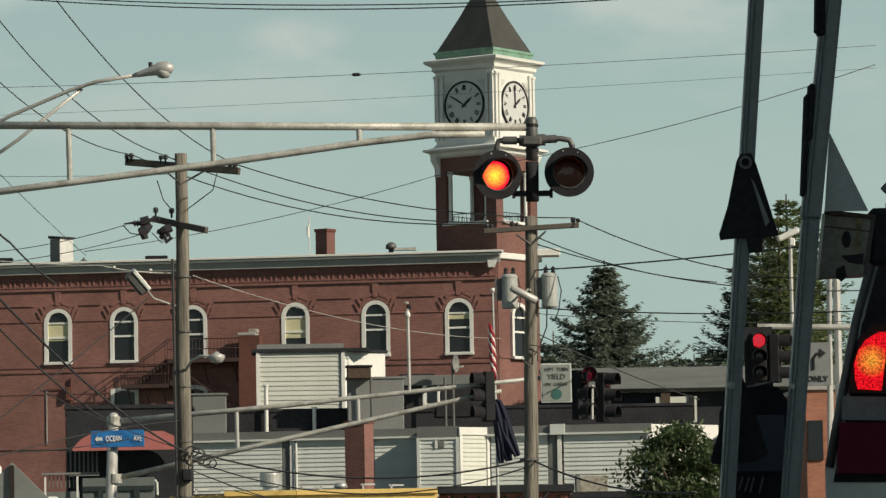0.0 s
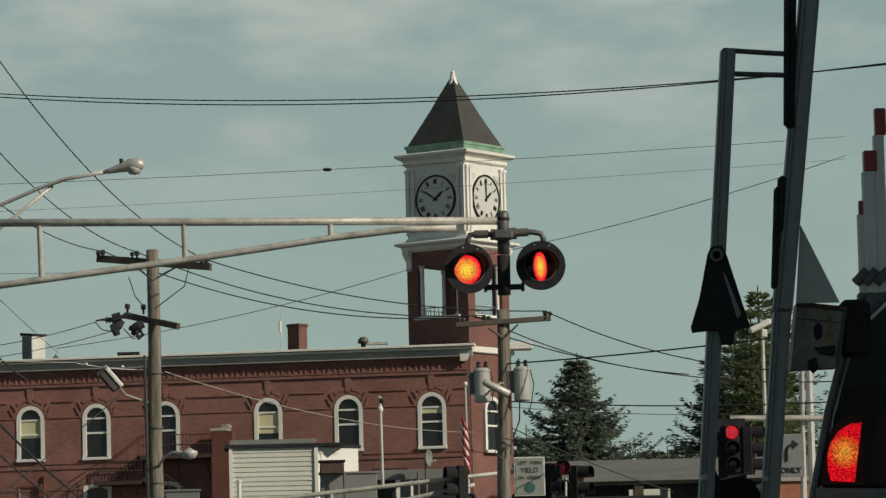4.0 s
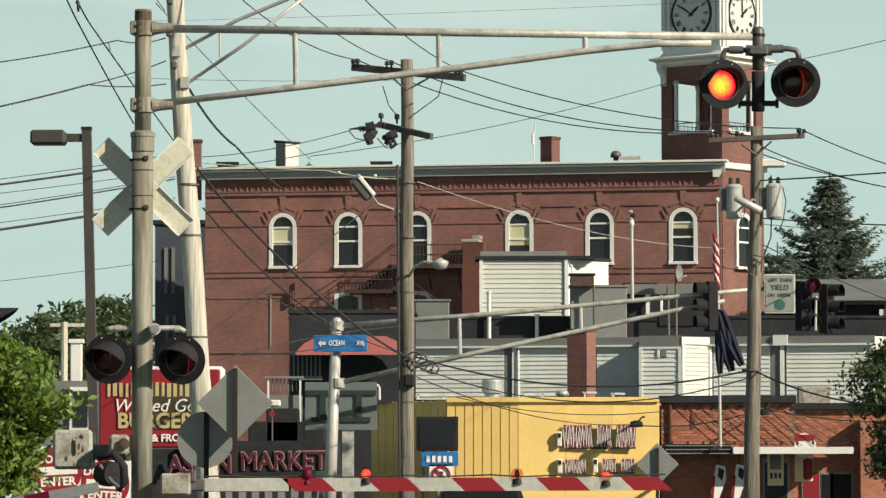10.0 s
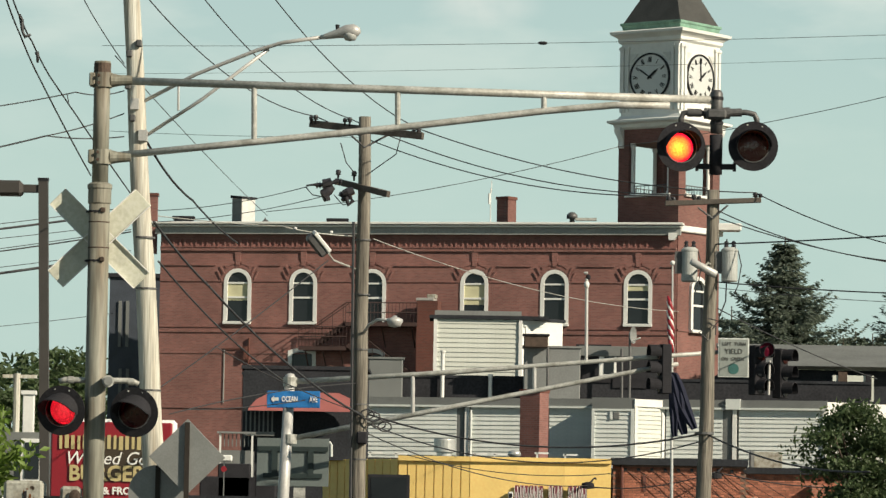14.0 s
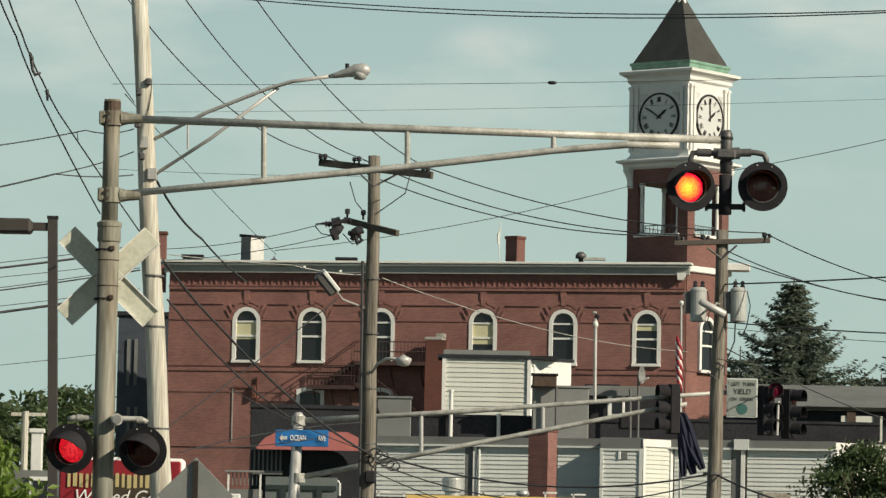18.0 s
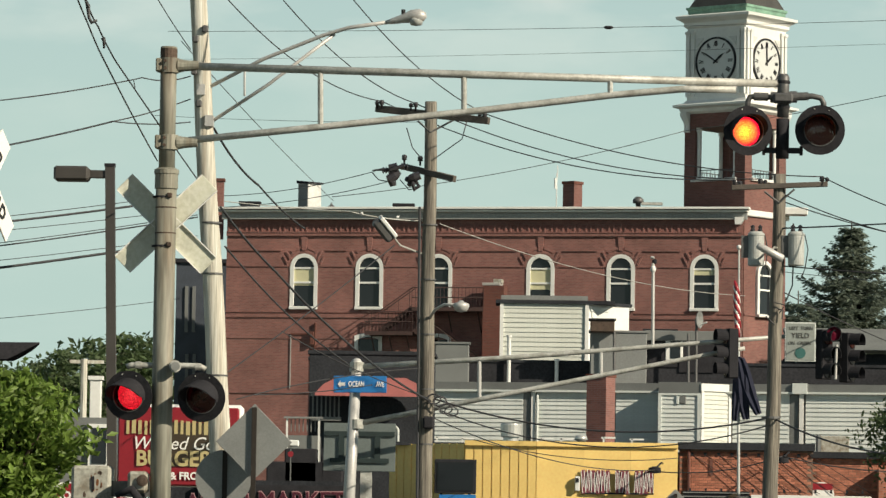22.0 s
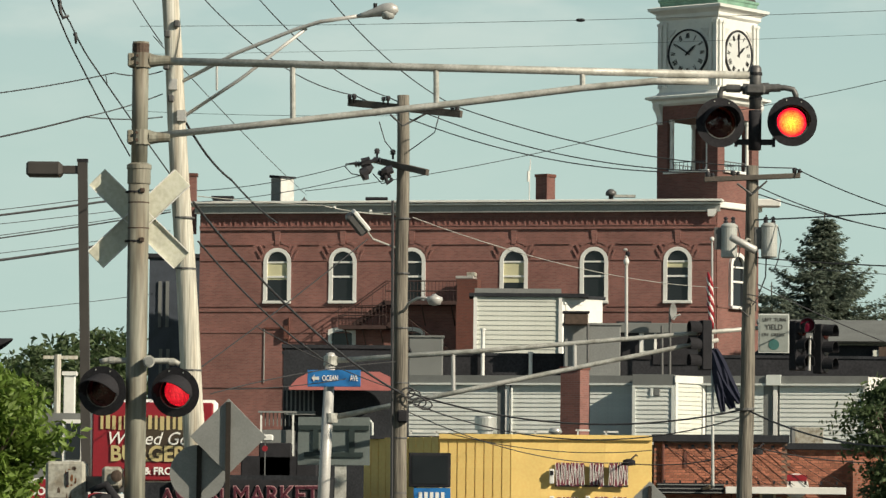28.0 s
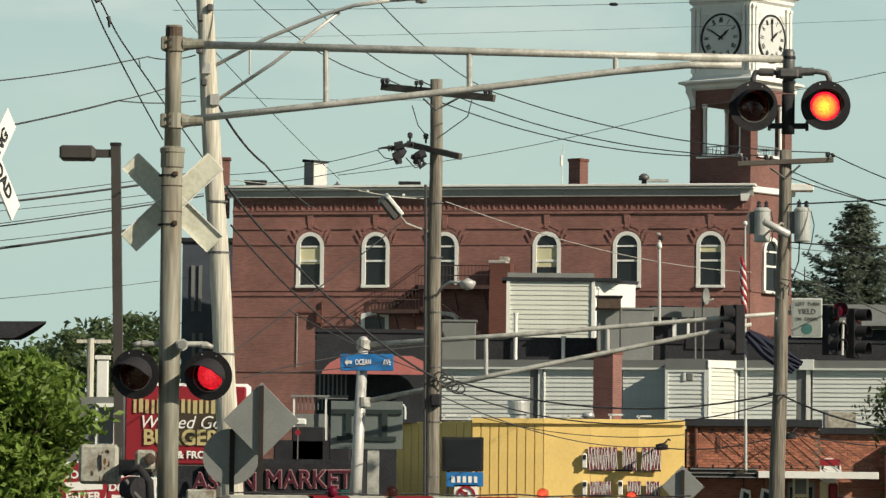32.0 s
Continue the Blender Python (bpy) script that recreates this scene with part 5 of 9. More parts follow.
part("duct", boxed((p.x + 0.65, p.y, z - 0.12), (1.0, 0.4, 0.12)), GALV, g)
p, z = roof_point(3.47, 86.83, 1.3)
g = thing("antenna", Vector((p.x, p.y, ROOF)), "white stub antenna on a roof pole", "antenna")
part("pole", tubed([(p.x, p.y, ROOF), (p.x, p.y, z)], 0.025, 6), WHITE, g)
part("radome", tubed([(p.x - 0.06, p.y, z - 0.75), (p.x - 0.06, p.y, z - 0.25)], 0.06, 8), WHITE, g)
part("spike", tubed([(p.x + 0.04, p.y, z - 0.2), (p.x + 0.04, p.y, z + 0.35)], 0.02, 6), WHITE, g)

# fire escape on the front
def fpt(az, el, out):
    s_, z_ = on_front(az, el)
    return Vector((s_, -out, z_))


fe = thing("fire_escape", FRONT @ Matrix.Translation((-15.8, 0, 11.18)), "dark red iron fire escape with railed landings and two flights", "fire escape")


def fpart(nm, bm):
    bm.transform(FRONT)
    return part(nm, bm, IRON_RED, fe)


def landing(x0_, x1_, z_, ends):
    """A slatted deck with a railing of plain bars."""
    fpart("deck", boxed(((x0_ + x1_) / 2, -0.62, z_), (x1_ - x0_, 1.16, 0.06)))
    for y_ in (-0.06, -1.2):
        fpart("edge_beam", boxed(((x0_ + x1_) / 2, y_, z_ - 0.08), (x1_ - x0_, 0.06, 0.16)))
    for zz in (0.48, 0.95):
        fpart("rail", tubed([(x0_, -1.2, z_ + zz), (x1_, -1.2, z_ + zz)], 0.028, 5))
    n_ = round((x1_ - x0_) / 0.17)
    for k_ in range(n_ + 1):
        xx_ = x0_ + (x1_ - x0_) * k_ / n_
        fpart("baluster", tubed([(xx_, -1.2, z_), (xx_, -1.2, z_ + 0.95)], 0.015, 4))
    for xx_ in ends:
        for zz in (0.48, 0.95):
            fpart("rail", tubed([(xx_, -1.2, z_ + zz), (xx_, -0.02, z_ + zz)], 0.025, 5))
    for xx_ in (x0_ + 0.3, (x0_ + x1_) / 2, x1_ - 0.3):
        fpart("brace", tubed([(xx_, -1.15, z_ - 0.1), (xx_, -0.03, z_ - 1.1)], 0.032, 5))


def flight(x0_, z0_, x1_, z1_):
    """An open iron stair between two points, with a sloping rail on its outer side."""
    for y_ in (-0.45, -1.12):
        fpart("stringer", boxed((0, 0, 0), (math.hypot(x1_ - x0_, z1_ - z0_), 0.05, 0.20), Matrix.Translation(((x0_ + x1_) / 2, y_, (z0_ + z1_) / 2)) @ Matrix.Rotation(-math.atan2(z1_ - z0_, x1_ - x0_), 4, "Y")))
        fpart("stair_rail", tubed([(x0_, y_, z0_ + 0.95), (x1_, y_, z1_ + 0.95)], 0.026, 5))
    n_ = max(4, round(abs(z1_ - z0_) / 0.2))
    for k_ in range(n_):
        f_ = (k_ + 0.5) / n_
        fpart("tread", boxed((x0_ + (x1_ - x0_) * f_, -0.78, z0_ + (z1_ - z0_) * f_), (0.26, 0.66, 0.035)))
        if k_ % 2 == 0:
            fpart("baluster", tubed([(x0_ + (x1_ - x0_) * f_, -1.12, z0_ + (z1_ - z0_) * f_), (x0_ + (x1_ - x0_) * f_, -1.12, z0_ + (z1_ - z0_) * f_ + 0.95)], 0.016, 4))


landing(-15.50, -12.07, 12.23, (-12.07,))
landing(-17.75, -15.45, 11.08, (-17.75,))
flight(-15.50, 12.22, -17.05, 11.12)
flight(-15.40, 11.18, -12.48, 9.04)
dp = fpt(-51.71, 49.85, 0.08)
part("drain_pipe", tubed([FRONT @ Vector((dp.x, -0.08, dp.z)), FRONT @ Vector((dp.x, -0.08, 2))], 0.05, 6), BRICK_DARK, block)

bd_ = fpt(-57.43, 47.14, 0)
be_ = fpt(-52.80, 47.29, 0)
for nm, c_, sz in (("door_jamb", ((bd_.x), -0.02, bd_.z - 1.3), (0.05, 0.05, 2.6)), ("door_head", ((bd_.x + be_.x) / 2, -0.03, bd_.z), (be_.x - bd_.x, 0.06, 0.08)), ("wall_box", (be_.x + 0.1, -0.12, bd_.z - 0.2), (0.16, 0.22, 0.62))):
    bm = boxed(c_, sz)
    bm.transform(FRONT)
    part(nm, bm, BRICK_DARK if nm != "door_jamb" else CONCRETE, block)

# dark building at the block's far end
DD = 214.0
s = span(-84.99, 71.92, -70.42, 23.44, DD)
g = thing("dark_building", Vector((s[0], DD, 0)), "tall dark slate-hung building at the far end of the block", "building")
dz = P(-80.14, 63.06, DD).z
part("wall", boxed(((s[0] + s[1]) / 2, DD + 4, dz / 2), (s[1] - s[0], 8, dz)), material("blue-black slate cladding", (0.05, 0.062, 0.082), 0.6, vary=0.25, scale=1.5, fine=18, bump=0.4), g)
part("coping", boxed(((s[0] + s[1]) / 2, DD + 4, dz + 0.1), (s[1] - s[0] + 0.3, 8.3, 0.2)), TAR, g)
for a in ((-82.10, 52.12), (-80.38, 52.18), (-81.49, 36.27), (-79.77, 36.32)):
    q = P(*a, DD - 0.05)
    w_ = part("window_frame", boxed(q, (0.16, 0.1, 2.3)), PLANT_GREY, g)

# ---- shops ----
DY = 122.0
ytop = P(22.97, 23.76, DY).z
xA, xB, xC, xD = -4.011, -1.890, 0.150, 4.161
yb = thing("yellow_shop", Vector((xB, DY, 0)), "single-storey shop of bright yellow upright boards", "building")
part("core_wall", boxed(((xB + xD) / 2 + 0.1, DY + 5.2, ytop / 2 - 0.1), (xD - xB - 0.3, 8, ytop - 0.15)), YELLOW, yb)


def boards(parent, p, q, z0, z1, wide, mat, gap=0.03):
    """Upright boards with sunk joints from p to q."""
    L = (Vector(q) - Vector(p)).length
    n = max(1, round(L / wide))
    ang = math.atan2(q[1] - p[1], q[0] - p[0])
    first = None
    for k in range(n):
        a = Vector(p).lerp(Vector(q), (k + 0.5) / n)
        if first is None:
            bm = boxed((0, 0, (z0 + z1) / 2), (L / n - gap, 0.05, z1 - z0), Matrix.Translation((a.x, a.y, 0)) @ Matrix.Rotation(ang, 4, "Z"))
            first = part("board", bm, mat, parent)
            a0 = a
        else:
            again(first, parent, (a.x - a0.x, a.y - a0.y, 0))


boards(yb, (xB, DY + 0.2, 0), (xC, DY, 0), 0, ytop, 0.27, YELLOW, 0.03)
LW, AW = math.hypot(xC - xB, 0.2), math.atan2(-0.2, xC - xB)
part("backing", boxed((LW / 2, 0.07, ytop / 2), (LW, 0.06, ytop - 0.02), Matrix.Translation((xB, DY + 0.2, 0)) @ Matrix.Rotation(AW, 4, "Z")), YELLOW, yb)
boards(yb, (xC, DY, 0), (xD, DY + 0.15, 0), 0, ytop, 1.3, YELLOW, 0.006)
part("backing", boxed(((xC + xD) / 2, DY + 0.16, ytop / 2), (xD - xC, 0.06, ytop - 0.02)), YELLOW, yb)
for p, q in (((xB, DY + 0.15), (xC, DY - 0.05)), ((xC, DY - 0.05), (xD, DY + 0.1))):
    L, ang = math.hypot(q[0] - p[0], q[1] - p[1]), math.atan2(q[1] - p[1], q[0] - p[0])
    part("fascia", boxed((L / 2, 0, ytop), (L, 0.14, 0.14), Matrix.Translation((p[0], p[1], 0)) @ Matrix.Rotation(ang, 4, "Z")), YELLOW, yb)
part("roof", boxed(((xB + xD) / 2, DY + 4.3, ytop + 0.03), (xD - xB, 8, 0.08)), TAR, yb)
wing = thing("yellow_wing", Vector((xA, DY + 1.5, 0)), "shaded return of the yellow shop in olive boards", "building")
part("core_wall", boxed(((xA + xB) / 2, DY + 6.6, ytop / 2 - 0.05), (xB - xA, 6, ytop - 0.1)), YELLOW, wing)
boards(wing, (xA - 0.1, DY + 2.7, 0), (xB, DY + 0.25, 0), 0, ytop - 0.02, 0.34, YELLOW)
part("roof", boxed(((xA + xB) / 2, DY + 5, ytop + 0.0), (xB - xA + 0.1, 6, 0.1)), TAR, wing)
# raised letters that cannot be read, as bars
for a, b, nb, grp in (((11.33, 17.30), (28.32, 12.89), 15, 0), ((11.85, 9.42), (16.94, 6.70), 5, 1), ((20.53, 9.72), (28.24, 7.10), 7, 1)):
    s = span(*a, *b, DY - 0.05)
    sg = thing("wall_lettering", Vector((s[0], DY - 0.05, s[2])), "raised dark red letters edged in white on yellow boards", "lettering", "wall lettering")
    w = (s[1] - s[0]) / nb
    gaps = {15: (6, 10), 5: (), 7: (3,)}[nb]
    zc_, yy = (s[2] + s[3]) / 2, DY - 0.05
    start = 0
    for stop in list(gaps) + [nb]:
        part("backing", boxed((s[0] + w * (start + stop) / 2, yy + 0.03, zc_), (w * (stop - start), 0.02, (s[3] - s[2]) * 0.96)), LETTER_BLACK, sg, "dark backing plate")
        start = stop + 1
    for k in range(nb):
        if k in gaps:
            continue
        c = Vector((s[0] + w * (k + 0.5), yy, zc_ + 0.012 * ((k * 7) % 3 - 1)))
        hh = (s[3] - s[2]) * (1.18 - 0.05 * (k % 3))
        part("bar", boxed(c, (w * 0.80, 0.04, hh), bevel=0.008), LETTER_MAUVE, sg)
        lean = pose(0, 0, 0, 0, (-5, 4, 0, 6, -3)[k % 5], 0)
        for dx, ww, f_ in ((-0.33, 0.13, 0.94), (-0.02, 0.10, 0.40 + 0.3 * (k % 2)), (0.32, 0.13, 0.90)):
            part("bar", boxed((w * dx, -0.026, 0.03 * ((k + 1) % 3 - 1)), (w * ww, 0.012, hh * f_), Matrix.Translation(c) @ lean), LETTER_WHITE, sg)
    part("lower_rail", boxed(((s[0] + s[1]) / 2, DY - 0.05, s[2] - 0.04), (s[1] - s[0], 0.03, 0.05)), BLACK, sg)
for a in ((10.50, 14.37), (10.71, 8.07), (18.99, 8.35)):
    q = P(*a, DY - 0.09)
    g = thing("wall_lamp", q, "small white wall lamp box beside the lettering", "wall lamp", "wall lamp boxes")
    part("casing", boxed(q, (0.14, 0.14, 0.42), bevel=0.02), WHITE, g)
    part("cover", boxed(q + Vector((0, -0.08, 0.1)), (0.1, 0.04, 0.12)), BLACK, g)
for a in ((28.41, 18.15), (58.03, 21.54)):
    q = P(*a, DY - 0.8)
    g = thing("flood_lamp", q, "black bowl floodlight on a short arm", "floodlight", "wall floodlights")
    part("bowl", lathe(bmesh.new(), [(0.05, 0.1), (0.17, 0.06), (0.19, -0.08), (0.0, -0.10)], 14, Matrix.Translation(q)), BLACK_MATT, g)
    part("arm", tubed([q + Vector((0.05, 0, 0.08)), q + Vector((0.2, 0.3, 0.22)), q + Vector((0.25, 0.85, 0.2))], 0.025, 6), BLACK_MATT, g)
# black board and street signs by the yellow shop
s = span(-22.86, 19.01, -12.97, 11.19, DY - 2)
g = thing("menu_board", Vector(((s[0] + s[1]) / 2, DY - 2, 0)), "black framed board standing before the yellow wall", "board")
part("panel", boxed(((s[0] + s[1]) / 2, DY - 2, (s[2] + s[3]) / 2), (s[1] - s[0], 0.12, s[3] - s[2]), bevel=0.02), BLACK_MATT, g)
part("screen", boxed(((s[0] + s[1]) / 2, DY - 2.07, (s[2] + s[3]) / 2), (s[1] - s[0] - 0.16, 0.02, s[3] - s[2] - 0.16)), GLASS, g)
for k in (-0.4, 0.4):
    part("post", boxed(((s[0] + s[1]) / 2 + k, DY - 1.95, s[2] / 2), (0.08, 0.08, s[2] + 0.2)), BLACK_MATT, g)
q = P(-5.26, 24.63, DY + 2.5)
g = thing("roof_exhaust", Vector((q.x, q.y, ytop)), "shiny galvanised drum exhaust on the shop roof", "exhaust")
part("drum", lathe(bmesh.new(), [(0.22, -0.25), (0.22, 0.0), (0.30, 0.02), (0.31, 0.36), (0.29, 0.40), (0.0, 0.40)], 20, Matrix.Translation(q)), DRUM, g, smooth=False)
q = P(11.09, 24.40, DY + 2.5)
g = thing("roof_exhaust", Vector((q.x, q.y, ytop)), "low dome vent on the shop roof", "exhaust")
part("drum", lathe(bmesh.new(), [(0.12, -0.2), (0.12, 0.0), (0.2, 0.02), (0.16, 0.14), (0.0, 0.18)], 16, Matrix.Translation(q)), DRUM, g, smooth=True)
for a in ((-22.49, 23.51), (-16.55, 23.45), (1.88, 24.08), (6.49, 24.11), (16.35, 24.71), (22.94, 24.54)):
    q = P(*a, DY + 2.2)
    g = thing("roof_bracket", Vector((q.x, q.y, ytop)), "small white angle bracket on the roof edge", "bracket", "roof brackets")
    part("leg", boxed(q + Vector((0, 0, -0.08)), (0.05, 0.05, 0.34)), WHITE, g)
    part("plate", boxed(q + Vector((0.14, 0, 0.07)), (0.42, 0.05, 0.05)), WHITE, g)

# brick shop
DB = 122.6
bx0, bx1, bx2 = 4.229, 8.030, 11.891
bt0, bt1 = P(42.70, 23.91, DB).z, P(71.67, 22.80, DB).z
bs = thing("brick_shop", Vector((bx0, DB, 0)), "single-storey orange brick shop with a flat canopy", "building")
part("front_wall", boxed(((bx0 + bx1) / 2, DB + 0.15, bt0 / 2), (bx1 - bx0, 0.3, bt0)), BRICK_SHOP, bs)
part("front_wall", boxed(((bx1 + bx2) / 2, DB + 0.35, bt1 / 2), (bx2 - bx1, 0.3, bt1)), BRICK_SHOP, bs)
part("core", boxed(((bx0 + bx2) / 2, DB + 4.6, bt1 / 2 - 0.1), (bx2 - bx0, 8, bt1 - 0.2)), BRICK_DARK, bs)
part("coping", boxed(((bx0 + bx1) / 2, DB + 0.1, bt0 + 0.03), (bx1 - bx0 + 0.1, 0.6, 0.20)), TAR, bs)
part("coping", boxed(((bx1 + bx2) / 2, DB + 0.3, bt1 + 0.03), (bx2 - bx1, 0.6, 0.18)), TAR, bs)
pier = span(80.70, 19.43, 84.00, 5.10, DB - 0.4)
part("pier", boxed(((pier[0] + pier[1]) / 2, DB - 0.1, bt1 / 2 - 0.2), (0.42, 0.6, bt1 - 0.3)), BRICK_SHOP, bs)
s = span(50.94, 12.88, 78.94, 12.28, DB - 1.4)
cz = P(64.74, 12.57, DB - 1.4).z
canopy = thing("canopy", Vector((s[0], DB - 0.7, 0)), "flat canopy, white fascia on one half and black on the other", "canopy")
part("fascia", boxed(((s[0] + s[1]) / 2, DB - 1.4, cz), (s[1] - s[0], 0.12, 0.20), bevel=0.01), WHITE, canopy)
part("deck", boxed(((s[0] + s[1]) / 2, DB - 0.7, cz + 0.03), (s[1] - s[0], 1.3, 0.10)), SHADE_GREY, canopy)
d0 = span(35.15, 13.12, 50.71, 11.56, DB - 1.4)
part("deck", boxed(((d0[0] + d0[1]) / 2, DB - 0.7, cz + 0.04), (d0[1] - d0[0], 1.3, 0.30)), BLACK_MATT, canopy)
for k in range(3):
    part("trim", boxed(((d0[0] + d0[1]) / 2, DB - 1.37, cz - 0.08 + 0.11 * k), (d0[1] - d0[0], 0.05, 0.025)), SIGN_BACK, canopy)
for k in range(12):
    xx = d0[0] + 0.2 + (s[1] - d0[0]) * k / 12
    part("lag_bolt", boxed((xx, DB - 1.3, cz + 0.22), (0.06, 0.06, 0.10)), BLACK, canopy)
for k in range(10):
    xx = bx0 + 0.35 + (bx1 - bx0) * k / 10
    part("tie_rod", tubed([(xx, DB - 0.02, bt0 - 0.22), (xx + 1.75, DB - 0.22, cz + 0.16)], 0.009, 5), BLACK, canopy)
    part("bolt", boxed((xx, DB - 0.03, bt0 - 0.2), (0.09, 0.08, 0.09)), BLACK, canopy)
part("downpipe", tubed([(4.484, DB - 0.08, bt0), (4.494, DB - 0.08, cz)], 0.05, 6), BRICK_DARK, bs)
part("wall_plate", boxed(P(41.54, 19.13, DB - 0.02), (0.1, 0.06, 0.45)), BRICK_DARK, bs)
s = span(58.35, 11.04, 63.77, 1.11, DB - 0.06)
dr = thing("shop_door", Vector(((s[0] + s[1]) / 2, DB - 0.05, 0)), "door with a pale yellow notice behind its glass", "door")
part("frame", boxed(((s[0] + s[1]) / 2, DB - 0.02, 1.15), (s[1] - s[0] + 0.12, 0.08, 2.5)), SIGN_BACK, dr)
part("pane", boxed(((s[0] + s[1]) / 2, DB - 0.07, 1.3), (s[1] - s[0], 0.03, 1.9)), GLASS, dr)
nt = part("notice", boxed(P(60.93, 8.24, DB - 0.10), (0.46, 0.02, 0.95)), LETTER_CREAM, dr)
for k in range(3):
    part("bar", boxed(P(60.98, 6.66, DB - 0.12) + Vector((-0.12 + 0.12 * k, 0, 0)), (0.07, 0.01, 0.16)), LETTER_BLACK, nt)
part("bar", boxed(P(60.89, 9.81, DB - 0.12), (0.32, 0.01, 0.42)), SHADE_GREY, nt)
q = P(67.35, 13.32, DB + 0.15)
ru = thing("roof_unit", P(69.79, 23.92, DB + 5), "pale beige box unit behind the brick parapet", "roof unit")
s = span(66.80, 27.37, 73.52, 22.47, DB + 5)
part("casing", boxed(((s[0] + s[1]) / 2, DB + 5.4, (s[3] + bt1 - 0.2) / 2), (s[1] - s[0], 0.8, s[3] - bt1 + 0.2), bevel=0.02), CASE_PALE, ru)
part("end_panel", boxed((s[0] - 0.05, DB + 5.3, (s[3] + bt1 - 0.2) / 2), (0.09, 0.9, s[3] - bt1 + 0.24)), SHADE_GREY, ru)
g = thing("wall_sign", q, "rounded red, white and yellow shop sign on the brick", "sign")
part("panel", lathe(bmesh.new(), [(0.36, 0), (0.36, 0.05), (0, 0.05)], 24, facing(q + Vector((0, 0, 0.05)))), LETTER_WHITE, g)
part("band", boxed(q + Vector((0, -0.04, 0.28)), (0.62, 0.05, 0.18)), RED_SIGN, g)
part("lower_panel", boxed(q + Vector((-0.02, -0.03, -0.62)), (0.58, 0.05, 0.72), bevel=0.03), LETTER_CREAM, g)
part("figure", boxed(q + Vector((0.12, -0.06, -0.62)), (0.26, 0.04, 0.60), bevel=0.05), RED_SIGN, g)
for a in ((47.75, 5.41), (52.47, 5.58)):
    q = P(*a, DB - 0.5)
    g = thing("hanging_board", q, "red and white board hung under the canopy", "board", "hanging boards")
    m = Matrix.Translation(q) @ pose(0, 0, 0, 0, 12, 0)
    part("board", prismed([(-0.16, 0.42), (0.10, 0.42), (0.2, 0.1), (0.12, -0.5), (-0.02, -0.62), (-0.14, -0.4)], -0.05, 0.05, m), LETTER_WHITE, g)
    part("hook", tubed([q + Vector((0, 0, 0.4)), Vector((q.x, q.y, cz + 0.02))], 0.015, 5), BLACK, g)
    part("patch", prismed([(-0.2, 0.1), (-0.12, 0.1), (-0.02, -0.66), (-0.1, -0.6)], -0.06, 0.06, m), RED_SIGN, g)
    part("patch", prismed([(-0.08, 0.35), (0.1, 0.3), (0.1, 0.0), (-0.05, 0.1)], -0.06, 0.06, m), BLACK, g)
for a, w_, mat in (((69.30, 5.24), 0.45, RED_SIGN), ((72.99, 4.72), 0.3, GLASS), ((76.13, 4.83), 0.6, GLASS)):
    q = P(*a, DB + 0.16)
    g = thing("shop_window", q, "small shop window in the brick wall", "window", "small shop windows")
    part("frame", boxed(q + Vector((0, 0, -0.2)), (w_ + 0.1, 0.06, 1.1)), SIGN_BACK, g)
    part("pane", boxed(q + Vector((0, -0.03, -0.2)), (w_, 0.03, 1.0)), mat, g)
# far right end: white shopfront with graffiti-like dark marks
s = span(83.57, 17.99, 104.10, 2.35, DB + 2)
g = thing("white_shopfront", Vector((s[0], DB + 2, 0)), "white painted shopfront with dark scrawls", "building")
part("wall", boxed(((s[0] + s[1]) / 2, DB + 4, 2.2), (s[1] - s[0], 4, 4.4)), WHITE, g)
for k in range(5):
    q = P(84.61, 8.82, DB + 1.95) + Vector((0.1 * (k % 2), 0, 0.25 * k - 0.6))
    part("scrawl", tubed([q, q + Vector((0.25, 0, 0.15)), q + Vector((0.1, 0, 0.3)), q + Vector((0.4, 0, 0.2))], 0.035, 5), LETTER_BLACK, g)
# grey-roofed low house to the right, behind
DR = 165.0
s = span(59.56, 52.14, 101.53, 41.09, DR)
rt, rm = P(77.80, 51.89, DR + 6).z, P(77.77, 46.88, DR).z
g = thing("grey_roof_house", Vector((s[0], DR, 0)), "low building with a shallow weathered grey roof and dark wall", "building")
part("wall", boxed(((s[0] + s[1]) / 2 + 3, DR + 5, rm / 2), (s[1] - s[0] + 6, 9.6, rm)), TAR, g)
part("roof", prismed([(0, 0), (6.5, rt - rm), (6.5, rt - rm + 0.15), (-0.3, 0.12)], -((s[1] - s[0]) + 6), 0, Matrix.Translation((s[0], DR - 0.2, rm)) @ Matrix.Rotation(radians(90), 4, "Z")), ROOF_GREY, g)
w1 = span(84.64, 45.83, 94.38, 40.03, DR - 0.3)
part("white_panel", boxed(((w1[0] + w1[1]) / 2, DR - 0.15, (w1[2] + w1[3]) / 2), (w1[1] - w1[0], 0.3, w1[3] - w1[2])), SIDING_WHITE, g)
part("opening", boxed(P(87.01, 44.24, DR - 0.32), (0.35, 0.05, 0.8)), RUST, g)
part("post", boxed(P(93.09, 43.33, DR - 0.33), (0.22, 0.06, 1.0)), BLACK_MATT, g)
# red canopy building left of the row
DA = 138.0
s = span(-52.89, 42.53, -23.77, 22.41, DA)
g = thing("dark_annex", Vector((s[0], DA, 0)), "black-walled annex with a balustrade under a red canopy", "building")
az_ = P(-43.66, 43.11, DA).z
part("wall", boxed(((s[0] + s[1]) / 2, DA + 2.4, az_ / 2), (s[1] - s[0], 4, az_)), TAR, g)
part("coping", boxed(((s[0] + s[1]) / 2, DA + 2.4, az_ + 0.03), (s[1] - s[0] + 0.15, 4.1, 0.12)), TAR, g)
r = span(-52.28, 33.04, -45.09, 28.00, DA - 0.4)
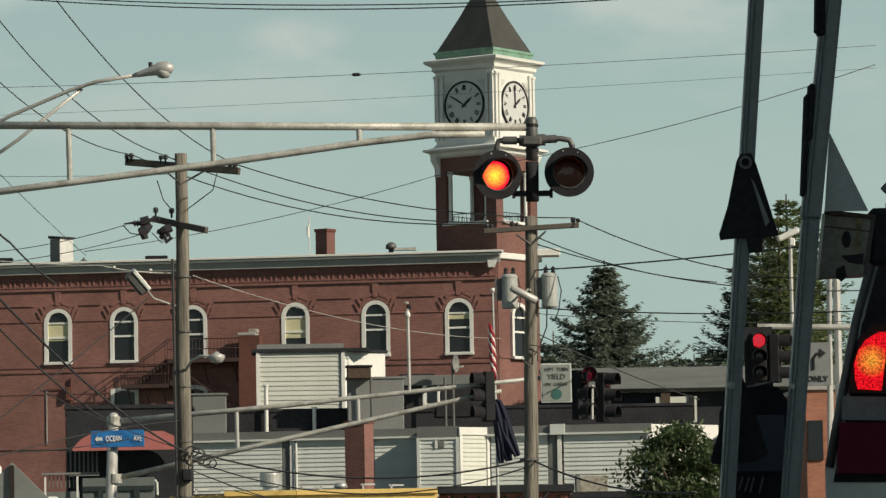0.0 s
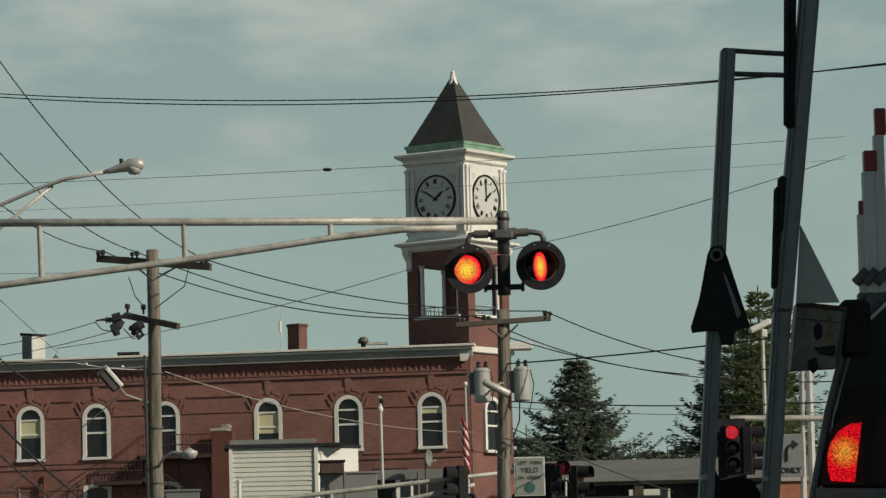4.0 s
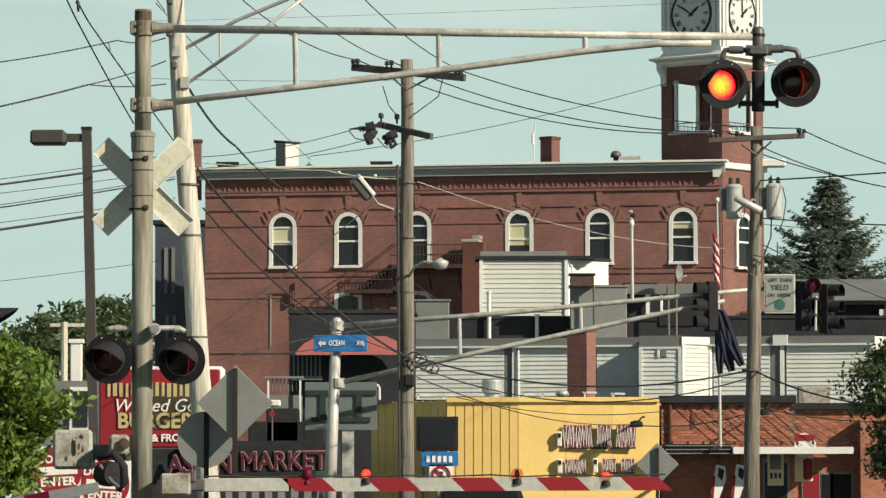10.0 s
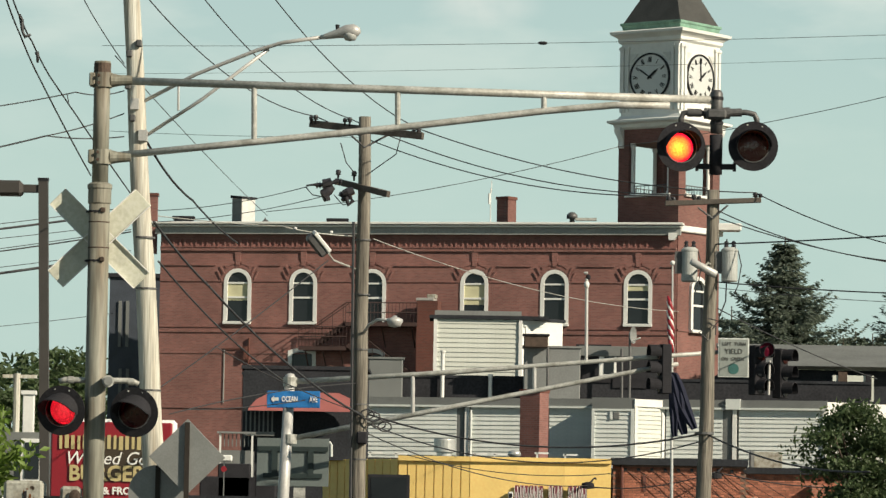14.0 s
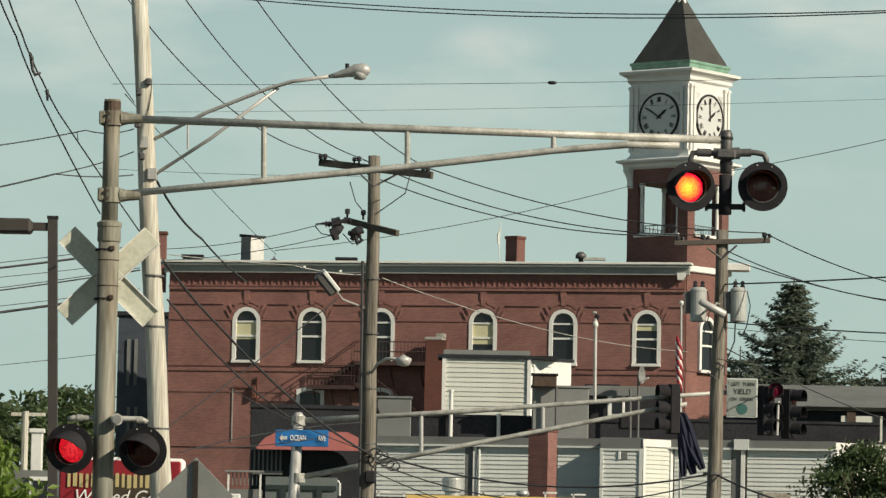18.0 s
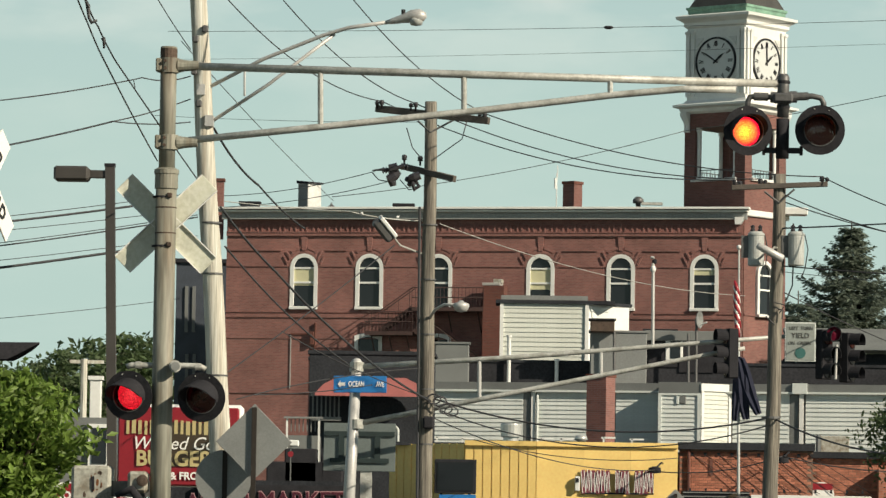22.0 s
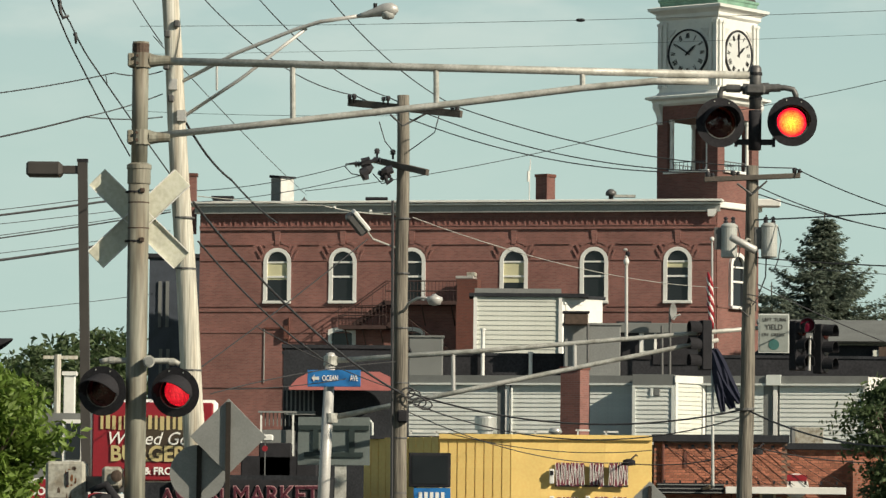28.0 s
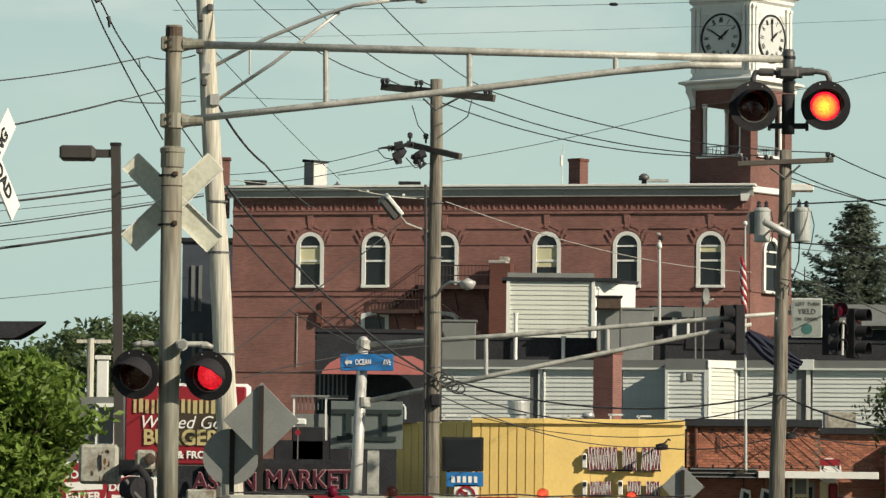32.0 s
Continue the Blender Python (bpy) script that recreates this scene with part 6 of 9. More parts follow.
part("handrail", boxed(((r[0] + r[1]) / 2, DA - 0.4, r[3]), (r[1] - r[0], 0.08, 0.08)), SHADE_GREY, g)
for k in range(7):
    part("baluster", boxed((r[0] + (r[1] - r[0]) * (k + 0.5) / 7, DA - 0.4, (r[2] + r[3]) / 2), (0.05, 0.05, r[3] - r[2])), SHADE_GREY, g)
part("balcony_floor", boxed(((r[0] + r[1]) / 2, DA - 0.2, r[2] - 0.05), (r[1] - r[0], 0.6, 0.12)), SHADE_GREY, g)
s = span(-51.38, 37.30, -25.10, 33.97, DA - 1.2)
aw = thing("red_awning", Vector((s[0], DA - 0.6, s[2])), "faded red cloth awning with a rounded end", "awning")
outline = [(s[0], s[2]), (s[0] + 0.25, s[2] + 0.28), (s[0] + 0.7, s[3]), (s[1] - 0.7, s[3]), (s[1] - 0.2, s[2] + 0.28), (s[1], s[2])]
part("cloth", prismed(outline, DA - 1.2, DA - 0.05), AWNING_RED, aw)
part("valance", boxed(((s[0] + s[1]) / 2, DA - 1.22, s[2] - 0.03), (s[1] - s[0], 0.03, 0.10)), AWNING_RED, aw)
# white-framed little stair and railings below it
s = span(-57.62, 27.57, -49.94, 16.23, DA - 4)
g = thing("porch", Vector((s[0], DA - 4, 0)), "small white porch with slatted rails", "porch")
for px in (s[0], s[1]):
    part("post", boxed((px, DA - 4, s[3] / 2), (0.06, 0.06, s[3])), WHITE, g)
part("beam", boxed(((s[0] + s[1]) / 2, DA - 4, s[3]), (s[1] - s[0] + 0.2, 0.2, 0.06)), SHADE_GREY, g)
for k in range(9):
    part("slat", boxed((s[0] + (s[1] - s[0]) * k / 8, DA - 3.9, s[3] - 0.22), (0.03, 0.05, 0.42), None), PLANT_GREY, g)
part("wall", boxed(((s[0] + s[1]) / 2, DA - 3.2, s[3] / 2 - 0.3), (s[1] - s[0], 1.2, s[3] - 0.5)), PLANT_GREY, g)
g = thing("pipe_rail", P(-31.16, 26.11, DA - 4), "white bent pipe rail", "rail")
part("rail", tubed([P(-37.75, 25.88, DA - 4), P(-31.95, 26.08, DA - 4), P(-31.67, 25.56, DA - 4), P(-31.54, 21.88, DA - 4), Vector((P(-31.54, 21.88, DA - 4).x, DA - 4, 0))], 0.045, 8), SIDING, g)
# market front with its lettering
DM = 118.0
s = span(-88.81, 13.83, -42.02, -1.92, DM)
g = thing("market_front", Vector((s[0], DM, 0)), "dark shopfront with a long black sign band", "building")
mz = P(-65.05, 14.39, DM).z
part("wall", boxed(((s[0] + s[1]) / 2, DM + 3, mz / 2 - 0.2), (s[1] - s[0], 5.5, mz)), TAR, g)
part("sign_band", boxed(((s[0] + s[1]) / 2 + 0.6, DM + 0.1, P(-62.16, 7.64, DM).z), (s[1] - s[0] - 1.4, 0.2, 0.95)), BLACK_MATT, g)
for words, a in (("ASIAN", (-73.15, 6.91)), ("MARKET", (-53.65, 8.03))):
    text("lettering", words, 0.70, facing(P(*a, DM - 0.03), 0, 0.6), MUTED_PINK, g, "pale-edged dark red letters", 0.01, 0.026, 0.90)
    text("lettering", words, 0.70, facing(P(*a, DM - 0.06), 0, 0.6), LETTER_RED, g, "", 0.012, 0.0, 0.90)
for k in range(9):
    q = P(-65.85, 0.40, DM - 0.05) + Vector((0.36 * k - 0.4, 0, 0))
    part("bar", boxed(q, (0.2, 0.03, 0.3)), SHADE_GREY, g)
# clutter on the roof between market and yellow shop
s = span(-60.00, 20.50, -29.44, 14.96, DM + 2)
g = thing("roof_clutter", Vector((s[0], DM + 2, mz - 0.3)), "dark rooftop units and brackets", "roof unit")
for a, w_, h_ in (((-53.97, 18.07), 0.9, 0.55), ((-46.68, 17.40), 0.6, 0.4), ((-55.21, 16.05), 1.6, 0.3)):
    part("casing", boxed(P(*a, DM + 2) - Vector((0, 0, 0.5)), (w_, 0.7, h_ + 1.0), bevel=0.03), BLACK_MATT, g)
q = P(-56.33, 21.28, DM + 1)
gg = thing("round_sign", q, "small round white sign on the roof", "sign")
part("plate", lathe(bmesh.new(), [(0.08, 0), (0.08, 0.02), (0, 0.02)], 16, facing(P(-56.51, 19.04, DM + 1))), RED_SIGN, gg)
part("post", boxed(P(-56.42, 16.67, DM + 1.02), (0.03, 0.03, 1.6)), PLANT_GREY, gg)
part("lamp", boxed(P(-55.81, 21.57, DM + 1), (0.28, 0.2, 0.18), bevel=0.03), WHITE, gg)
# red burger sign
DS = 84.0
s = span(-96.56, 29.14, -67.28, 10.36, DS)
bsn = thing("burger_sign", Vector(((s[0] + s[1]) / 2, DS, 0)), "large red sign with cream lettering and a white edge", "sign")
p0 = P(-82.45, 20.12, DS)
part("white_edge", boxed(p0 + Vector((0, 0.06, 0)), (s[1] - s[0] + 0.06, 0.16, 1.62), Matrix(), 0.07), LETTER_WHITE, bsn)
part("red_face", boxed(p0 + Vector((-0.03, -0.03, -0.02)), (s[1] - s[0] - 0.06, 0.08, 1.54), Matrix(), 0.03), RED_SIGN, bsn)
part("dark_panel", boxed(p0 + Vector((0.10, -0.08, 0.02)), (1.30, 0.02, 0.86)), material("olive sign panel", (0.05, 0.035, 0.02), 0.5), bsn)
for k in range(17):
    part("bar", boxed(p0 + Vector((-1.02 + 0.118 * k, -0.09, 0.35 + 0.012 * math.sin(k * 1.7))), (0.055 + 0.025 * ((k * 5) % 3) / 2, 0.02, 0.27), None), CREAM_DULL, bsn)
text("lettering", "Wicked Good", 0.36, facing(p0 + Vector((0.05, -0.10, 0.03))), LETTER_WHITE, bsn, "", 0.006, 0.0, 0.95, 0.3)
text("lettering", "BURGERS", 0.42, facing(p0 + Vector((-0.02, -0.10, -0.27))), CREAM_DULL, bsn, "", 0.006, 0.012, 0.95)
text("lettering", "& FRO", 0.20, facing(p0 + Vector((0.10, -0.10, -0.60))), LETTER_WHITE, bsn, "", 0.006, 0.006)
for k in (-0.9, 0.9):
    part("post", boxed((p0.x + k, DS + 0.2, p0.z / 2), (0.16, 0.16, p0.z)), GALV_DARK, bsn)
# pale house at the far left, behind the tree
DH = 100.0
s = span(-106.39, 23.52, -96.05, -3.81, DH)
g = thing("pale_house", Vector((s[0], DH, 0)), "pale grey house wall with a dark white-framed window", "building")
hz = P(-102.52, 26.03, DH).z
part("wall", boxed(((s[0] + s[1]) / 2 - 0.6, DH + 3, hz / 2), (s[1] - s[0] + 1.0, 6, hz)), PLANT_GREY, g)
w_ = part("window_frame", boxed(P(-101.34, 19.47, DH - 0.05), (0.50, 0.12, 1.02)), WHITE, g)
part("pane", boxed(P(-101.34, 19.47, DH - 0.12), (0.34, 0.03, 0.84)), GLASS, w_)


# ---- utility poles ----
def pole(name, top, foot_dir, r0, r1, mat, label):
    """A round wooden pole from its top down to the ground along the line through a lower point."""
    k = top.z / (top.z - foot_dir.z)
    foot = top + (foot_dir - top) * k
    ob = thing(name, Vector((foot.x, foot.y, 0)), label, "utility pole", "utility poles")
    n = 10
    bm = tubed([foot.lerp(top, i / n) + Vector((0.012 * math.sin(i * 1.7), 0, 0)) for i in range(n + 1)], [r0 + (r1 - r0) * i / n for i in range(n + 1)], 14)
    part("pole", bm, mat, ob, smooth=True)
    return ob, foot


def insulator(parent, p, s=1.0):
    bm = lathe(bmesh.new(), [(0.03 * s, -0.12 * s), (0.03 * s, 0.0), (0.085 * s, 0.02 * s), (0.06 * s, 0.06 * s), (0.085 * s, 0.09 * s), (0.05 * s, 0.15 * s), (0.0, 0.16 * s)], 10, Matrix.Translation(p))
    return part("insulator", bm, PORCELAIN, parent, "dark ribbed insulator", smooth=True)


def crossarm(parent, a, b, h=0.12):
    a, b = Vector(a), Vector(b)
    d = (b - a)
    m = Matrix.Translation((a + b) / 2) @ d.to_track_quat("X", "Z").to_matrix().to_4x4()
    return part("crossarm", boxed((0, 0, 0), (d.length, 0.10, h), m, 0.01), ARM_WOOD, parent)


DP = 89.0
pa_top = P(-26.46, 102.58, DP)
pole_a, fa_ = pole("utility_pole", pa_top, P(-24.97, 3.93, DP), 0.18, 0.125, POLE, "weathered grey wooden pole with two crossarms and a street lamp")
A1, A2 = P(-39.39, 100.69, DP + 0.6) , P(-12.81, 98.51, DP - 0.6)
crossarm(pole_a, A1 + Vector((0, 0.1, 0)), A2, 0.15)
ins_a = [P(-38.10, 101.66, DP + 0.55), P(-30.13, 101.39, DP + 0.2), P(-13.90, 99.53, DP - 0.55)]
for p in ins_a:
    insulator(pole_a, p + Vector((0, 0, -0.02)), 0.7)
    insulator(pole_a, p + Vector((-0.1, 0.05, -0.02)), 0.6)
for e in ((-29.48, 97.95), (-21.02, 98.50)):
    part("brace", tubed([P(*e, DP), P(-26.47, 95.39, DP - 0.12)], 0.022, 6), GALV_DARK, pole_a)
crossarm(pole_a, P(-32.81, 87.21, DP + 0.5), P(-20.40, 84.57, DP - 0.7), 0.13)
for a in ((-32.35, 89.09), (-28.63, 88.94)):
    insulator(pole_a, P(*a, DP + 0.1) + Vector((0, 0, -0.04)), 0.75)
for a, b in (((-37.54, 86.12), (-35.70, 86.71)), ((-35.70, 86.71), (-33.33, 87.06)), ((-33.33, 87.06), (-31.47, 86.72))):
    part("dead_end_insulator", lathe(bmesh.new(), [(0.02, 0), (0.08, 0.03), (0.03, 0.06), (0.08, 0.09), (0.03, 0.12), (0.08, 0.15), (0.02, 0.18)], 8, Matrix.Translation(P(*a, DP)) @ pose(0, 0, 0, 0, 90, 0)), PORCELAIN, pole_a)
for a, b in (((-35.61, 84.19), (-33.28, 85.60)), ((-31.91, 84.32), (-28.96, 83.35)), ((-31.06, 82.75), (-29.81, 84.92))):
    p, q = P(*a, DP - 0.2), P(*b, DP - 0.1)
    part("fuse_cutout", tubed([p, p.lerp(q, 0.3), p.lerp(q, 0.32), p.lerp(q, 0.7), q], [0.05, 0.06, 0.09, 0.06, 0.035], 8), PORCELAIN, pole_a)
for pts in ([(-39.91, 85.64), (-38.25, 83.84), (-35.59, 83.40)], [(-33.22, 84.01), (-31.02, 81.69), (-28.93, 82.29)], [(-32.07, 96.27), (-30.58, 91.67), (-28.37, 89.08)], [(-18.09, 98.07), (-19.01, 94.05), (-24.81, 89.60)]):
    part("jumper_wire", tubed([P(*a, DP - 0.2) for a in pts], 0.012, 5), CABLE, pole_a, smooth=True)
for pts, rr in (([(-39.77, 86.01), (-37.55, 86.26), (-35.98, 86.37), (-35.9, 86.4), (-33.9, 86.8), (-33.8, 86.8), (-32.3, 87.4)], [0.012, 0.03, 0.03, 0.10, 0.11, 0.04, 0.05]),
                ([(-33.3, 85.9), (-34.4, 85.0), (-35.8, 83.9), (-36.1, 83.7)], [0.05, 0.10, 0.11, 0.04]),
                ([(-35.6, 84.2), (-34.9, 83.2), (-34.7, 82.5)], [0.07, 0.08, 0.07]),
                ([(-31.2, 84.4), (-29.9, 84.7), (-28.5, 85.2)], [0.06, 0.10, 0.08]),
                ([(-30.3, 83.6), (-29.7, 81.8), (-28.6, 83.0)], [0.05, 0.05, 0.05])):
    part("fuse_cutout", tubed([P(*a, DP - 0.25) for a in pts], rr, 9), PORCELAIN, pole_a)
part("conduit", tubed([P(-28.37, 77.80, DP - 0.18), P(-26.55, 3.88, DP - 0.18)], 0.03, 6), CABLE, pole_a)
q = P(-24.61, 27.39, DP - 0.2)
part("splice_box", boxed(q, (0.22, 0.2, 0.26), bevel=0.03), BLACK_MATT, pole_a)
for k in range(4):
    c = P(-23.48, 32.97, DP - 0.25) + Vector((0.12 * k, 0, -0.10 * k + 0.05 * (k % 2)))
    part("cable_coil", tubed([c + Vector((0.14 * math.cos(2 * math.pi * j / 10), 0, 0.10 * math.sin(2 * math.pi * j / 10))) for j in range(11)], 0.018, 5), CABLE, pole_a)
part("lamp_arm", tubed([P(-25.20, 51.67, DP - 0.1), P(-23.95, 53.83, DP - 0.4), P(-21.88, 55.09, DP - 0.7), P(-19.24, 55.18, DP - 0.9)], 0.03, 8), ALU, pole_a, smooth=True)
q = P(-17.91, 54.83, DP - 1.0)
part("lamp_head", lathe(bmesh.new(), [(0.03, 0.12), (0.06, 0.09), (0.16, 0.05), (0.17, 0.0), (0.12, -0.10), (0.0, -0.13)], 16, Matrix.Translation(q)), ALU, pole_a, "round street lamp head", smooth=True)
q = P(-36.54, 72.26, DP - 0.5)
m = Matrix.Translation(q) @ pose(0, 0, 0, 20, -40, 0)
part("floodlight", boxed((-0.03, 0, 0), (0.20, 0.26, 0.54), m, 0.05), GALV_DARK, pole_a, "floodlight aimed down")
part("floodlight_face", boxed((0.10, -0.02, 0), (0.09, 0.28, 0.52), m, 0.02), WHITE, pole_a, "sunlit white floodlight cover")
part("flood_arm", tubed([P(-26.51, 66.46, DP), P(-32.68, 68.63, DP - 0.4), P(-34.34, 70.70, DP - 0.5)], 0.02, 6), GALV, pole_a)
for zz in range(6):
    k = 0.25 + 0.11 * zz
    c = pa_top.lerp(fa_, k)
    part("band", tubed([c, c + Vector((0, 0, 0.03))], 0.175, 12), GALV_DARK, pole_a)

# pole by the tower with the transformers
DQ = 87.0
pb_top = P(55.62, 88.17, DQ)
pole_b, fb_ = pole("utility_pole", pb_top, P(55.41, 4.10, DQ), 0.17, 0.12, POLE, "weathered wooden pole carrying two transformers")
B1, B2 = P(44.25, 84.47, DQ), P(66.64, 86.02, DQ)
crossarm(pole_b, B1 + Vector((0, -0.15, 0)), B2 + Vector((0, -0.15, 0)), 0.105)
ins_b = [P(45.13, 85.83, DQ - 0.15), P(51.06, 86.29, DQ - 0.15), P(65.41, 87.30, DQ - 0.15)]
for p in ins_b:
    insulator(pole_b, p + Vector((0, 0, -0.05)), 0.7)
    insulator(pole_b, p + Vector((0.1, 0, -0.05)), 0.55)
for e in ((52.05, 83.94), (59.02, 84.70)):
    part("brace", tubed([P(*e, DQ - 0.16), P(55.56, 81.40, DQ - 0.16)], 0.022, 6), GALV_DARK, pole_b)
for a in ((50.49, 70.37), (59.84, 70.69)):
    q = P(*a, DQ - 0.1)
    tr = thing("transformer", q - Vector((0, 0, 0.33)), "pale grey drum transformer hung on the pole", "transformer", "pole transformers")
    part("tank", lathe(bmesh.new(), [(0.15, -0.34), (0.165, -0.32), (0.165, 0.27), (0.175, 0.28), (0.175, 0.31), (0.12, 0.36), (0.0, 0.37)], 20, Matrix.Translation(q)), TANK, tr, smooth=False)
    for dx in (-0.07, 0.08):
        part("bushing", lathe(bmesh.new(), [(0.04, 0.0), (0.05, 0.05), (0.03, 0.08), (0.05, 0.12), (0.02, 0.15), (0.0, 0.16)], 8, Matrix.Translation(q + Vector((dx, 0, 0.34)))), PORCELAIN, tr)
    part("hanger", boxed(q + Vector((0.2 if a[0] < 50 else -0.2, 0, 0.05)), (0.2, 0.06, 0.45)), GALV_DARK, tr)
    part("lead_wire", tubed([q + Vector((0.17, 0, 0.3)), q + Vector((0.24, 0, 0.0)), q + Vector((0.18, 0, -0.4)), q + Vector((0.1, 0, -0.6))], 0.012, 5), CABLE, tr)
q = P(53.80, 69.82, DQ - 0.5)
m = Matrix.Translation(q) @ pose(0, 0, 0, 0, 28, 0)
fl = thing("tube_lamp", q, "pale tube-shaped lamp slung from the pole", "lamp")
part("tube", tubed([m @ Vector((-0.30, 0, 0)), m @ Vector((-0.26, 0, 0)), m @ Vector((0.28, 0, 0)), m @ Vector((0.31, 0, 0))], [0.05, 0.075, 0.085, 0.05], 12), ALU, fl, smooth=True)
part("bracket", tubed([q, q + Vector((0.1, 0.25, 0.12)), q + Vector((0.2, 0.5, 0.1))], 0.025, 6), GALV, fl)
part("service_wire", tubed([P(59.00, 76.75, DQ - 0.1), P(59.34, 74.11, DQ - 0.1), P(59.17, 62.20, DQ), P(57.71, 58.19, DQ)], 0.015, 5), CABLE, pole_b)
for k in range(3):
    a = P(55.08, 58.10, DQ - 0.2) + Vector((0.08 * math.sin(k * 2.3), 0, -0.12 * k))
    part("pole_wire", tubed([a, a + Vector((0.22 * math.cos(k), 0, -0.05)), a + Vector((0.1, 0, -0.22))], 0.014, 5), CABLE, pole_b)
part("band", tubed([P(55.10, 31.45, DQ), P(55.12, 30.92, DQ)], 0.20, 12), GALV_DARK, pole_b)

# pale pole with the cobra-head lamp
DW = 71.0
pw_top = P(-83.76, 143.39, DW)
pole_c, fc_ = pole("utility_pole", pw_top, P(-72.49, 15.45, DW), 0.20, 0.135, POLE_PALE, "pale new wooden pole leaning slightly, with a long lamp arm")
CA, CB = P(-98.55, 152.42, DW), P(-67.67, 153.46, DW)
crossarm(pole_c, CA, CB, 0.15)
for a in ((-68.88, 155.74), (-86.65, 155.15), (-97.25, 154.84)):
    insulator(pole_c, P(*a, DW), 1.3)
for a, b in (((-80.93, 140.41), (-73.25, 140.44)), ((-81.20, 140.95), (-89.15, 140.66)), ((-80.13, 139.35), (-73.50, 139.10))):
    p, q = P(*a, DW), P(*b, DW)
    n = 5
    pts, rr = [], []
    for k in range(n):
        for f_, r_ in ((0.0, 0.03), (0.35, 0.10), (0.7, 0.04)):
            pts.append(p.lerp(q, (k + f_) / n)), rr.append(r_)
    part("dead_end_insulator", tube(bmesh.new(), pts, rr, 10), PORCELAIN, pole_c)
for pts in ([(-69.40, 154.13), (-70.15, 148.76), (-73.03, 144.73), (-78.58, 143.64)], [(-68.32, 152.52), (-69.34, 147.42), (-71.95, 143.39), (-71.66, 140.71)], [(-77.34, 152.09), (-73.98, 147.40), (-71.68, 142.05), (-71.13, 140.44)]):
    part("jumper_wire", tubed([P(*a, DW) for a in pts], 0.012, 5), CABLE, pole_c, smooth=True)
lampp = [P(-80.17, 103.59, DW), P(-66.38, 111.34, DW - 0.3), P(-52.54, 117.37, DW - 0.5), P(-46.60, 119.39, DW - 0.6), P(-37.34, 121.01, DW - 0.8)]
part("lamp_arm", tubed(lampp, 0.033, 10), ALU, pole_c, smooth=True)
part("lamp_strut", tubed([P(-77.86, 96.29, DW), P(-65.00, 105.35, DW - 0.25), P(-49.76, 117.78, DW - 0.5)], 0.030, 10), ALU, pole_c, smooth=True)
part("lamp_tie", tubed([P(-70.58, 108.40, DW - 0.2), P(-70.39, 102.55, DW - 0.2)], 0.02, 6), ALU, pole_c)
for e in ((-80.57, 103.59), (-78.38, 96.29)):
    part("arm_plate", boxed(P(*e, DW - 0.05), (0.14, 0.3, 0.18)), ALU, pole_c)
q0, q1 = P(-37.87, 120.88, DW - 0.8), P(-28.07, 122.37, DW - 0.95)
hd = thing("street_lamp", q0, "grey cobra-head street lamp with a clear bowl", "street lamp", "street lamps")
prof = [(0.0, 0.0, 0.03), (0.12, 0.01, 0.05), (0.30, 0.03, 0.075), (0.45, 0.05, 0.11), (0.58, 0.04, 0.12), (0.66, 0.02, 0.08), (0.69, 0.0, 0.02)]
u_ = (q1 - q0).normalized()
bm = bmesh.new()
tube(bm, [q0 + u_ * a + Vector((0, 0, b)) for a, b, r in prof], [r for a, b, r in prof], 12)
part("housing", bm, ALU, hd, smooth=True)
part("bowl", lathe(bmesh.new(), [(0.11, 0.0), (0.12, -0.04), (0.09, -0.11), (0.0, -0.13)], 16, Matrix.Translation(q0 + u_ * 0.52 + Vector((0, 0, 0.01)))), TANK, hd, smooth=True)
part("photocell", tubed([q0 + u_ * 0.30 + Vector((0, 0, 0.09)), q0 + u_ * 0.30 + Vector((0, 0, 0.18))], [0.03, 0.035], 8), BLACK, hd)
for e in ((-80.24, 118.06), (-82.39, 115.57), (-81.05, 100.40), (-82.45, 107.95)):
    part("pole_hardware", boxed(P(*e, DW - 0.16), (0.10, 0.10, 0.12), bevel=0.02), GALV_DARK, pole_c)
for e in ((-77.17, 72.18), (-76.32, 60.27), (-74.35, 36.51)):
    c = P(*e, DW)
    part("band", tubed([c, c + Vector((0, 0, 0.03))], 0.185, 12), GALV_DARK, pole_c)

# shoebox car-park lamp
DX = 69.0
q = P(-100.89, 84.94, DX)
bl = thing("parking_lamp", Vector((q.x, DX, 0)), "brown square-post lamp with a flat shoebox head", "street lamp", "street lamps")
foot_x = P(-97.0, 0.0, DX).x
bm = bmesh.new()
corners_ = ((-0.075, -0.075), (0.075, -0.075), (0.075, 0.075), (-0.075, 0.075))
lo_ = [bm.verts.new((foot_x + a, DX + b, 0.0)) for a, b in corners_]
hi_ = [bm.verts.new((q.x - 0.03 + a, DX + b, q.z)) for a, b in corners_]
for k in range(4):
    bm.faces.new((lo_[k], lo_[(k + 1) % 4], hi_[(k + 1) % 4], hi_[k]))
bm.faces.new(lo_), bm.faces.new(hi_)
part("post", bm, BROWN_METAL, bl)
part("arm", boxed(P(-104.0, 83.0, DX), (0.40, 0.10, 0.13), bevel=0.01), BROWN_METAL, bl)
part("head", boxed(P(-110.2, 82.9, DX), (0.56, 0.40, 0.235), bevel=0.035), BROWN_METAL, bl)
part("neck", boxed(P(-106.6, 83.0, DX), (0.10, 0.22, 0.17), bevel=0.02), BROWN_METAL, bl)
part("cap", boxed((q.x - 0.03, DX, q.z + 0.02), (0.17, 0.17, 0.05)), BLACK, bl)

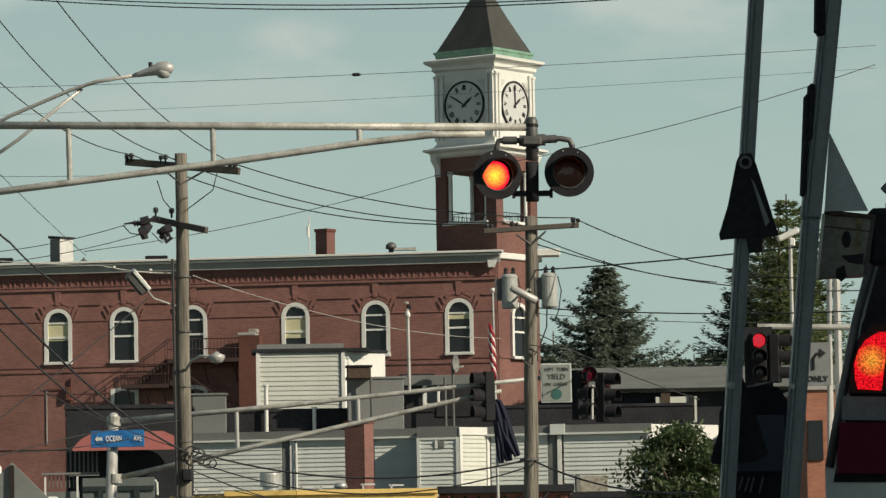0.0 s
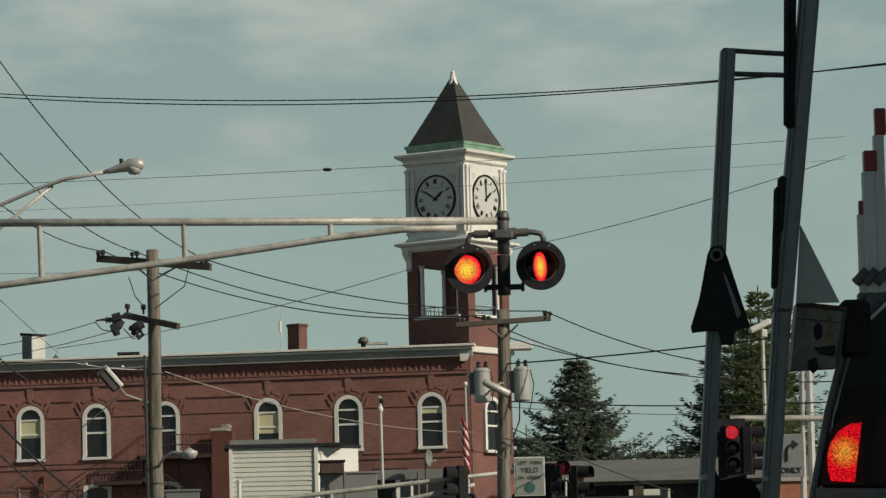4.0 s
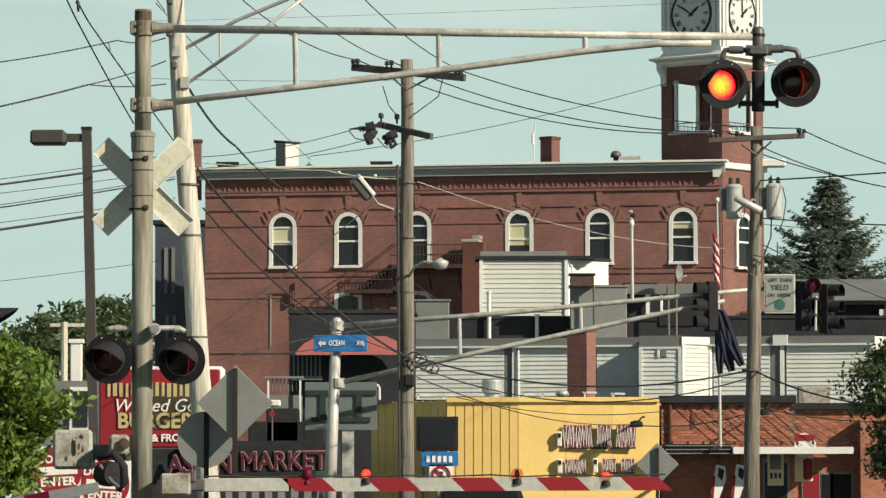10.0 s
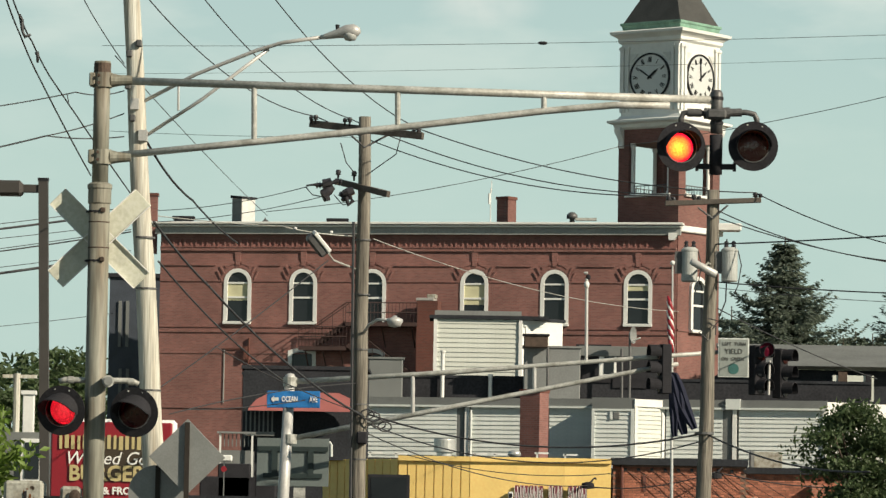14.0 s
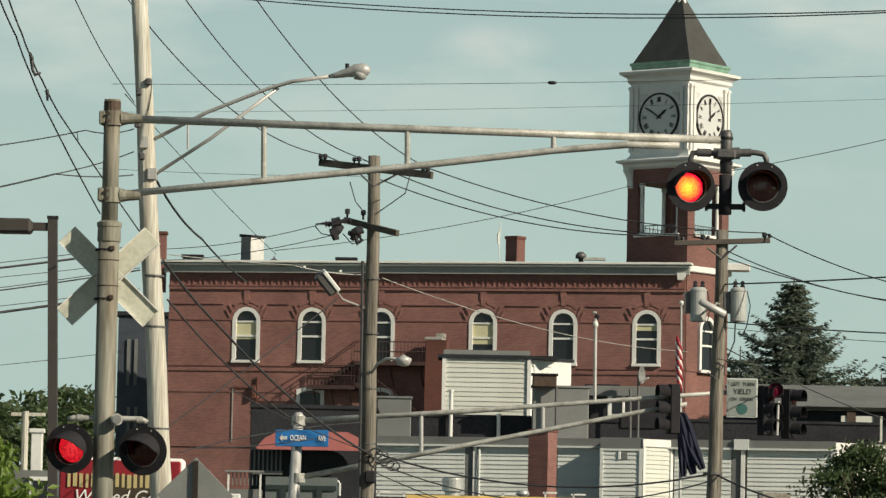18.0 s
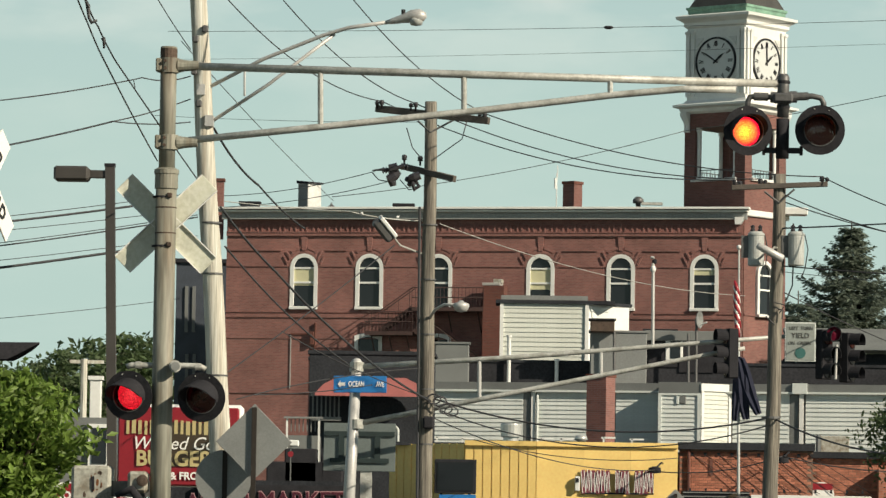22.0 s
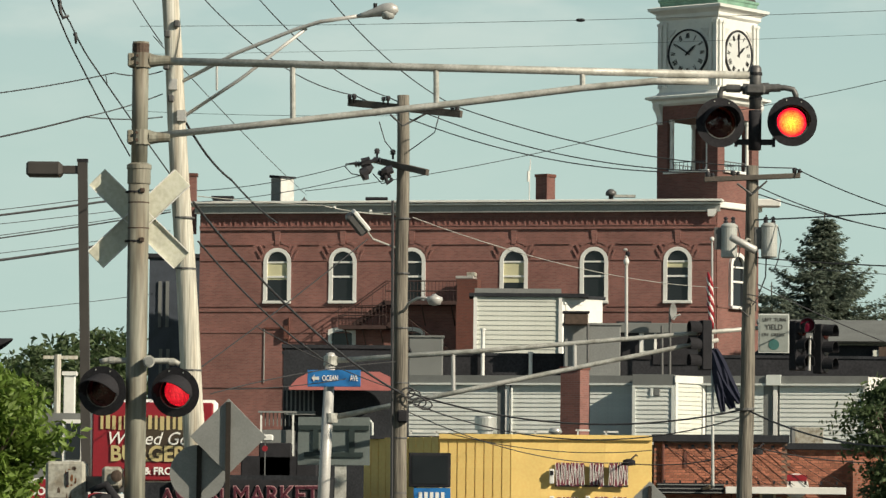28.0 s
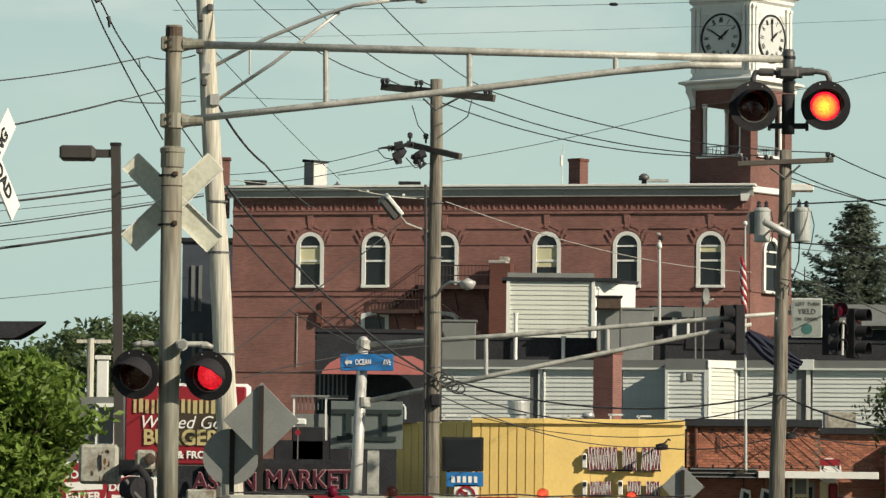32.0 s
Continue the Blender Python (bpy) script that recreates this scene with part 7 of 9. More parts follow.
# ---- traffic signal arm ----
DT_ = 92.0
sp0 = P(-41.85, 40.53, DT_)
sig = thing("signal_mast", Vector((sp0.x - 0.05, DT_, 0)), "galvanised signal mast with a long twin arm", "signal mast")
part("pole", tubed([(sp0.x - 0.2, DT_, 0), sp0], [0.14, 0.11], 16), ALU, sig, smooth=True)
part("cap", lathe(bmesh.new(), [(0.12, 0), (0.12, 0.04), (0.08, 0.11), (0, 0.13)], 14, Matrix.Translation(sp0)), ALU, sig, smooth=True)
part("upper_arm", tubed([P(-41.82, 39.87, DT_), P(-4.05, 43.40, DT_), P(40.62, 48.36, DT_), P(61.63, 50.66, DT_)], [0.062, 0.055, 0.05, 0.045], 12), GALV, sig, smooth=True)
part("lower_arm", tubed([P(-41.34, 26.55, DT_), P(-3.78, 35.36, DT_), P(40.71, 45.59, DT_), P(48.56, 47.18, DT_)], [0.062, 0.055, 0.05, 0.045], 12), GALV, sig, smooth=True)
for a, b in (((-13.26, 42.56), (-12.94, 33.33)), ((15.01, 45.51), (15.20, 39.84))):
    part("strut", tubed([P(*a, DT_), P(*b, DT_)], 0.045, 10), ALU, sig)
for a in ((-41.82, 39.87), (-41.34, 26.55)):
    part("clamp", tubed([P(*a, DT_) - Vector((0, 0, 0.1)), P(*a, DT_) + Vector((0, 0, 0.1))], 0.15, 14), GALV, sig)
# post camera on the arm
c0, c1 = P(27.10, 46.84, DT_), P(26.60, 66.39, DT_)
part("riser", tubed([c0, c1], 0.035, 8), ALU, sig)
dc = thing("post_camera", c1, "small dome traffic camera on a riser", "camera")
part("dome", lathe(bmesh.new(), [(0.03, -0.10), (0.055, -0.08), (0.06, -0.02), (0.04, 0.04), (0.0, 0.05)], 12, Matrix.Translation(c1 + Vector((0, 0, -0.1)))), WHITE, dc, smooth=True)
part("bracket", boxed(c1 + Vector((0.03, 0, 0.03)), (0.10, 0.08, 0.12), bevel=0.03), BLACK_MATT, dc)
part("cowl", boxed(c1 + Vector((-0.02, 0, 0.12)), (0.09, 0.10, 0.06), bevel=0.02), ALU, dc)
# street name sign
q = P(-40.88, 35.81, DT_ - 0.2)
ns = thing("street_name_sign", q, "blue street name sign with white letters and arrow", "road sign")
m = facing(q, 0, 0.4)
part("plate", boxed((0, 0, 0), (1.14, 0.36, 0.02), m, 0.008), BLUE_SIGN, ns)
text("lettering", "OCEAN", 0.165, facing(q + Vector((-0.08, -0.03, 0.0)), 0, 0.4), LETTER_WHITE, ns, "", 0.004, 0.003, 0.60)
text("lettering", "AVE", 0.165, facing(q + Vector((0.43, -0.03, 0.0)), 0, 0.4), LETTER_WHITE, ns, "", 0.004, 0.003, 0.60)
part("arrow", prismed([(-0.48, 0.0), (-0.42, 0.08), (-0.42, 0.035), (-0.32, 0.035), (-0.32, -0.035), (-0.42, -0.035), (-0.42, -0.08)], -0.03, -0.02, Matrix.Translation(q)), LETTER_WHITE, ns)
part("strap", boxed(q + Vector((-0.08, 0.1, 0)), (0.3, 0.1, 0.08)), GALV, ns)


def signal_head(q, turn, lit=None, parts=3, name="traffic_signal", plate=False, label="black three-lamp traffic signal with visors"):
    m = facing(q, turn)
    ob = thing(name, m, label, "traffic signal", "traffic signals")
    hh = 0.355 * parts
    part("body", boxed((0, 0, -0.10), (0.34, hh, 0.22), None, 0.02), BLACK_MATT, ob, local=True)
    if plate:
        part("backplate", boxed((0, 0, -0.06), (0.62, hh + 0.26, 0.012)), BLACK_MATT, ob, local=True)
    for k in range(parts):
        y = (parts - 1) / 2 * 0.355 - 0.355 * k
        L = part("lens", lathe(bmesh.new(), [(0.15, 0.0), (0.15, 0.02), (0.08, 0.04), (0.0, 0.045)], 18), SIGNAL_RED if lit == k else (LENS_OFF if k == 0 else GLASS), ob, "lit red lens" if lit == k else "", local=True)
        L.location = (0, y, 0.012)
        bm = bmesh.new()
        rows = []
        for j in range(15):
            a = radians(-30) + radians(240) * j / 14
            rows.append([bm.verts.new((math.cos(a) * r, y + math.sin(a) * r, z)) for r, z in ((0.155, 0.01), (0.165, 0.01), (0.165, 0.26), (0.155, 0.26))])
        for a, b in zip(rows, rows[1:]):
            for i in range(4):
                bm.faces.new((a[i], b[i], b[(i + 1) % 4], a[(i + 1) % 4]))
        bm.faces.new(rows[0]), bm.faces.new(rows[-1])
        part("visor", bm, BLACK_MATT, ob, local=True)
    return ob


signal_head(P(44.39, 45.85, DT_ - 0.1), -75)
signal_head(P(67.81, 46.38, DT_ - 0.1), 42, None)
q = P(69.12, 51.18, DT_ - 0.25)
signal_head(P(73.36, 45.78, DT_ + 0.05), 60)
redd = thing("red_signal_disc", q, "dull red round signal lens", "signal lamp")
part("lens", lathe(bmesh.new(), [(0.15, 0.0), (0.15, 0.02), (0.0, 0.05)], 18, facing(q)), RED_DULL, redd)
part("rim", lathe(bmesh.new(), [(0.15, 0.0), (0.17, 0.0), (0.17, 0.1), (0.15, 0.1), (0.15, 0.0)], 18, facing(q)), BLACK_MATT, redd)
part("stem", tubed([P(69.85, 48.70, DT_ - 0.2), P(69.82, 40.65, DT_ - 0.2)], 0.03, 8), ALU, redd)
q = P(61.41, 49.07, DT_ - 0.2)
ys = thing("yield_sign", q, "white yield-on-green sign with a green dot", "road sign")
m = facing(q)
part("edge", boxed((0, 0, 0), (0.66, 0.84, 0.012), m, 0.004), SIDING, ys)
part("plate", boxed((0, 0, 0.010), (0.61, 0.79, 0.012), m, 0.004), SIGN_DULL, ys)
for words, dx, dz, sz in (("LEFT", -0.145, 0.29, 0.105), ("TURN", 0.135, 0.29, 0.105), ("YIELD", 0, 0.13, 0.16), ("ON", -0.19, -0.03, 0.10), ("GREEN", 0.085, -0.03, 0.10)):
    text("lettering", words, sz, facing(q + Vector((dx, -0.025, dz))), SLATE, ys, "", 0.002, 0.0, 0.92)
part("dot", lathe(bmesh.new(), [(0.115, 0), (0.115, 0.006), (0, 0.006)], 20, facing(q + Vector((0, -0.018, -0.24)))), DOT_TEAL, ys)
part("bracket", boxed(q + Vector((0, 0.08, 0)), (0.08, 0.12, 0.6)), GALV, ys)
# red signal seen past the crossing frame
q = P(108.97, 55.35, DT_ + 2)
signal_head(q, 0, 0, plate=True)
part("arm", tubed([P(108.62, 62.37, DT_ + 2.2), P(143.21, 62.32, DT_ + 2.2)], 0.07, 10), GALV, sig)
q2 = P(113.89, 54.96, DT_ + 2.1)
signal_head(q2, 74, None)
q = P(122.65, 53.65, DT_ + 2)
ro = thing("turn_sign", q, "white right-turn-only sign with a curved arrow", "road sign")
part("plate", boxed((0, 0, 0), (0.60, 0.95, 0.014), facing(q), 0.004), PLATE_GREY, ro)
part("arrow", tubed([q + Vector((-0.08, -0.02, -0.12)), q + Vector((-0.08, -0.02, 0.12)), q + Vector((-0.02, -0.02, 0.22)), q + Vector((0.08, -0.02, 0.24))], 0.03, 6), LETTER_BLACK, ro)
part("arrowhead", prismed([(0.06, 0.34), (0.06, 0.14), (0.2, 0.24)], -0.03, -0.018, Matrix.Translation(q)), LETTER_BLACK, ro)
text("lettering", "ONLY", 0.17, facing(q + Vector((0, -0.02, -0.33))), LETTER_BLACK, ro, "", 0.003, 0.006)
part("post", tubed([P(125.72, 74.24, DT_ + 2.3), P(125.33, 19.93, DT_ + 2.3)], 0.05, 10), ALU, ro)
# lamp posts and a white pole behind, near the pines
for a, b, r in (((116.46, 83.53), (116.41, 54.30), 0.05), ((125.44, 72.91), (125.31, 54.32), 0.06), ((127.31, 73.58), (127.61, 59.63), 0.10)):
    p = P(*a, 112.0)
    o = thing("pole", Vector((p.x, 112.0, 0)), "slim pale metal post", "pole", "slim posts")
    part("shaft", tubed([(p.x, 112.0, 0), p], r, 8), ALU, o)
q = P(115.93, 84.06, 112.0)
o = thing("street_lamp", q, "pale tilted floodlight on a slim post", "street lamp", "street lamps")
part("head", boxed((0, 0, 0), (0.6, 0.3, 0.16), Matrix.Translation(q) @ pose(0, 0, 0, 0, -24, 0), 0.03), WHITE, o)
part("knuckle", boxed(q + Vector((0.1, 0, -0.2)), (0.16, 0.16, 0.22), bevel=0.03), WHITE, o)
# green cabinet past the gate
q = P(-44.9, 4.0, DT_ + 4)
sm = thing("green_cabinet", Vector((q.x, DT_ + 4, 0)), "teal green utility cabinet on a post past the gate", "cabinet")
part("casing", boxed(q, (0.24, 0.3, 0.38), bevel=0.02), material("teal enamel", (0.02, 0.085, 0.075), 0.5), sm)
part("post", boxed((q.x, DT_ + 4.1, q.z / 2 - 0.05), (0.1, 0.1, q.z - 0.1)), GALV_DARK, sm)

# ---- signs seen from the back, and near signs ----
DN = 62.0
q = P(-65.19, 21.51, DN)
dm = thing("diamond_sign", Vector((q.x, DN, 0)), "bare grey back of a diamond warning sign on a post", "road sign", "sign backs")
part("plate", boxed((0, 0, 0), (0.78, 0.78, 0.012), facing(q) @ pose(0, 0, 0, 0, 0, 45), 0.004), SIGN_BACK, dm)
part("post", boxed((q.x, DN - 0.04, (q.z + 0.5) / 2), (0.07, 0.05, q.z + 0.5)), POST_DARK, dm)
q = P(-72.00, 12.83, DN + 0.3)
dm = thing("round_warning_sign", Vector((q.x, DN + 0.3, 0)), "bare grey back of a round advance warning sign", "road sign", "sign backs")
part("plate", lathe(bmesh.new(), [(0.41, 0), (0.41, 0.012), (0, 0.012)], 32, facing(q)), SIGN_BACK, dm)
part("post", boxed((q.x + 0.02, DN + 0.25, (q.z + 0.4) / 2), (0.07, 0.05, q.z + 0.4)), POST_DARK, dm)
q = P(33.45, 8.86, DN + 3)
dm = thing("diamond_sign", Vector((q.x, DN + 3, 0)), "bare grey back of a small diamond sign", "road sign", "sign backs")
part("plate", boxed((0, 0, 0), (0.46, 0.46, 0.012), facing(q) @ pose(0, 0, 0, 0, 0, 45), 0.004), SIGN_BACK, dm)
part("post", boxed((q.x, DN + 2.96, (q.z + 0.25) / 2), (0.05, 0.05, q.z + 0.25)), POST_DARK, dm)
# big sign backs on the signal mast
q = P(-40.49, 21.17, DT_ + 1.0)
gs = thing("guide_sign", q, "grey-green back of a guide sign with H-shaped ribs", "road sign")
part("plate", boxed(q, (1.56, 0.02, 1.04), bevel=0.004), GUIDE_BACK, gs)
for dx in (-0.39, 0.39):
    part("rib", boxed(q + Vector((dx, -0.04, 0.0)), (0.125, 0.05, 0.60)), RIB_DARK, gs)
for dz, ww in ((-0.29, 1.28), (0.29, 1.52)):
    part("rib", boxed(q + Vector((0, -0.035, dz)), (ww, 0.05, 0.10)), RIB_DARK, gs)
part("post", boxed(q + Vector((0.15, 0.1, -q.z / 2)), (0.25, 0.15, q.z)), GALV, gs)
# blue street sign and no-turn sign
DV = 100.0
q = P(-17.25, 9.20, DV)
bsgn = thing("street_sign", Vector((q.x, DV, 0)), "small blue street sign above a no-turn sign", "road sign")
part("plate", boxed((0, 0, 0), (0.86, 0.34, 0.02), facing(q, 0, 1), 0.005), BLUE_SIGN, bsgn)
for k in range(5):
    part("bar", boxed(q + Vector((-0.27 + 0.13 * k, -0.02, 0)), (0.08, 0.01, 0.15)), LETTER_WHITE, bsgn)
q2 = P(-16.85, 5.53, DV)
part("lower_plate", boxed((0, 0, 0), (0.56, 0.50, 0.02), facing(q2), 0.005), LETTER_WHITE, bsgn)
part("ring", lathe(bmesh.new(), [(0.17, 0), (0.22, 0), (0.22, 0.02), (0.17, 0.02), (0.17, 0)], 24, facing(q2 + Vector((0, -0.02, 0)))), RED_TAPE, bsgn)
part("slash", boxed((0, 0, 0.02), (0.38, 0.05, 0.012), facing(q2 + Vector((0, -0.02, 0))) @ pose(0, 0, 0, 0, 0, -45)), RED_TAPE, bsgn)
part("symbol", boxed(q2 + Vector((0, -0.015, -0.03)), (0.08, 0.01, 0.22)), LETTER_BLACK, bsgn)
part("post", boxed((q.x, DV + 0.05, q.z / 2), (0.06, 0.06, q.z)), GALV, bsgn)
# do not enter signs
for a, s_, tilt in (((-106.18, 5.06), 0.76, 3), ((-95.09, 2.02), 0.76, -4)):
    d = 66.0
    q = P(*a, d)
    dn = thing("do_not_enter_sign", Vector((q.x, d, 0)), "white square sign with a red disc and white bar", "road sign", "do not enter signs")
    part("plate", boxed((0, 0, 0), (s_, s_, 0.014), facing(q, 0, tilt), 0.004), LETTER_WHITE, dn)
    part("disc", lathe(bmesh.new(), [(s_ * 0.49, 0.008), (s_ * 0.49, 0.016), (0, 0.016)], 32, facing(q, 0, tilt)), RED_TAPE, dn)
    part("white_bar", boxed((0, 0, 0.02), (s_ * 0.78, s_ * 0.17, 0.006), facing(q, 0, tilt)), LETTER_WHITE, dn)
    text("lettering", "DO NOT", s_ * 0.22, facing(q + Vector((0, -0.022, s_ * 0.23)), 0, tilt), LETTER_WHITE, dn, "", 0.002, 0.006)
    text("lettering", "ENTER", s_ * 0.24, facing(q + Vector((0, -0.022, -s_ * 0.23)), 0, tilt), LETTER_WHITE, dn, "", 0.002, 0.006)
    part("post", boxed((q.x, d + 0.05, q.z / 2), (0.06, 0.06, q.z)), GALV, dn)
# near crossbuck turned to the side street, with its hooded lamp
DK = 33.6
kc = P(-130.60, 80.05, DK)
kp = thing("near_crossing_mast", Vector((kc.x - 0.06, DK + 0.1, 0)), "silver crossing mast with a lettered crossbuck and hooded lamps", "signal mast")
part("tube", tubed([(kc.x - 0.06, DK + 0.15, 0), (kc.x - 0.06, DK + 0.15, kc.z + 0.8)], 0.07, 14), MAST, kp, smooth=True)
KM = Matrix.Translation(kc) @ Matrix.Rotation(radians(-1.3), 4, "Y") @ Matrix.Rotation(radians(71), 4, "Z")
for a, words in ((-46, "CROSSING"), (46, "RAILROAD")):
    m = KM @ Matrix.Translation((0, -0.03 if a > 0 else 0.0, 0)) @ pose(0, 0, 0, 0, a, 0)
    part("blade", boxed((0, 0, 0), (1.06, 0.016, 0.20), m, 0.003), LETTER_WHITE, kp)
    text("lettering", words, 0.155, m @ Matrix.Translation((0, -0.012, 0)) @ pose(0, 0, 0, 90, 0, 0), LETTER_BLACK, kp, "", 0.002, 0.005, 0.98)
hp = P(-129.30, 37.63, DK)
nm = facing(hp, 88)
nf = thing("flasher", nm, "black hooded crossing flasher seen from its side", "signal lamp", "crossing flashers")
part("backing_disc", lathe(bmesh.new(), [(0.252, 0), (0.252, 0.012), (0, 0.012)], 28), BLACK_MATT, nf, local=True)
bm = bmesh.new()
rows = []
for k in range(19):
    a = radians(10) + radians(160) * k / 18
    reach = 0.12 + 0.32 * max(0.0, math.sin(a)) ** 0.7
    rows.append([bm.verts.new((math.cos(a) * r, math.sin(a) * r, z)) for r, z in ((0.16, 0.012), (0.17, 0.012), (0.172, reach), (0.162, reach))])
for a, b in zip(rows, rows[1:]):
    for i in range(4):
        bm.faces.new((a[i], b[i], b[(i + 1) % 4], a[(i + 1) % 4]))
bm.faces.new(rows[0]), bm.faces.new(rows[-1])
part("hood", bm, BLACK_MATT, nf, local=True)
part("lamp_bowl", lathe(bmesh.new(), [(0.16, 0.0), (0.15, -0.15), (0.06, -0.22), (0, -0.22)], 20), BLACK_MATT, nf, local=True)
part("lamp_bracket", tubed([hp + Vector((0, 0.1, 0)), (kc.x - 0.06, DK + 0.15, hp.z)], 0.03, 8), GALV, kp)

# flag and flagpole
DF = 116.0
f0, f1 = P(48.02, 13.57, DF), P(46.54, 70.24, DF)
part("wall_stay", boxed((f0.x, (DF + DB) / 2, f0.z - 0.06), (0.08, DB - DF, 0.08)), GALV_DARK, bs)
fp = thing("flagpole", f0 - Vector((0, 0, 0.05)), "slim white flagpole on the shop canopy", "flagpole")
part("shaft", tubed([f0 - Vector((0, 0, 0.05)), f0, f1], [0.05, 0.045, 0.025], 10), TANK, fp, smooth=True)
part("ball", lathe(bmesh.new(), [(0.0, -0.07), (0.05, -0.05), (0.07, 0), (0.05, 0.05), (0, 0.07)], 12, Matrix.Translation(f1 + Vector((0, 0, 0.06)))), WHITE, fp, smooth=True)
us = thing("furled_flag", P(46.80, 61.78, DF - 0.1), "red and white striped flag hanging furled on its pole", "flag")
t0_, t1_ = P(46.26, 62.03, DF - 0.12), P(46.74, 50.95, DF - 0.12)
for k in range(9):
    p = t0_.lerp(t1_, k / 9.5)
    w_ = 0.055 + 0.028 * math.sin(math.pi * (k + 1) / 10) + 0.012 * math.sin(k * 2.3)
    bend = [p + Vector((-w_, 0.03, 0.10)), p + Vector((-0.3 * w_, -0.05, -0.06)), p + Vector((0.5 * w_, -0.04, -0.22)), p + Vector((w_, 0.03, -0.36))]
    part("stripe", tubed(bend, [0.03, 0.058 - 0.014 * (k % 2), 0.058 - 0.014 * (k % 2), 0.03], 7), LETTER_WHITE if k % 2 else RED_TAPE, us, smooth=True)
nv = thing("navy_flag", P(47.31, 45.16, DF - 0.1), "dark navy flag hanging from the pole and lifting in the wind", "flag")
FOLDS = []
for k, (a, b, w_) in enumerate((((47.10, 45.15), (48.9, 30.3), 0.15), ((47.25, 44.90), (50.9, 30.9), 0.20), ((47.45, 44.43), (52.6, 32.1), 0.19))):
    p, q = P(*a, DF - 0.1 - 0.05 * k), P(*b, DF - 0.12 - 0.05 * k)
    d_ = (q - p).normalized()
    side = Vector((-d_.z, 0, d_.x))
    bm = bmesh.new()
    rows = []
    for j in range(9):
        f_ = j / 8
        c = p.lerp(q, f_) + Vector((0.03 * math.sin(f_ * 5 + k), 0.04 * math.sin(f_ * 7 + 2 * k), 0))
        hw_ = w_ * (0.35 + 0.75 * math.sin(math.pi * (0.12 + 0.72 * f_))) * (1 - 0.35 * f_ * f_)
        rows.append([bm.verts.new(c + side * hw_ * x + Vector((0, y, 0))) for x, y in ((-1, 0.02), (-0.5, -0.035), (0, 0.02), (0.5, -0.03), (1, 0.02), (1, 0.035), (0, 0.04), (-1, 0.035))])
    for ra, rb in zip(rows, rows[1:]):
        for n_ in range(8):
            bm.faces.new((ra[n_], ra[(n_ + 1) % 8], rb[(n_ + 1) % 8], rb[n_]))
    bm.faces.new(rows[0]), bm.faces.new(rows[-1])
    FOLDS.append(part("fold", bm, FLAG_CLOTH, nv))
q = P(37.17, 53.53, DL + 1.6)
o = thing("satellite_dish", q, "small grey satellite dish on a roof post", "dish")
part("dish", lathe(bmesh.new(), [(0.0, 0.0), (0.15, 0.03), (0.3, 0.12), (0.31, 0.12), (0.15, 0.01), (0.0, -0.02)], 18, facing(q, 65)), SHADE_GREY, o)
part("post", tubed([q + Vector((0, 0.1, 0)), Vector((q.x, q.y + 0.1, GREY_TOP))], 0.05, 8), GALV_DARK, o)
part("feed", tubed([q + Vector((0.1, -0.1, -0.2)), q + Vector((0.35, -0.2, -0.1))], 0.03, 6), WHITE, o)
for a, b in (((35.30, 50.16), (35.65, 38.95)), ((18.02, 50.23), (18.36, 39.68)), ((20.25, 66.84), (20.25, 66.71))):
    p, q = P(*a, DL + 1.6), P(*b, DL + 1.6)
    if (p - q).length > 0.5:
        o = thing("vent_pipe", Vector((q.x, q.y, GREY_TOP)), "thin grey roof vent pipe", "pipe", "roof vent pipes")
        part("pipe", tubed([Vector((q.x, q.y, GREY_TOP)), p], 0.05, 8), GALV_DARK, o)

# ---- overhead cables ----
for k, px in enumerate((0, 1)):
    cable(P(-72.98, 140.17, DW) + Vector((0, 0, -0.05 * k)), P(160.0, 147.6, 58.0) + Vector((0, 0, 0.03 * k)), 0.34 + 0.05 * k, 0.011)
cable(P(-67.81, 155.21, DW), ins_a[2] + Vector((0, 0, 0.06)), 0.56, 0.013)
cable(P(-86.68, 158.10, DW), ins_a[1] + Vector((0, 0, 0.06)), 0.70, 0.013)
cable(P(-98.57, 154.03, DW), ins_a[0] + Vector((0, 0, 0.06)), 0.78, 0.013)
cable(ins_a[2] + Vector((0, 0, 0.06)), ins_b[2] + Vector((0, 0, 0.05)), 0.30, 0.014)
cable(ins_a[1] + Vector((0, 0, 0.06)), ins_b[1] + Vector((0, 0, 0.05)), 0.42, 0.014)
cable(ins_a[0] + Vector((0, 0, 0.06)), ins_b[0] + Vector((0, 0, 0.05)), 0.45, 0.014)
# thin wires high up
for a, b, r, sag, bead in (((-88.89, 117.28), (136.94, 128.97), 0.007, 0.12, 1), ((-88.82, 110.62), (136.88, 123.60), 0.0045, 0.10, 0), ((-91.32, 97.32), (-25.31, 97.85), 0.006, 0.05, 0)):
    cable(P(*a, 98.0), P(*b, 94.0), sag, r, WIRE, "overhead_wire", "thin grey overhead wire")
wa_, wb_ = P(-88.89, 117.28, 98.0), P(136.94, 128.97, 94.0)
f_ = 0.468
q = wa_.lerp(wb_, f_) - Vector((0, 0, 4 * 0.12 * f_ * (1 - f_)))
bd = thing("wire_splice", q, "small black splice on an overhead wire", "splice")
part("sleeve", tubed([q - Vector((0.10, 0, 0)), q - Vector((0.05, 0, 0)), q + Vector((0.05, 0, 0)), q + Vector((0.10, 0, 0))], [0.02, 0.04, 0.04, 0.02], 8), BLACK, bd)
cable(P(-48.97, 79.50, 100.0), P(32.94, 97.57, 100.0), 0.18, 0.010, WIRE, "overhead_wire", "thin grey overhead wire")
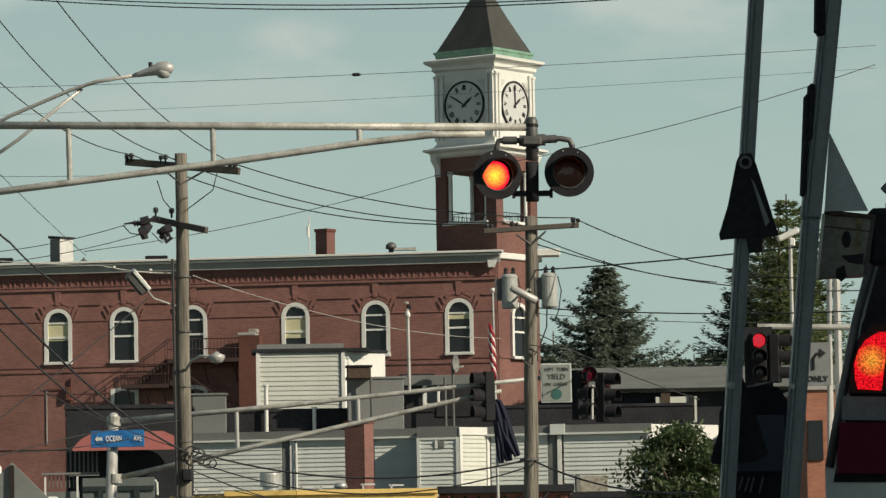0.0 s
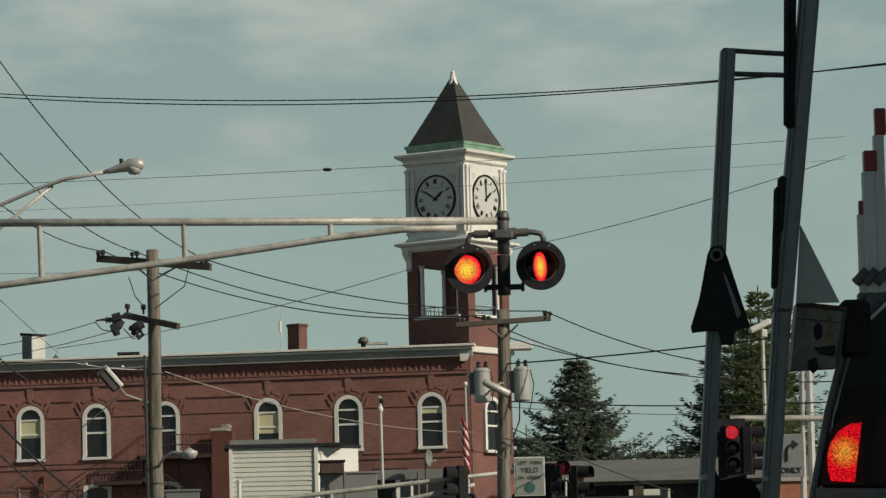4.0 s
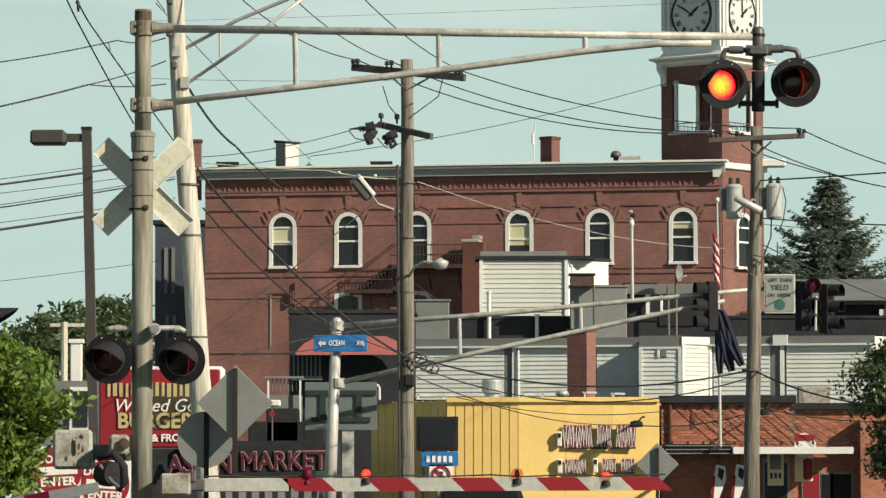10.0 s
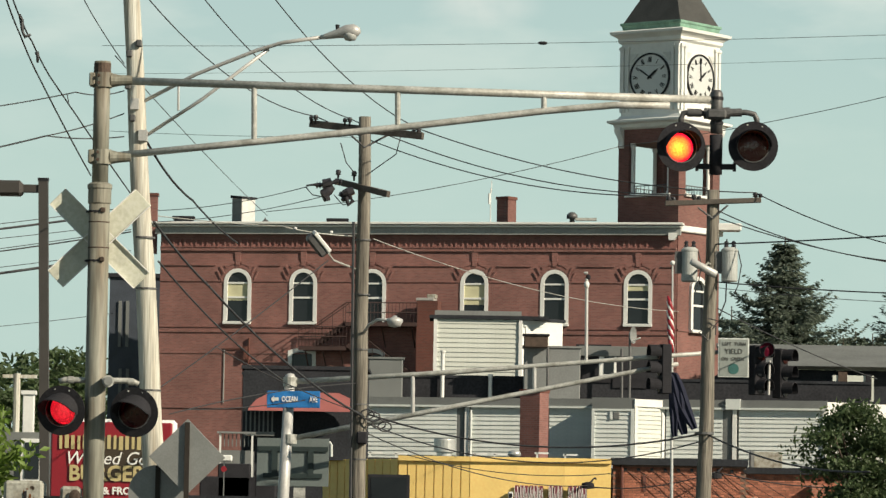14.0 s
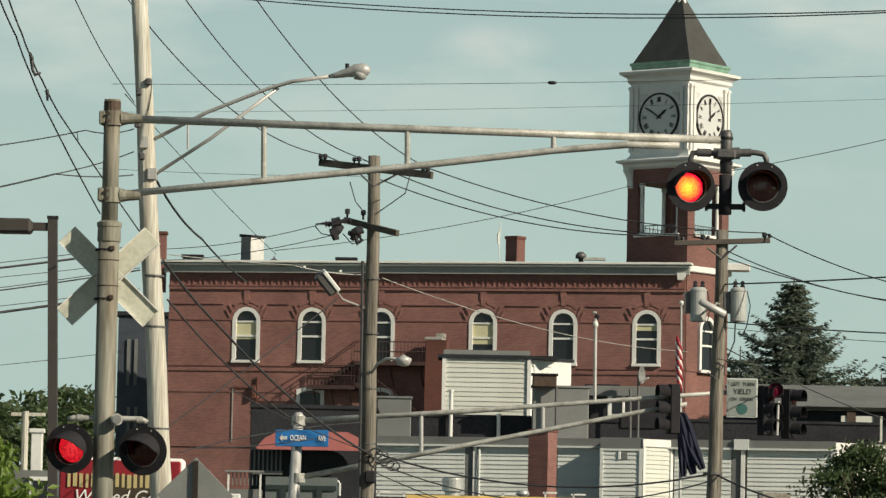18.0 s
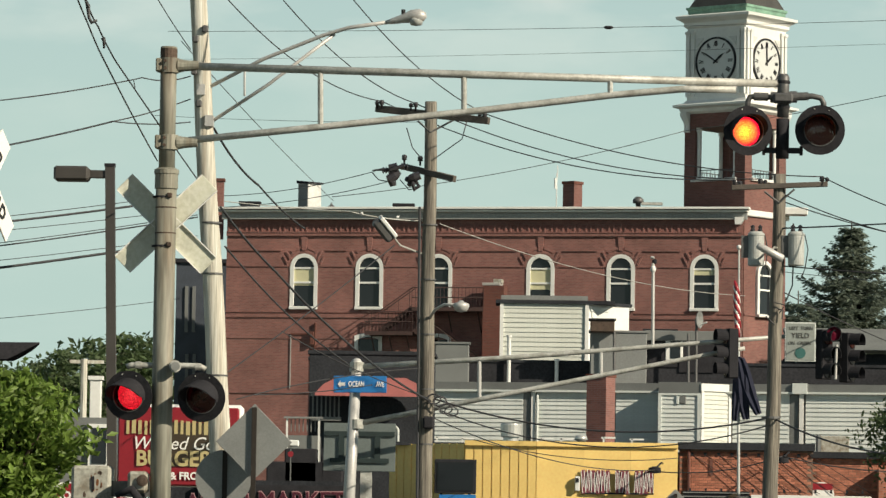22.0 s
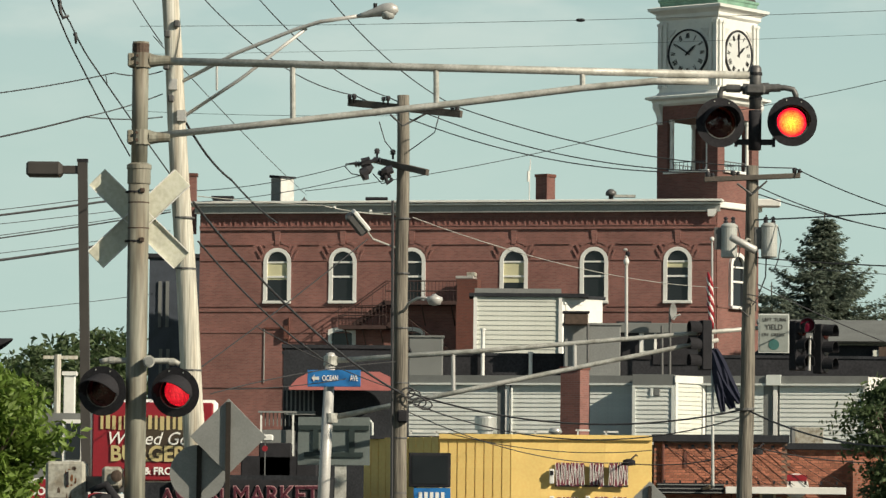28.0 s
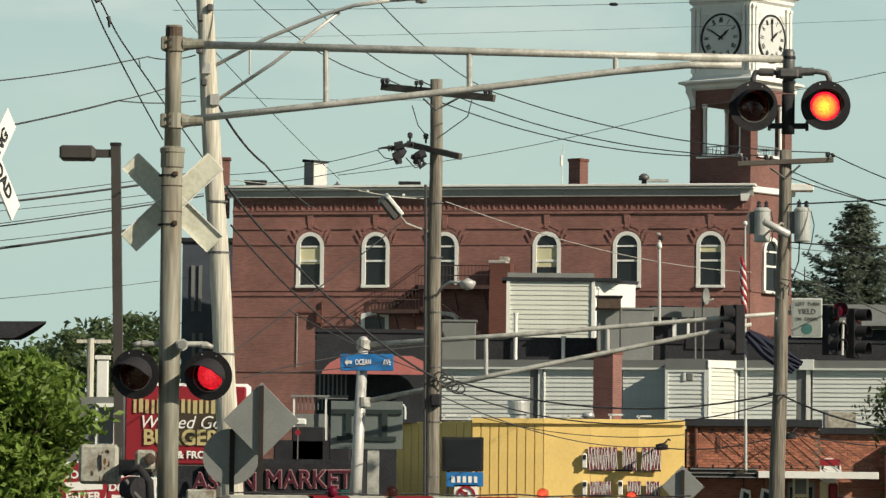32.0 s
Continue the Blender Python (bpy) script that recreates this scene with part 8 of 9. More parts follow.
cable(P(32.94, 97.57, 100.0), P(136.89, 124.41, 96.0), 0.22, 0.010, WIRE, "overhead_wire", "thin grey overhead wire")
# from the transformer pole to the right
cable(ins_b[2] + Vector((0, 0, 0.05)), P(99.16, 76.42, 84.0), 0.10, 0.014)
cable(P(98.50, 76.68, 84.0), P(141.67, 77.15, 82.0), 0.25, 0.014)
cable(P(56.10, 83.65, DQ), P(99.13, 72.83, 86.0), 0.18, 0.014)
cable(P(56.76, 81.66, DQ), P(136.29, 71.16, 86.0), 0.32, 0.014)
cable(P(55.41, 75.42, DQ), P(139.09, 83.79, 80.0), 0.06, 0.018)
cable(P(56.71, 66.68, DQ), P(138.89, 66.52, 84.0), 0.10, 0.016)
cable(P(56.70, 65.35, DQ), P(138.86, 64.13, 84.0), 0.12, 0.008, WIRE)
cable(P(57.35, 60.46, DQ), P(94.95, 45.31, 100.0), 0.08, 0.014)
cable(P(55.64, 31.07, DQ), P(93.97, 23.57, 80.0), 0.22, 0.022)
cable(P(54.33, 31.03, DQ), P(-23.48, 32.97, DP), 0.46, 0.022)
cable(P(54.38, 29.32, DQ), P(-23.68, 30.98, DP), 0.62, 0.016)
cable(P(-24.00, 28.73, DP), P(28.41, 18.15, 119.0), 0.35, 0.014)
cable(P(28.42, 17.89, 119.0), P(58.01, 22.33, 118.0), 0.2, 0.02)
cable(P(58.01, 22.33, 118.0), P(94.08, 19.90, 118.0), 0.15, 0.02)
cable(P(-13.93, 23.80, 118.0), P(33.58, 21.09, 118.0), 0.25, 0.014)
cable(P(-23.60, 73.98, DP), P(48.19, 59.45, 118.0), 0.30, 0.012, GALV, "overhead_wire", "pale service wire to the flagpole wall")
cable(P(-44.86, 76.18, DP - 0.4), P(-26.93, 74.53, DP), 0.05, 0.018, GALV, "overhead_wire", "pale service wire to the pole")
cable(P(-74.07, 77.60, DW), P(-44.20, 76.21, DP - 0.4), 0.02, 0.010, GALV, "overhead_wire", "pale service wire to the pole")
for a in ((-41.94, 75.88), (-33.44, 75.24)):
    q = P(*a, DP - 0.35)
    o = thing("wire_clip", q, "small white wire clip", "clip", "wire clips")
    part("clip", boxed(q, (0.06, 0.05, 0.05), bevel=0.01), WHITE, o)
# slack cables down from the pale pole
cable(P(-78.09, 96.08, DW), P(-66.26, 81.58, 76.0), 0.12, 0.024)
cable(P(-66.26, 81.58, 76.0), P(-55.30, 71.85, 80.0), 0.05, 0.020)
cable(P(-75.08, 76.23, DW), P(-61.53, 61.43, 76.0), 0.05, 0.026)
cable(P(-61.53, 61.43, 76.0), P(-24.12, 32.29, DP), 0.22, 0.026)
cable(P(-73.66, 66.99, DW), P(-43.55, 40.21, 84.0), 0.15, 0.020)
cable(P(-71.88, 37.65, 80.0), P(-34.00, 68.59, DP - 0.5), 0.04, 0.014)
cable(P(-69.66, 31.38, 84.0), P(-25.72, 40.15, DP), -0.1, 0.014)
cable(P(-65.74, 32.58, 84.0), P(-38.11, 35.77, DP), 0.05, 0.012)
cable(P(-59.69, 47.59, 84.0), P(-24.14, 32.95, DP), 0.1, 0.012)
cable(P(-85.74, 115.02, DW), P(-48.61, 78.60, 120.0), 0.08, 0.010, WIRE, "overhead_wire", "thin grey overhead wire")
cable(P(-74.38, 78.91, 100.0), P(-39.25, 85.80, DP), 0.1, 0.010, WIRE, "overhead_wire", "thin grey overhead wire")
cable(P(-74.28, 76.26, 100.0), P(-35.86, 83.52, DP), 0.1, 0.010, WIRE, "overhead_wire", "thin grey overhead wire")
# bundle at the upper left, passing in front of the pale pole
left_a = [(-121.0, 147.0), (-116.99, 138.04), (-111.84, 127.50), (-108.12, 118.93), (-103.43, 109.34), (-90.3, 86.6)]
left_b = [(-118.6, 147.2), (-114.73, 138.12), (-110.54, 128.22), (-107.88, 122.29), (-105.40, 117.69), (-100.77, 109.44), (-75.2, 75.4)]
for pts, far_d in ((left_a, 66.0), (left_b, 74.0)):
    ds = [50.0, 52.0, 54.0, 56.0, 56.6, 59.0, far_d]
    ds = ds[:len(pts) - 1] + [far_d]
    for (a, d0_), (b, d1_) in zip(zip(pts, ds), zip(pts[1:], ds[1:])):
        cable(P(*a, d0_), P(*b, d1_), 0.02, 0.013, n=6)
q = P(-108.04, 122.95, 56.0)
o = thing("cable_splice", q, "black lumpy cable splice", "splice")
part("sleeve", tubed([P(-108.6, 124.0, 56.0), P(-108.04, 122.6, 56.0), P(-107.7, 119.9, 56.0), P(-107.05, 118.70, 56.0), P(-105.7, 119.3, 56.0)], [0.016, 0.030, 0.020, 0.026, 0.016], 8), CABLE, o, smooth=True)
part("tail", tubed([P(-104.2, 115.2, 56.4), P(-103.9, 114.4, 56.4), P(-103.86, 112.7, 56.4)], [0.03, 0.024, 0.014], 8), CABLE, o, smooth=True)
cable(P(-98.98, 138.04, DW - 4), P(-91.74, 124.90, DW - 2), 0.02, 0.010)
cable(P(-91.74, 124.90, DW - 2), P(-83.51, 113.17, DW), 0.02, 0.010)
cable(P(-133.0, 99.0, 64.0), P(-94.51, 106.1, 70.0), 0.04, 0.012)
cable(P(-94.51, 106.1, 70.0), P(-83.29, 106.8, DW), 0.06, 0.012)
cable(P(-96.6, 105.5, 70.0), P(-96.2, 103.6, 70.0), 0.0, 0.010, n=3)
cable(P(-132.6, 87.6, 64.0), P(-101.11, 95.55, 70.0), 0.02, 0.017)
cable(P(-101.11, 95.55, 70.0), P(-83.09, 101.4, DW), 0.03, 0.012)
cable(P(-101.11, 95.55, 70.0), P(-82.89, 96.0, DW), 0.04, 0.012)
for a, b, r in (((-131.97, 71.55), (-80.43, 79.54), 0.008), ((-131.94, 70.23), (-80.41, 78.48), 0.022), ((-131.90, 68.37), (-80.35, 75.69), 0.007), ((-131.83, 65.32), (-80.32, 74.23), 0.008), ((-131.81, 64.65), (-80.31, 73.70), 0.014), ((-131.73, 61.34), (-80.22, 69.32), 0.007), ((-131.69, 59.48), (-80.20, 68.53), 0.026), ((-131.24, 47.81), (-83.78, 54.45), 0.006)):
    cable(P(*a, 70.0), P(*b, DW + 0.4), 0.02, r)

# ---- trees ----
def leaf_cloud(bm, rng, centre, spread, count, size, flat=0.6):
    for _ in range(count):
        c = Vector((rng.gauss(0, 1), rng.gauss(0, 1), rng.gauss(0, 0.8)))
        c = centre + Vector((c.x * spread, c.y * spread, c.z * spread * flat))
        n = Vector((rng.gauss(0, 1), rng.gauss(0, 1), rng.gauss(0.5, 1))).normalized()
        a = n.orthogonal().normalized()
        a.rotate(Matrix.Rotation(rng.random() * 6.28, 3, n))
        b = n.cross(a)
        s = size * rng.uniform(0.6, 1.3)
        v = [bm.verts.new(c + a * s), bm.verts.new(c + b * s * 0.42 + n * s * 0.1), bm.verts.new(c - a * s), bm.verts.new(c - b * s * 0.42 + n * s * 0.1)]
        bm.faces.new(v)


def broadleaf(name, foot, height, width, mat, label, seed, clumps=70, leaves=70, size=0.09, low=0.25, shape=None):
    rng = random.Random(seed)
    ob = thing(name, foot, label, "tree")
    top = foot + Vector((0, 0, height))
    part("trunk", tubed([foot, foot.lerp(top, 0.3) + Vector((0.1, 0, 0)), foot.lerp(top, 0.7)], [0.14 * height / 6, 0.10 * height / 6, 0.03], 8), BARK, ob, smooth=True)
    bm = bmesh.new()
    for k in range(clumps):
        th = rng.random() * 6.283
        f_ = rng.uniform(low, 1.0)
        r = width / 2 * math.sin(math.pi * min(1.0, 0.15 + 0.80 * f_)) ** 0.6 * rng.uniform(0.35, 1.05) * (0.55 + 0.45 * min(1.0, max(0.0, (f_ - low) / 0.3)))
        if shape:
            for (f0_, w0_), (f1_, w1_) in zip(shape, shape[1:]):
                if f0_ <= f_ <= f1_:
                    r = width / 2 * (w0_ + (w1_ - w0_) * (f_ - f0_) / (f1_ - f0_)) * rng.uniform(0.3, 1.0)
        c = foot + Vector((math.cos(th) * r, math.sin(th) * r, height * f_))
        leaf_cloud(bm, rng, c, width * 0.075, leaves, size)
        if k < 14:
            st = foot.lerp(top, max(0.2, f_ * 0.6))
            part("limb", tubed([st, st.lerp(c, 0.5) + Vector((0, 0, 0.1)), c], [0.05, 0.035, 0.012], 6), BARK, ob, smooth=True)
    part("crown", bm, mat, ob, kind="stuff")
    return ob


def conifer(name, foot, height, slope, wide, mat, label, seed, tiers=30, per=14, size=0.5, bare=0.5, lift=0.0, fat=0.34, open_=1.0):
    """A spruce: uneven whorls of boughs, each a limb hung with small fronds; slope: half its width for each metre below the tip; open_: how ragged it is."""
    rng = random.Random(seed)
    ob = thing(name, foot, label, "tree")
    top = foot + Vector((0, 0, height))
    part("trunk", tubed([foot, top], [0.014 * height, 0.03], 8), BARK, ob)
    vs, fs = [], []
    gap = (1 - bare) * height / tiers
    for t in range(tiers):
        f_ = bare + (1 - bare) * (t + rng.uniform(-0.3, 0.3)) / tiers
        reach0 = min(wide / 2, slope * height * (1 - f_)) + 0.12
        turn = rng.random() * 6.283
        for k in range(per):
            th = turn + 6.283 * (k + rng.uniform(-0.25, 0.25)) / per
            reach = reach0 * (1 + open_ * rng.choice((-0.55, -0.35, -0.2, -0.05, 0.08, 0.2, 0.32)))
            d = Vector((math.cos(th), math.sin(th), 0))
            across = Vector((-d.y, d.x, 0))
            base = foot + Vector((0, 0, height * f_ + rng.uniform(-0.3, 0.3) * gap))
            n = max(3, int(reach / (size * 0.26)))
            droop = rng.uniform(0.10, 0.26)
            hang = rng.uniform(0.7, 1.2)
            for j in range(n):
                g = (j + 0.5) / n
                p = base + d * reach * g + Vector((0, 0, reach * (lift * g - droop * math.sin(g * 2.4) + 0.20 * g ** 3)))
                spread = size * (0.30 + 1.1 * math.sin(math.pi * min(1.0, g * 0.8 + 0.12)))
                for q in range(7):
                    side = rng.uniform(-1, 1)
                    s = size * rng.uniform(0.35, 0.8) * (1.15 - 0.45 * g)
                    w = (d * rng.uniform(0.3, 0.9) + across * side * 1.2 + Vector((0, 0, rng.uniform(-0.55, 0.08) * hang + lift))).normalized()
                    c = w.cross(Vector((rng.gauss(0, 0.5), rng.gauss(0, 0.5), 1)).normalized()).normalized()
                    o = p + across * side * spread * 0.55 + Vector((0, 0, rng.uniform(-0.10, 0.03)))
                    b = len(vs)
                    vs.extend((o, o + w * s * 0.5 + c * s * fat, o + w * s * 1.15, o + w * s * 0.5 - c * s * fat))
                    fs.append((b, b + 1, b + 2, b + 3))
    me = bpy.data.meshes.new("crown")
    me.from_pydata([v - foot for v in vs], [], fs)
    me.materials.append(mat)
    crown = new("crown", me)
    crown.parent = ob
    tagged(crown, kind="stuff")
    return ob


DE = 222.0
ap = P(72.65, 77.84, DE)
conifer("spruce_tree", Vector((ap.x, DE, 0)), ap.z, 0.68, 8.2, NEEDLE, "dark blue-green spruce with drooping boughs", 3, 20, 15, 0.50, 0.60, 0.0, 0.24)
for a, d, mat, sd, sl in (((115.52, 93.60), 190.0, NEEDLE_LIT, 5, 0.30), ((109.86, 85.74), 187.0, NEEDLE, 6, 0.34), ((120.55, 91.75), 193.0, NEEDLE_LIT, 8, 0.30), ((104.47, 77.09), 186.0, NEEDLE, 9, 0.40), ((113.61, 89.07), 184.0, NEEDLE_LIT, 10, 0.28)):
    ap = P(*a, d)
    conifer("pine_tree", Vector((ap.x, d, 0)), ap.z, sl, 6.0, mat, "tall pine with upswept feathery boughs", sd, 22, 8, 0.50, 0.45, 0.30, 0.20)
for k, a in enumerate(((86.82, 55.34), (89.74, 56.26), (93.71, 55.87), (97.03, 57.60), (60.65, 61.12), (56.67, 57.15), (91.71, 55.08), (84.43, 54.28))):
    q = P(*a, 240.0 + k)
    conifer("far_tree", Vector((q.x, q.y, 0)), q.z, 0.6, 5.0, NEEDLE, "dark distant tree behind the roofs", 20 + k, 9, 7, 0.7, 0.6)
for k, a in enumerate(((-109.73, 40.59), (-106.92, 43.33), (-103.21, 43.20), (-99.20, 42.27), (-96.00, 45.03), (-92.39, 44.36), (-88.91, 43.29), (-114.94, 38.43), (-120.18, 36.93), (-126.83, 37.36))):
    q = P(*a, 250.0 + 2 * k)
    broadleaf("far_tree", Vector((q.x, q.y, 0)), q.z, 5.5, LEAF_DARK, "leafy dark green tree in the distance", 40 + k, 60, 30, 0.28)
# bright street tree by the crossing
q = P(-122.68, 33.27, 50.0)
broadleaf("street_tree", Vector((q.x, 50.0, 0)), q.z, 2.1, LEAF, "bright green young street tree in full leaf", 11, 170, 70, 0.075, 0.45, [(0.45, 0.30), (0.66, 0.36), (0.74, 0.8), (0.84, 1.0), (0.93, 0.75), (1.0, 0.15)])
q = P(90.19, 38.2, 112.0)
broadleaf("street_tree", Vector((q.x, 112.0, 0)), q.z, 3.3, LEAF_DARK, "small dark green street tree before the shops", 12, 190, 80, 0.085, 0.35, [(0.35, 0.32), (0.50, 0.38), (0.57, 0.62), (0.66, 0.9), (0.76, 1.0), (0.87, 0.82), (0.94, 0.45), (1.0, 0.1)])
# little pole and white stack at the far left
q = P(-105.59, 39.67, 150.0)
o = thing("utility_pole", Vector((q.x, 150.0, 0)), "small distant wooden pole with a short arm", "utility pole", "utility poles")
part("pole", tubed([(q.x, 150, 0), q], 0.12, 8), POLE_PALE, o)
part("crossarm", boxed(q + Vector((0.1, 0, -0.1)), (1.2, 0.1, 0.12)), POLE_PALE, o)
q = P(-102.63, 35.28, 130.0)
o = thing("white_stack", Vector((q.x, 130.0, 0)), "white capped stack beyond the street tree", "stack")
part("shaft", boxed((q.x, 130.0, q.z / 2), (0.34, 0.34, q.z), bevel=0.02), WHITE, o)
part("cap", boxed(q, (0.44, 0.44, 0.12)), WHITE, o)

# ---- waiting cars ----
def car_shell(name, foot, paint, label):
    """A small hatchback seen from behind."""
    ob = thing(name, foot, label, "car")
    m = Matrix.Translation(foot)
    out = [(-0.85, 0.30), (0.85, 0.30), (0.88, 0.75), (0.84, 0.92), (0.66, 1.42), (0.55, 1.48), (-0.55, 1.48), (-0.66, 1.42), (-0.84, 0.92), (-0.88, 0.75)]
    part("body", prismed(out, 0, 3.8, m), paint, ob)
    part("rear_window", prismed([(-0.60, 1.36), (0.60, 1.36), (0.70, 0.98), (-0.70, 0.98)], -0.03, 0.01, m), CAR_GLASS, ob)
    part("bumper", boxed((0, -0.06, 0.45), (1.7, 0.16, 0.24), m, 0.04), paint, ob)
    for sx in (-0.74, 0.74):
        part("tail_lamp", boxed((sx, -0.03, 0.82), (0.2, 0.08, 0.22), m, 0.02), TAIL_DARK, ob)
        for yy in (0.6, 3.1):
            w = part("wheel", lathe(bmesh.new(), [(0.2, -0.1), (0.3, -0.1), (0.32, 0), (0.3, 0.1), (0.2, 0.1), (0.2, -0.1)], 20, m @ Matrix.Translation((sx * 1.05, yy, 0.31)) @ pose(0, 0, 0, 0, 90, 0)), BLACK_MATT, ob)
            part("rim", lathe(bmesh.new(), [(0.2, -0.06), (0.2, 0.06), (0.0, 0.08)], 16, m @ Matrix.Translation((sx * 1.05, yy, 0.31)) @ pose(0, 0, 0, 0, 90, 0)), ALU, w)
    return ob


q = P(-7.55, 1.23, 74.0)
car_shell("car", Vector((q.x, 74.0, 0.04)), VAN_BLUE, "dark blue hatchback waiting beyond the gate")

# vehicle with a folded carrier frame, close on the right
DZ = 12.6


def V(a0, e0, off=0.0):
    return P(a0, e0, DZ + off)


frame_ = thing("carrier_frame", Vector((V(118.08, 45.45).x, DZ, 0)), "folded aluminium carrier frame standing upright behind a vehicle", "carrier frame")
post1 = [V(96.30, -61.34), V(109.59, 150.30)]


def flat_bar(a, b, w, d, mat, nm, lab=""):
    a, b = Vector(a), Vector(b)
    v = b - a
    m = Matrix.Translation((a + b) / 2) @ Matrix.Rotation(math.atan2(v.x, v.z), 4, "Y")
    return part(nm, boxed((0, 0, 0), (w, d, v.length), m, 0.006), mat, frame_, lab)


flat_bar(*post1, 0.044, 0.05, UPRIGHT, "upright")
post2 = [V(109.54, -61.41), V(121.49, 88.20), V(129.98, 171.61)]
flat_bar(post2[0], post2[1], 0.052, 0.05, UPRIGHT, "upright")
flat_bar(post2[1], post2[2], 0.058, 0.05, UPRIGHT, "upright")
for (a, b), w in ((post1, 0.044), ((post2[0], post2[1]), 0.052), ((post2[1], post2[2]), 0.058)):
    for dx, ww, mt in ((w / 2 - 0.004, 0.006, PLATE_GREY), (-w / 2 + 0.010, 0.016, UPRIGHT)):
        o_ = Vector((dx, -0.027, 0))
        flat_bar(a + o_, b + o_, ww, 0.006, mt, "channel_lip")
part("rung", tubed([V(108.52, 150.16), V(124.88, 149.13)], 0.008, 8), GALV_DARK, frame_)
part("rung", tubed([V(111.14, 144.50), V(124.28, 144.13)], 0.008, 8), GALV_DARK, frame_)
for a, b, w in (((124.03, 168.88), (123.34, 132.14), 0.016), ((125.24, 168.88), (124.13, 131.33), 0.02), ((121.86, 120.04), (121.17, 106.90), 0.018), ((120.76, 117.62), (119.69, 93.53), 0.014)):
    p, q = V(*a, -0.01), V(*b, -0.01)
    flat_bar(p, q, w, 0.06, BLACK_MATT, "pad_strip", "black rubber strip")


def bracket(cx, top_px, shift):
    o = shift
    pts = [(-0.012, 0.0), (0.020, 0.004), (0.035, -0.03), (0.092, -0.225), (0.096, -0.24), (0.05, -0.248), (0.045, -0.29), (0.01, -0.29), (0.005, -0.245), (-0.075, -0.252), (-0.078, -0.235), (-0.05, -0.15), (-0.022, -0.02)]
    part("bracket", prismed(pts, -0.05, -0.03, Matrix.Translation(o)), BLACK_MATT, frame_, "black triangular hinge bracket")
    part("bracket_slot", prismed([(0.018, -0.07), (0.03, -0.09), (0.070, -0.20), (0.058, -0.215)], -0.056, -0.051, Matrix.Translation(o)), PLATE_GREY, frame_)
    part("hinge_ring", lathe(bmesh.new(), [(0.012, 0), (0.020, 0), (0.020, 0.008), (0.012, 0.008), (0.012, 0)], 18, facing(o + Vector((0.002, -0.056, -0.025)))), GALV_DARK, frame_)
    part("hinge_pin", tubed([o + Vector((-0.02, -0.05, -0.018)), o + Vector((0.004, -0.06, -0.024))], 0.005, 6), BLACK_MATT, frame_)


bracket(0, 0, V(105.51, 103.01))
o2 = V(103.50, 50.57, 0.07)
part("bracket", prismed([(-0.012, 0.0), (0.020, 0.004), (0.035, -0.03), (0.092, -0.225), (0.05, -0.248), (-0.075, -0.252), (-0.078, -0.235), (-0.05, -0.15), (-0.022, -0.02)], -0.02, 0.0, Matrix.Translation(o2)), BLACK_MATT, frame_, "black triangular hinge bracket")
part("bolt", lathe(bmesh.new(), [(0.012, 0), (0.010, 0.012), (0.0, 0.014)], 10, facing(V(102.59, 49.04, -0.03))), GALV, frame_)
part("bolt", lathe(bmesh.new(), [(0.010, 0), (0.008, 0.012), (0.0, 0.014)], 10, facing(V(116.93, 48.76, -0.03))), GALV, frame_)
part("side_plate", prismed([(0, 0), (0.11, -0.235), (-0.02, -0.235)], 0.03, 0.04, Matrix.Translation(V(126.41, 108.92))), PLATE_PALE, frame_, "grey triangular plate")
def on_box(pts, near, far_):
    return prismed([(V(a, b, 0.06).x, V(a, b, 0.06).z) for a, b in pts], DZ + 0.06 - near, DZ + 0.06 - far_)


cbox = part("control_box", on_box([(125.03, 89.90), (136.4, 88.69), (134.24, 74.84), (123.37, 74.32)], 0.0, -0.08), KHAKI, frame_, "scuffed beige metal box")
part("box_rim", on_box([(124.7, 90.4), (136.8, 89.1), (136.7, 88.2), (124.8, 89.3)], 0.012, 0.0), RUST, cbox)
part("box_rim", on_box([(136.0, 89.0), (136.8, 89.1), (134.7, 74.8), (133.8, 74.8)], 0.010, 0.0), BROWN_METAL, cbox)
part("box_seam", on_box([(125.0, 86.6), (135.9, 85.4), (135.9, 85.15), (125.0, 86.3)], 0.004, 0.0), RUST, cbox)
part("worn_strip", on_box([(131.9, 88.6), (133.6, 88.4), (133.4, 81.0), (132.3, 79.6), (131.6, 82.5), (132.4, 85.0)], 0.004, 0.0), material("worn gold enamel", (0.24, 0.20, 0.10), 0.6, vary=0.35, scale=30, fine=70, second=(0.13, 0.10, 0.05)), cbox)
part("hole", on_box([(129.9 + 1.05 * math.cos(k * 0.524), 83.4 + 2.0 * math.sin(k * 0.524)) for k in range(12)], 0.006, 0.0), BLACK_MATT, cbox)
part("lever", on_box([(128.8, 79.5), (130.6, 78.0), (133.6, 77.6), (133.8, 80.0), (131.2, 79.7)], 0.020, 0.0), BLACK_MATT, cbox)
part("lever", on_box([(127.6, 76.6), (129.2, 77.2), (129.8, 74.6), (128.6, 73.4), (127.4, 74.6)], 0.020, 0.0), BLACK_MATT, cbox)
part("mount", boxed(V(138.6, 84.0, 0.10), (0.09, 0.08, 0.17), bevel=0.015), BLACK_MATT, frame_)
part("foot_bar", boxed((V(118.08, 45.45).x - 0.08, DZ, 0.5), (0.5, 0.08, 0.08)), GALV_DARK, frame_)
part("shelf", boxed((V(118.08, 45.45).x - 0.08, DZ + 0.29, 0.52), (0.5, 0.52, 0.04)), GALV_DARK, frame_)
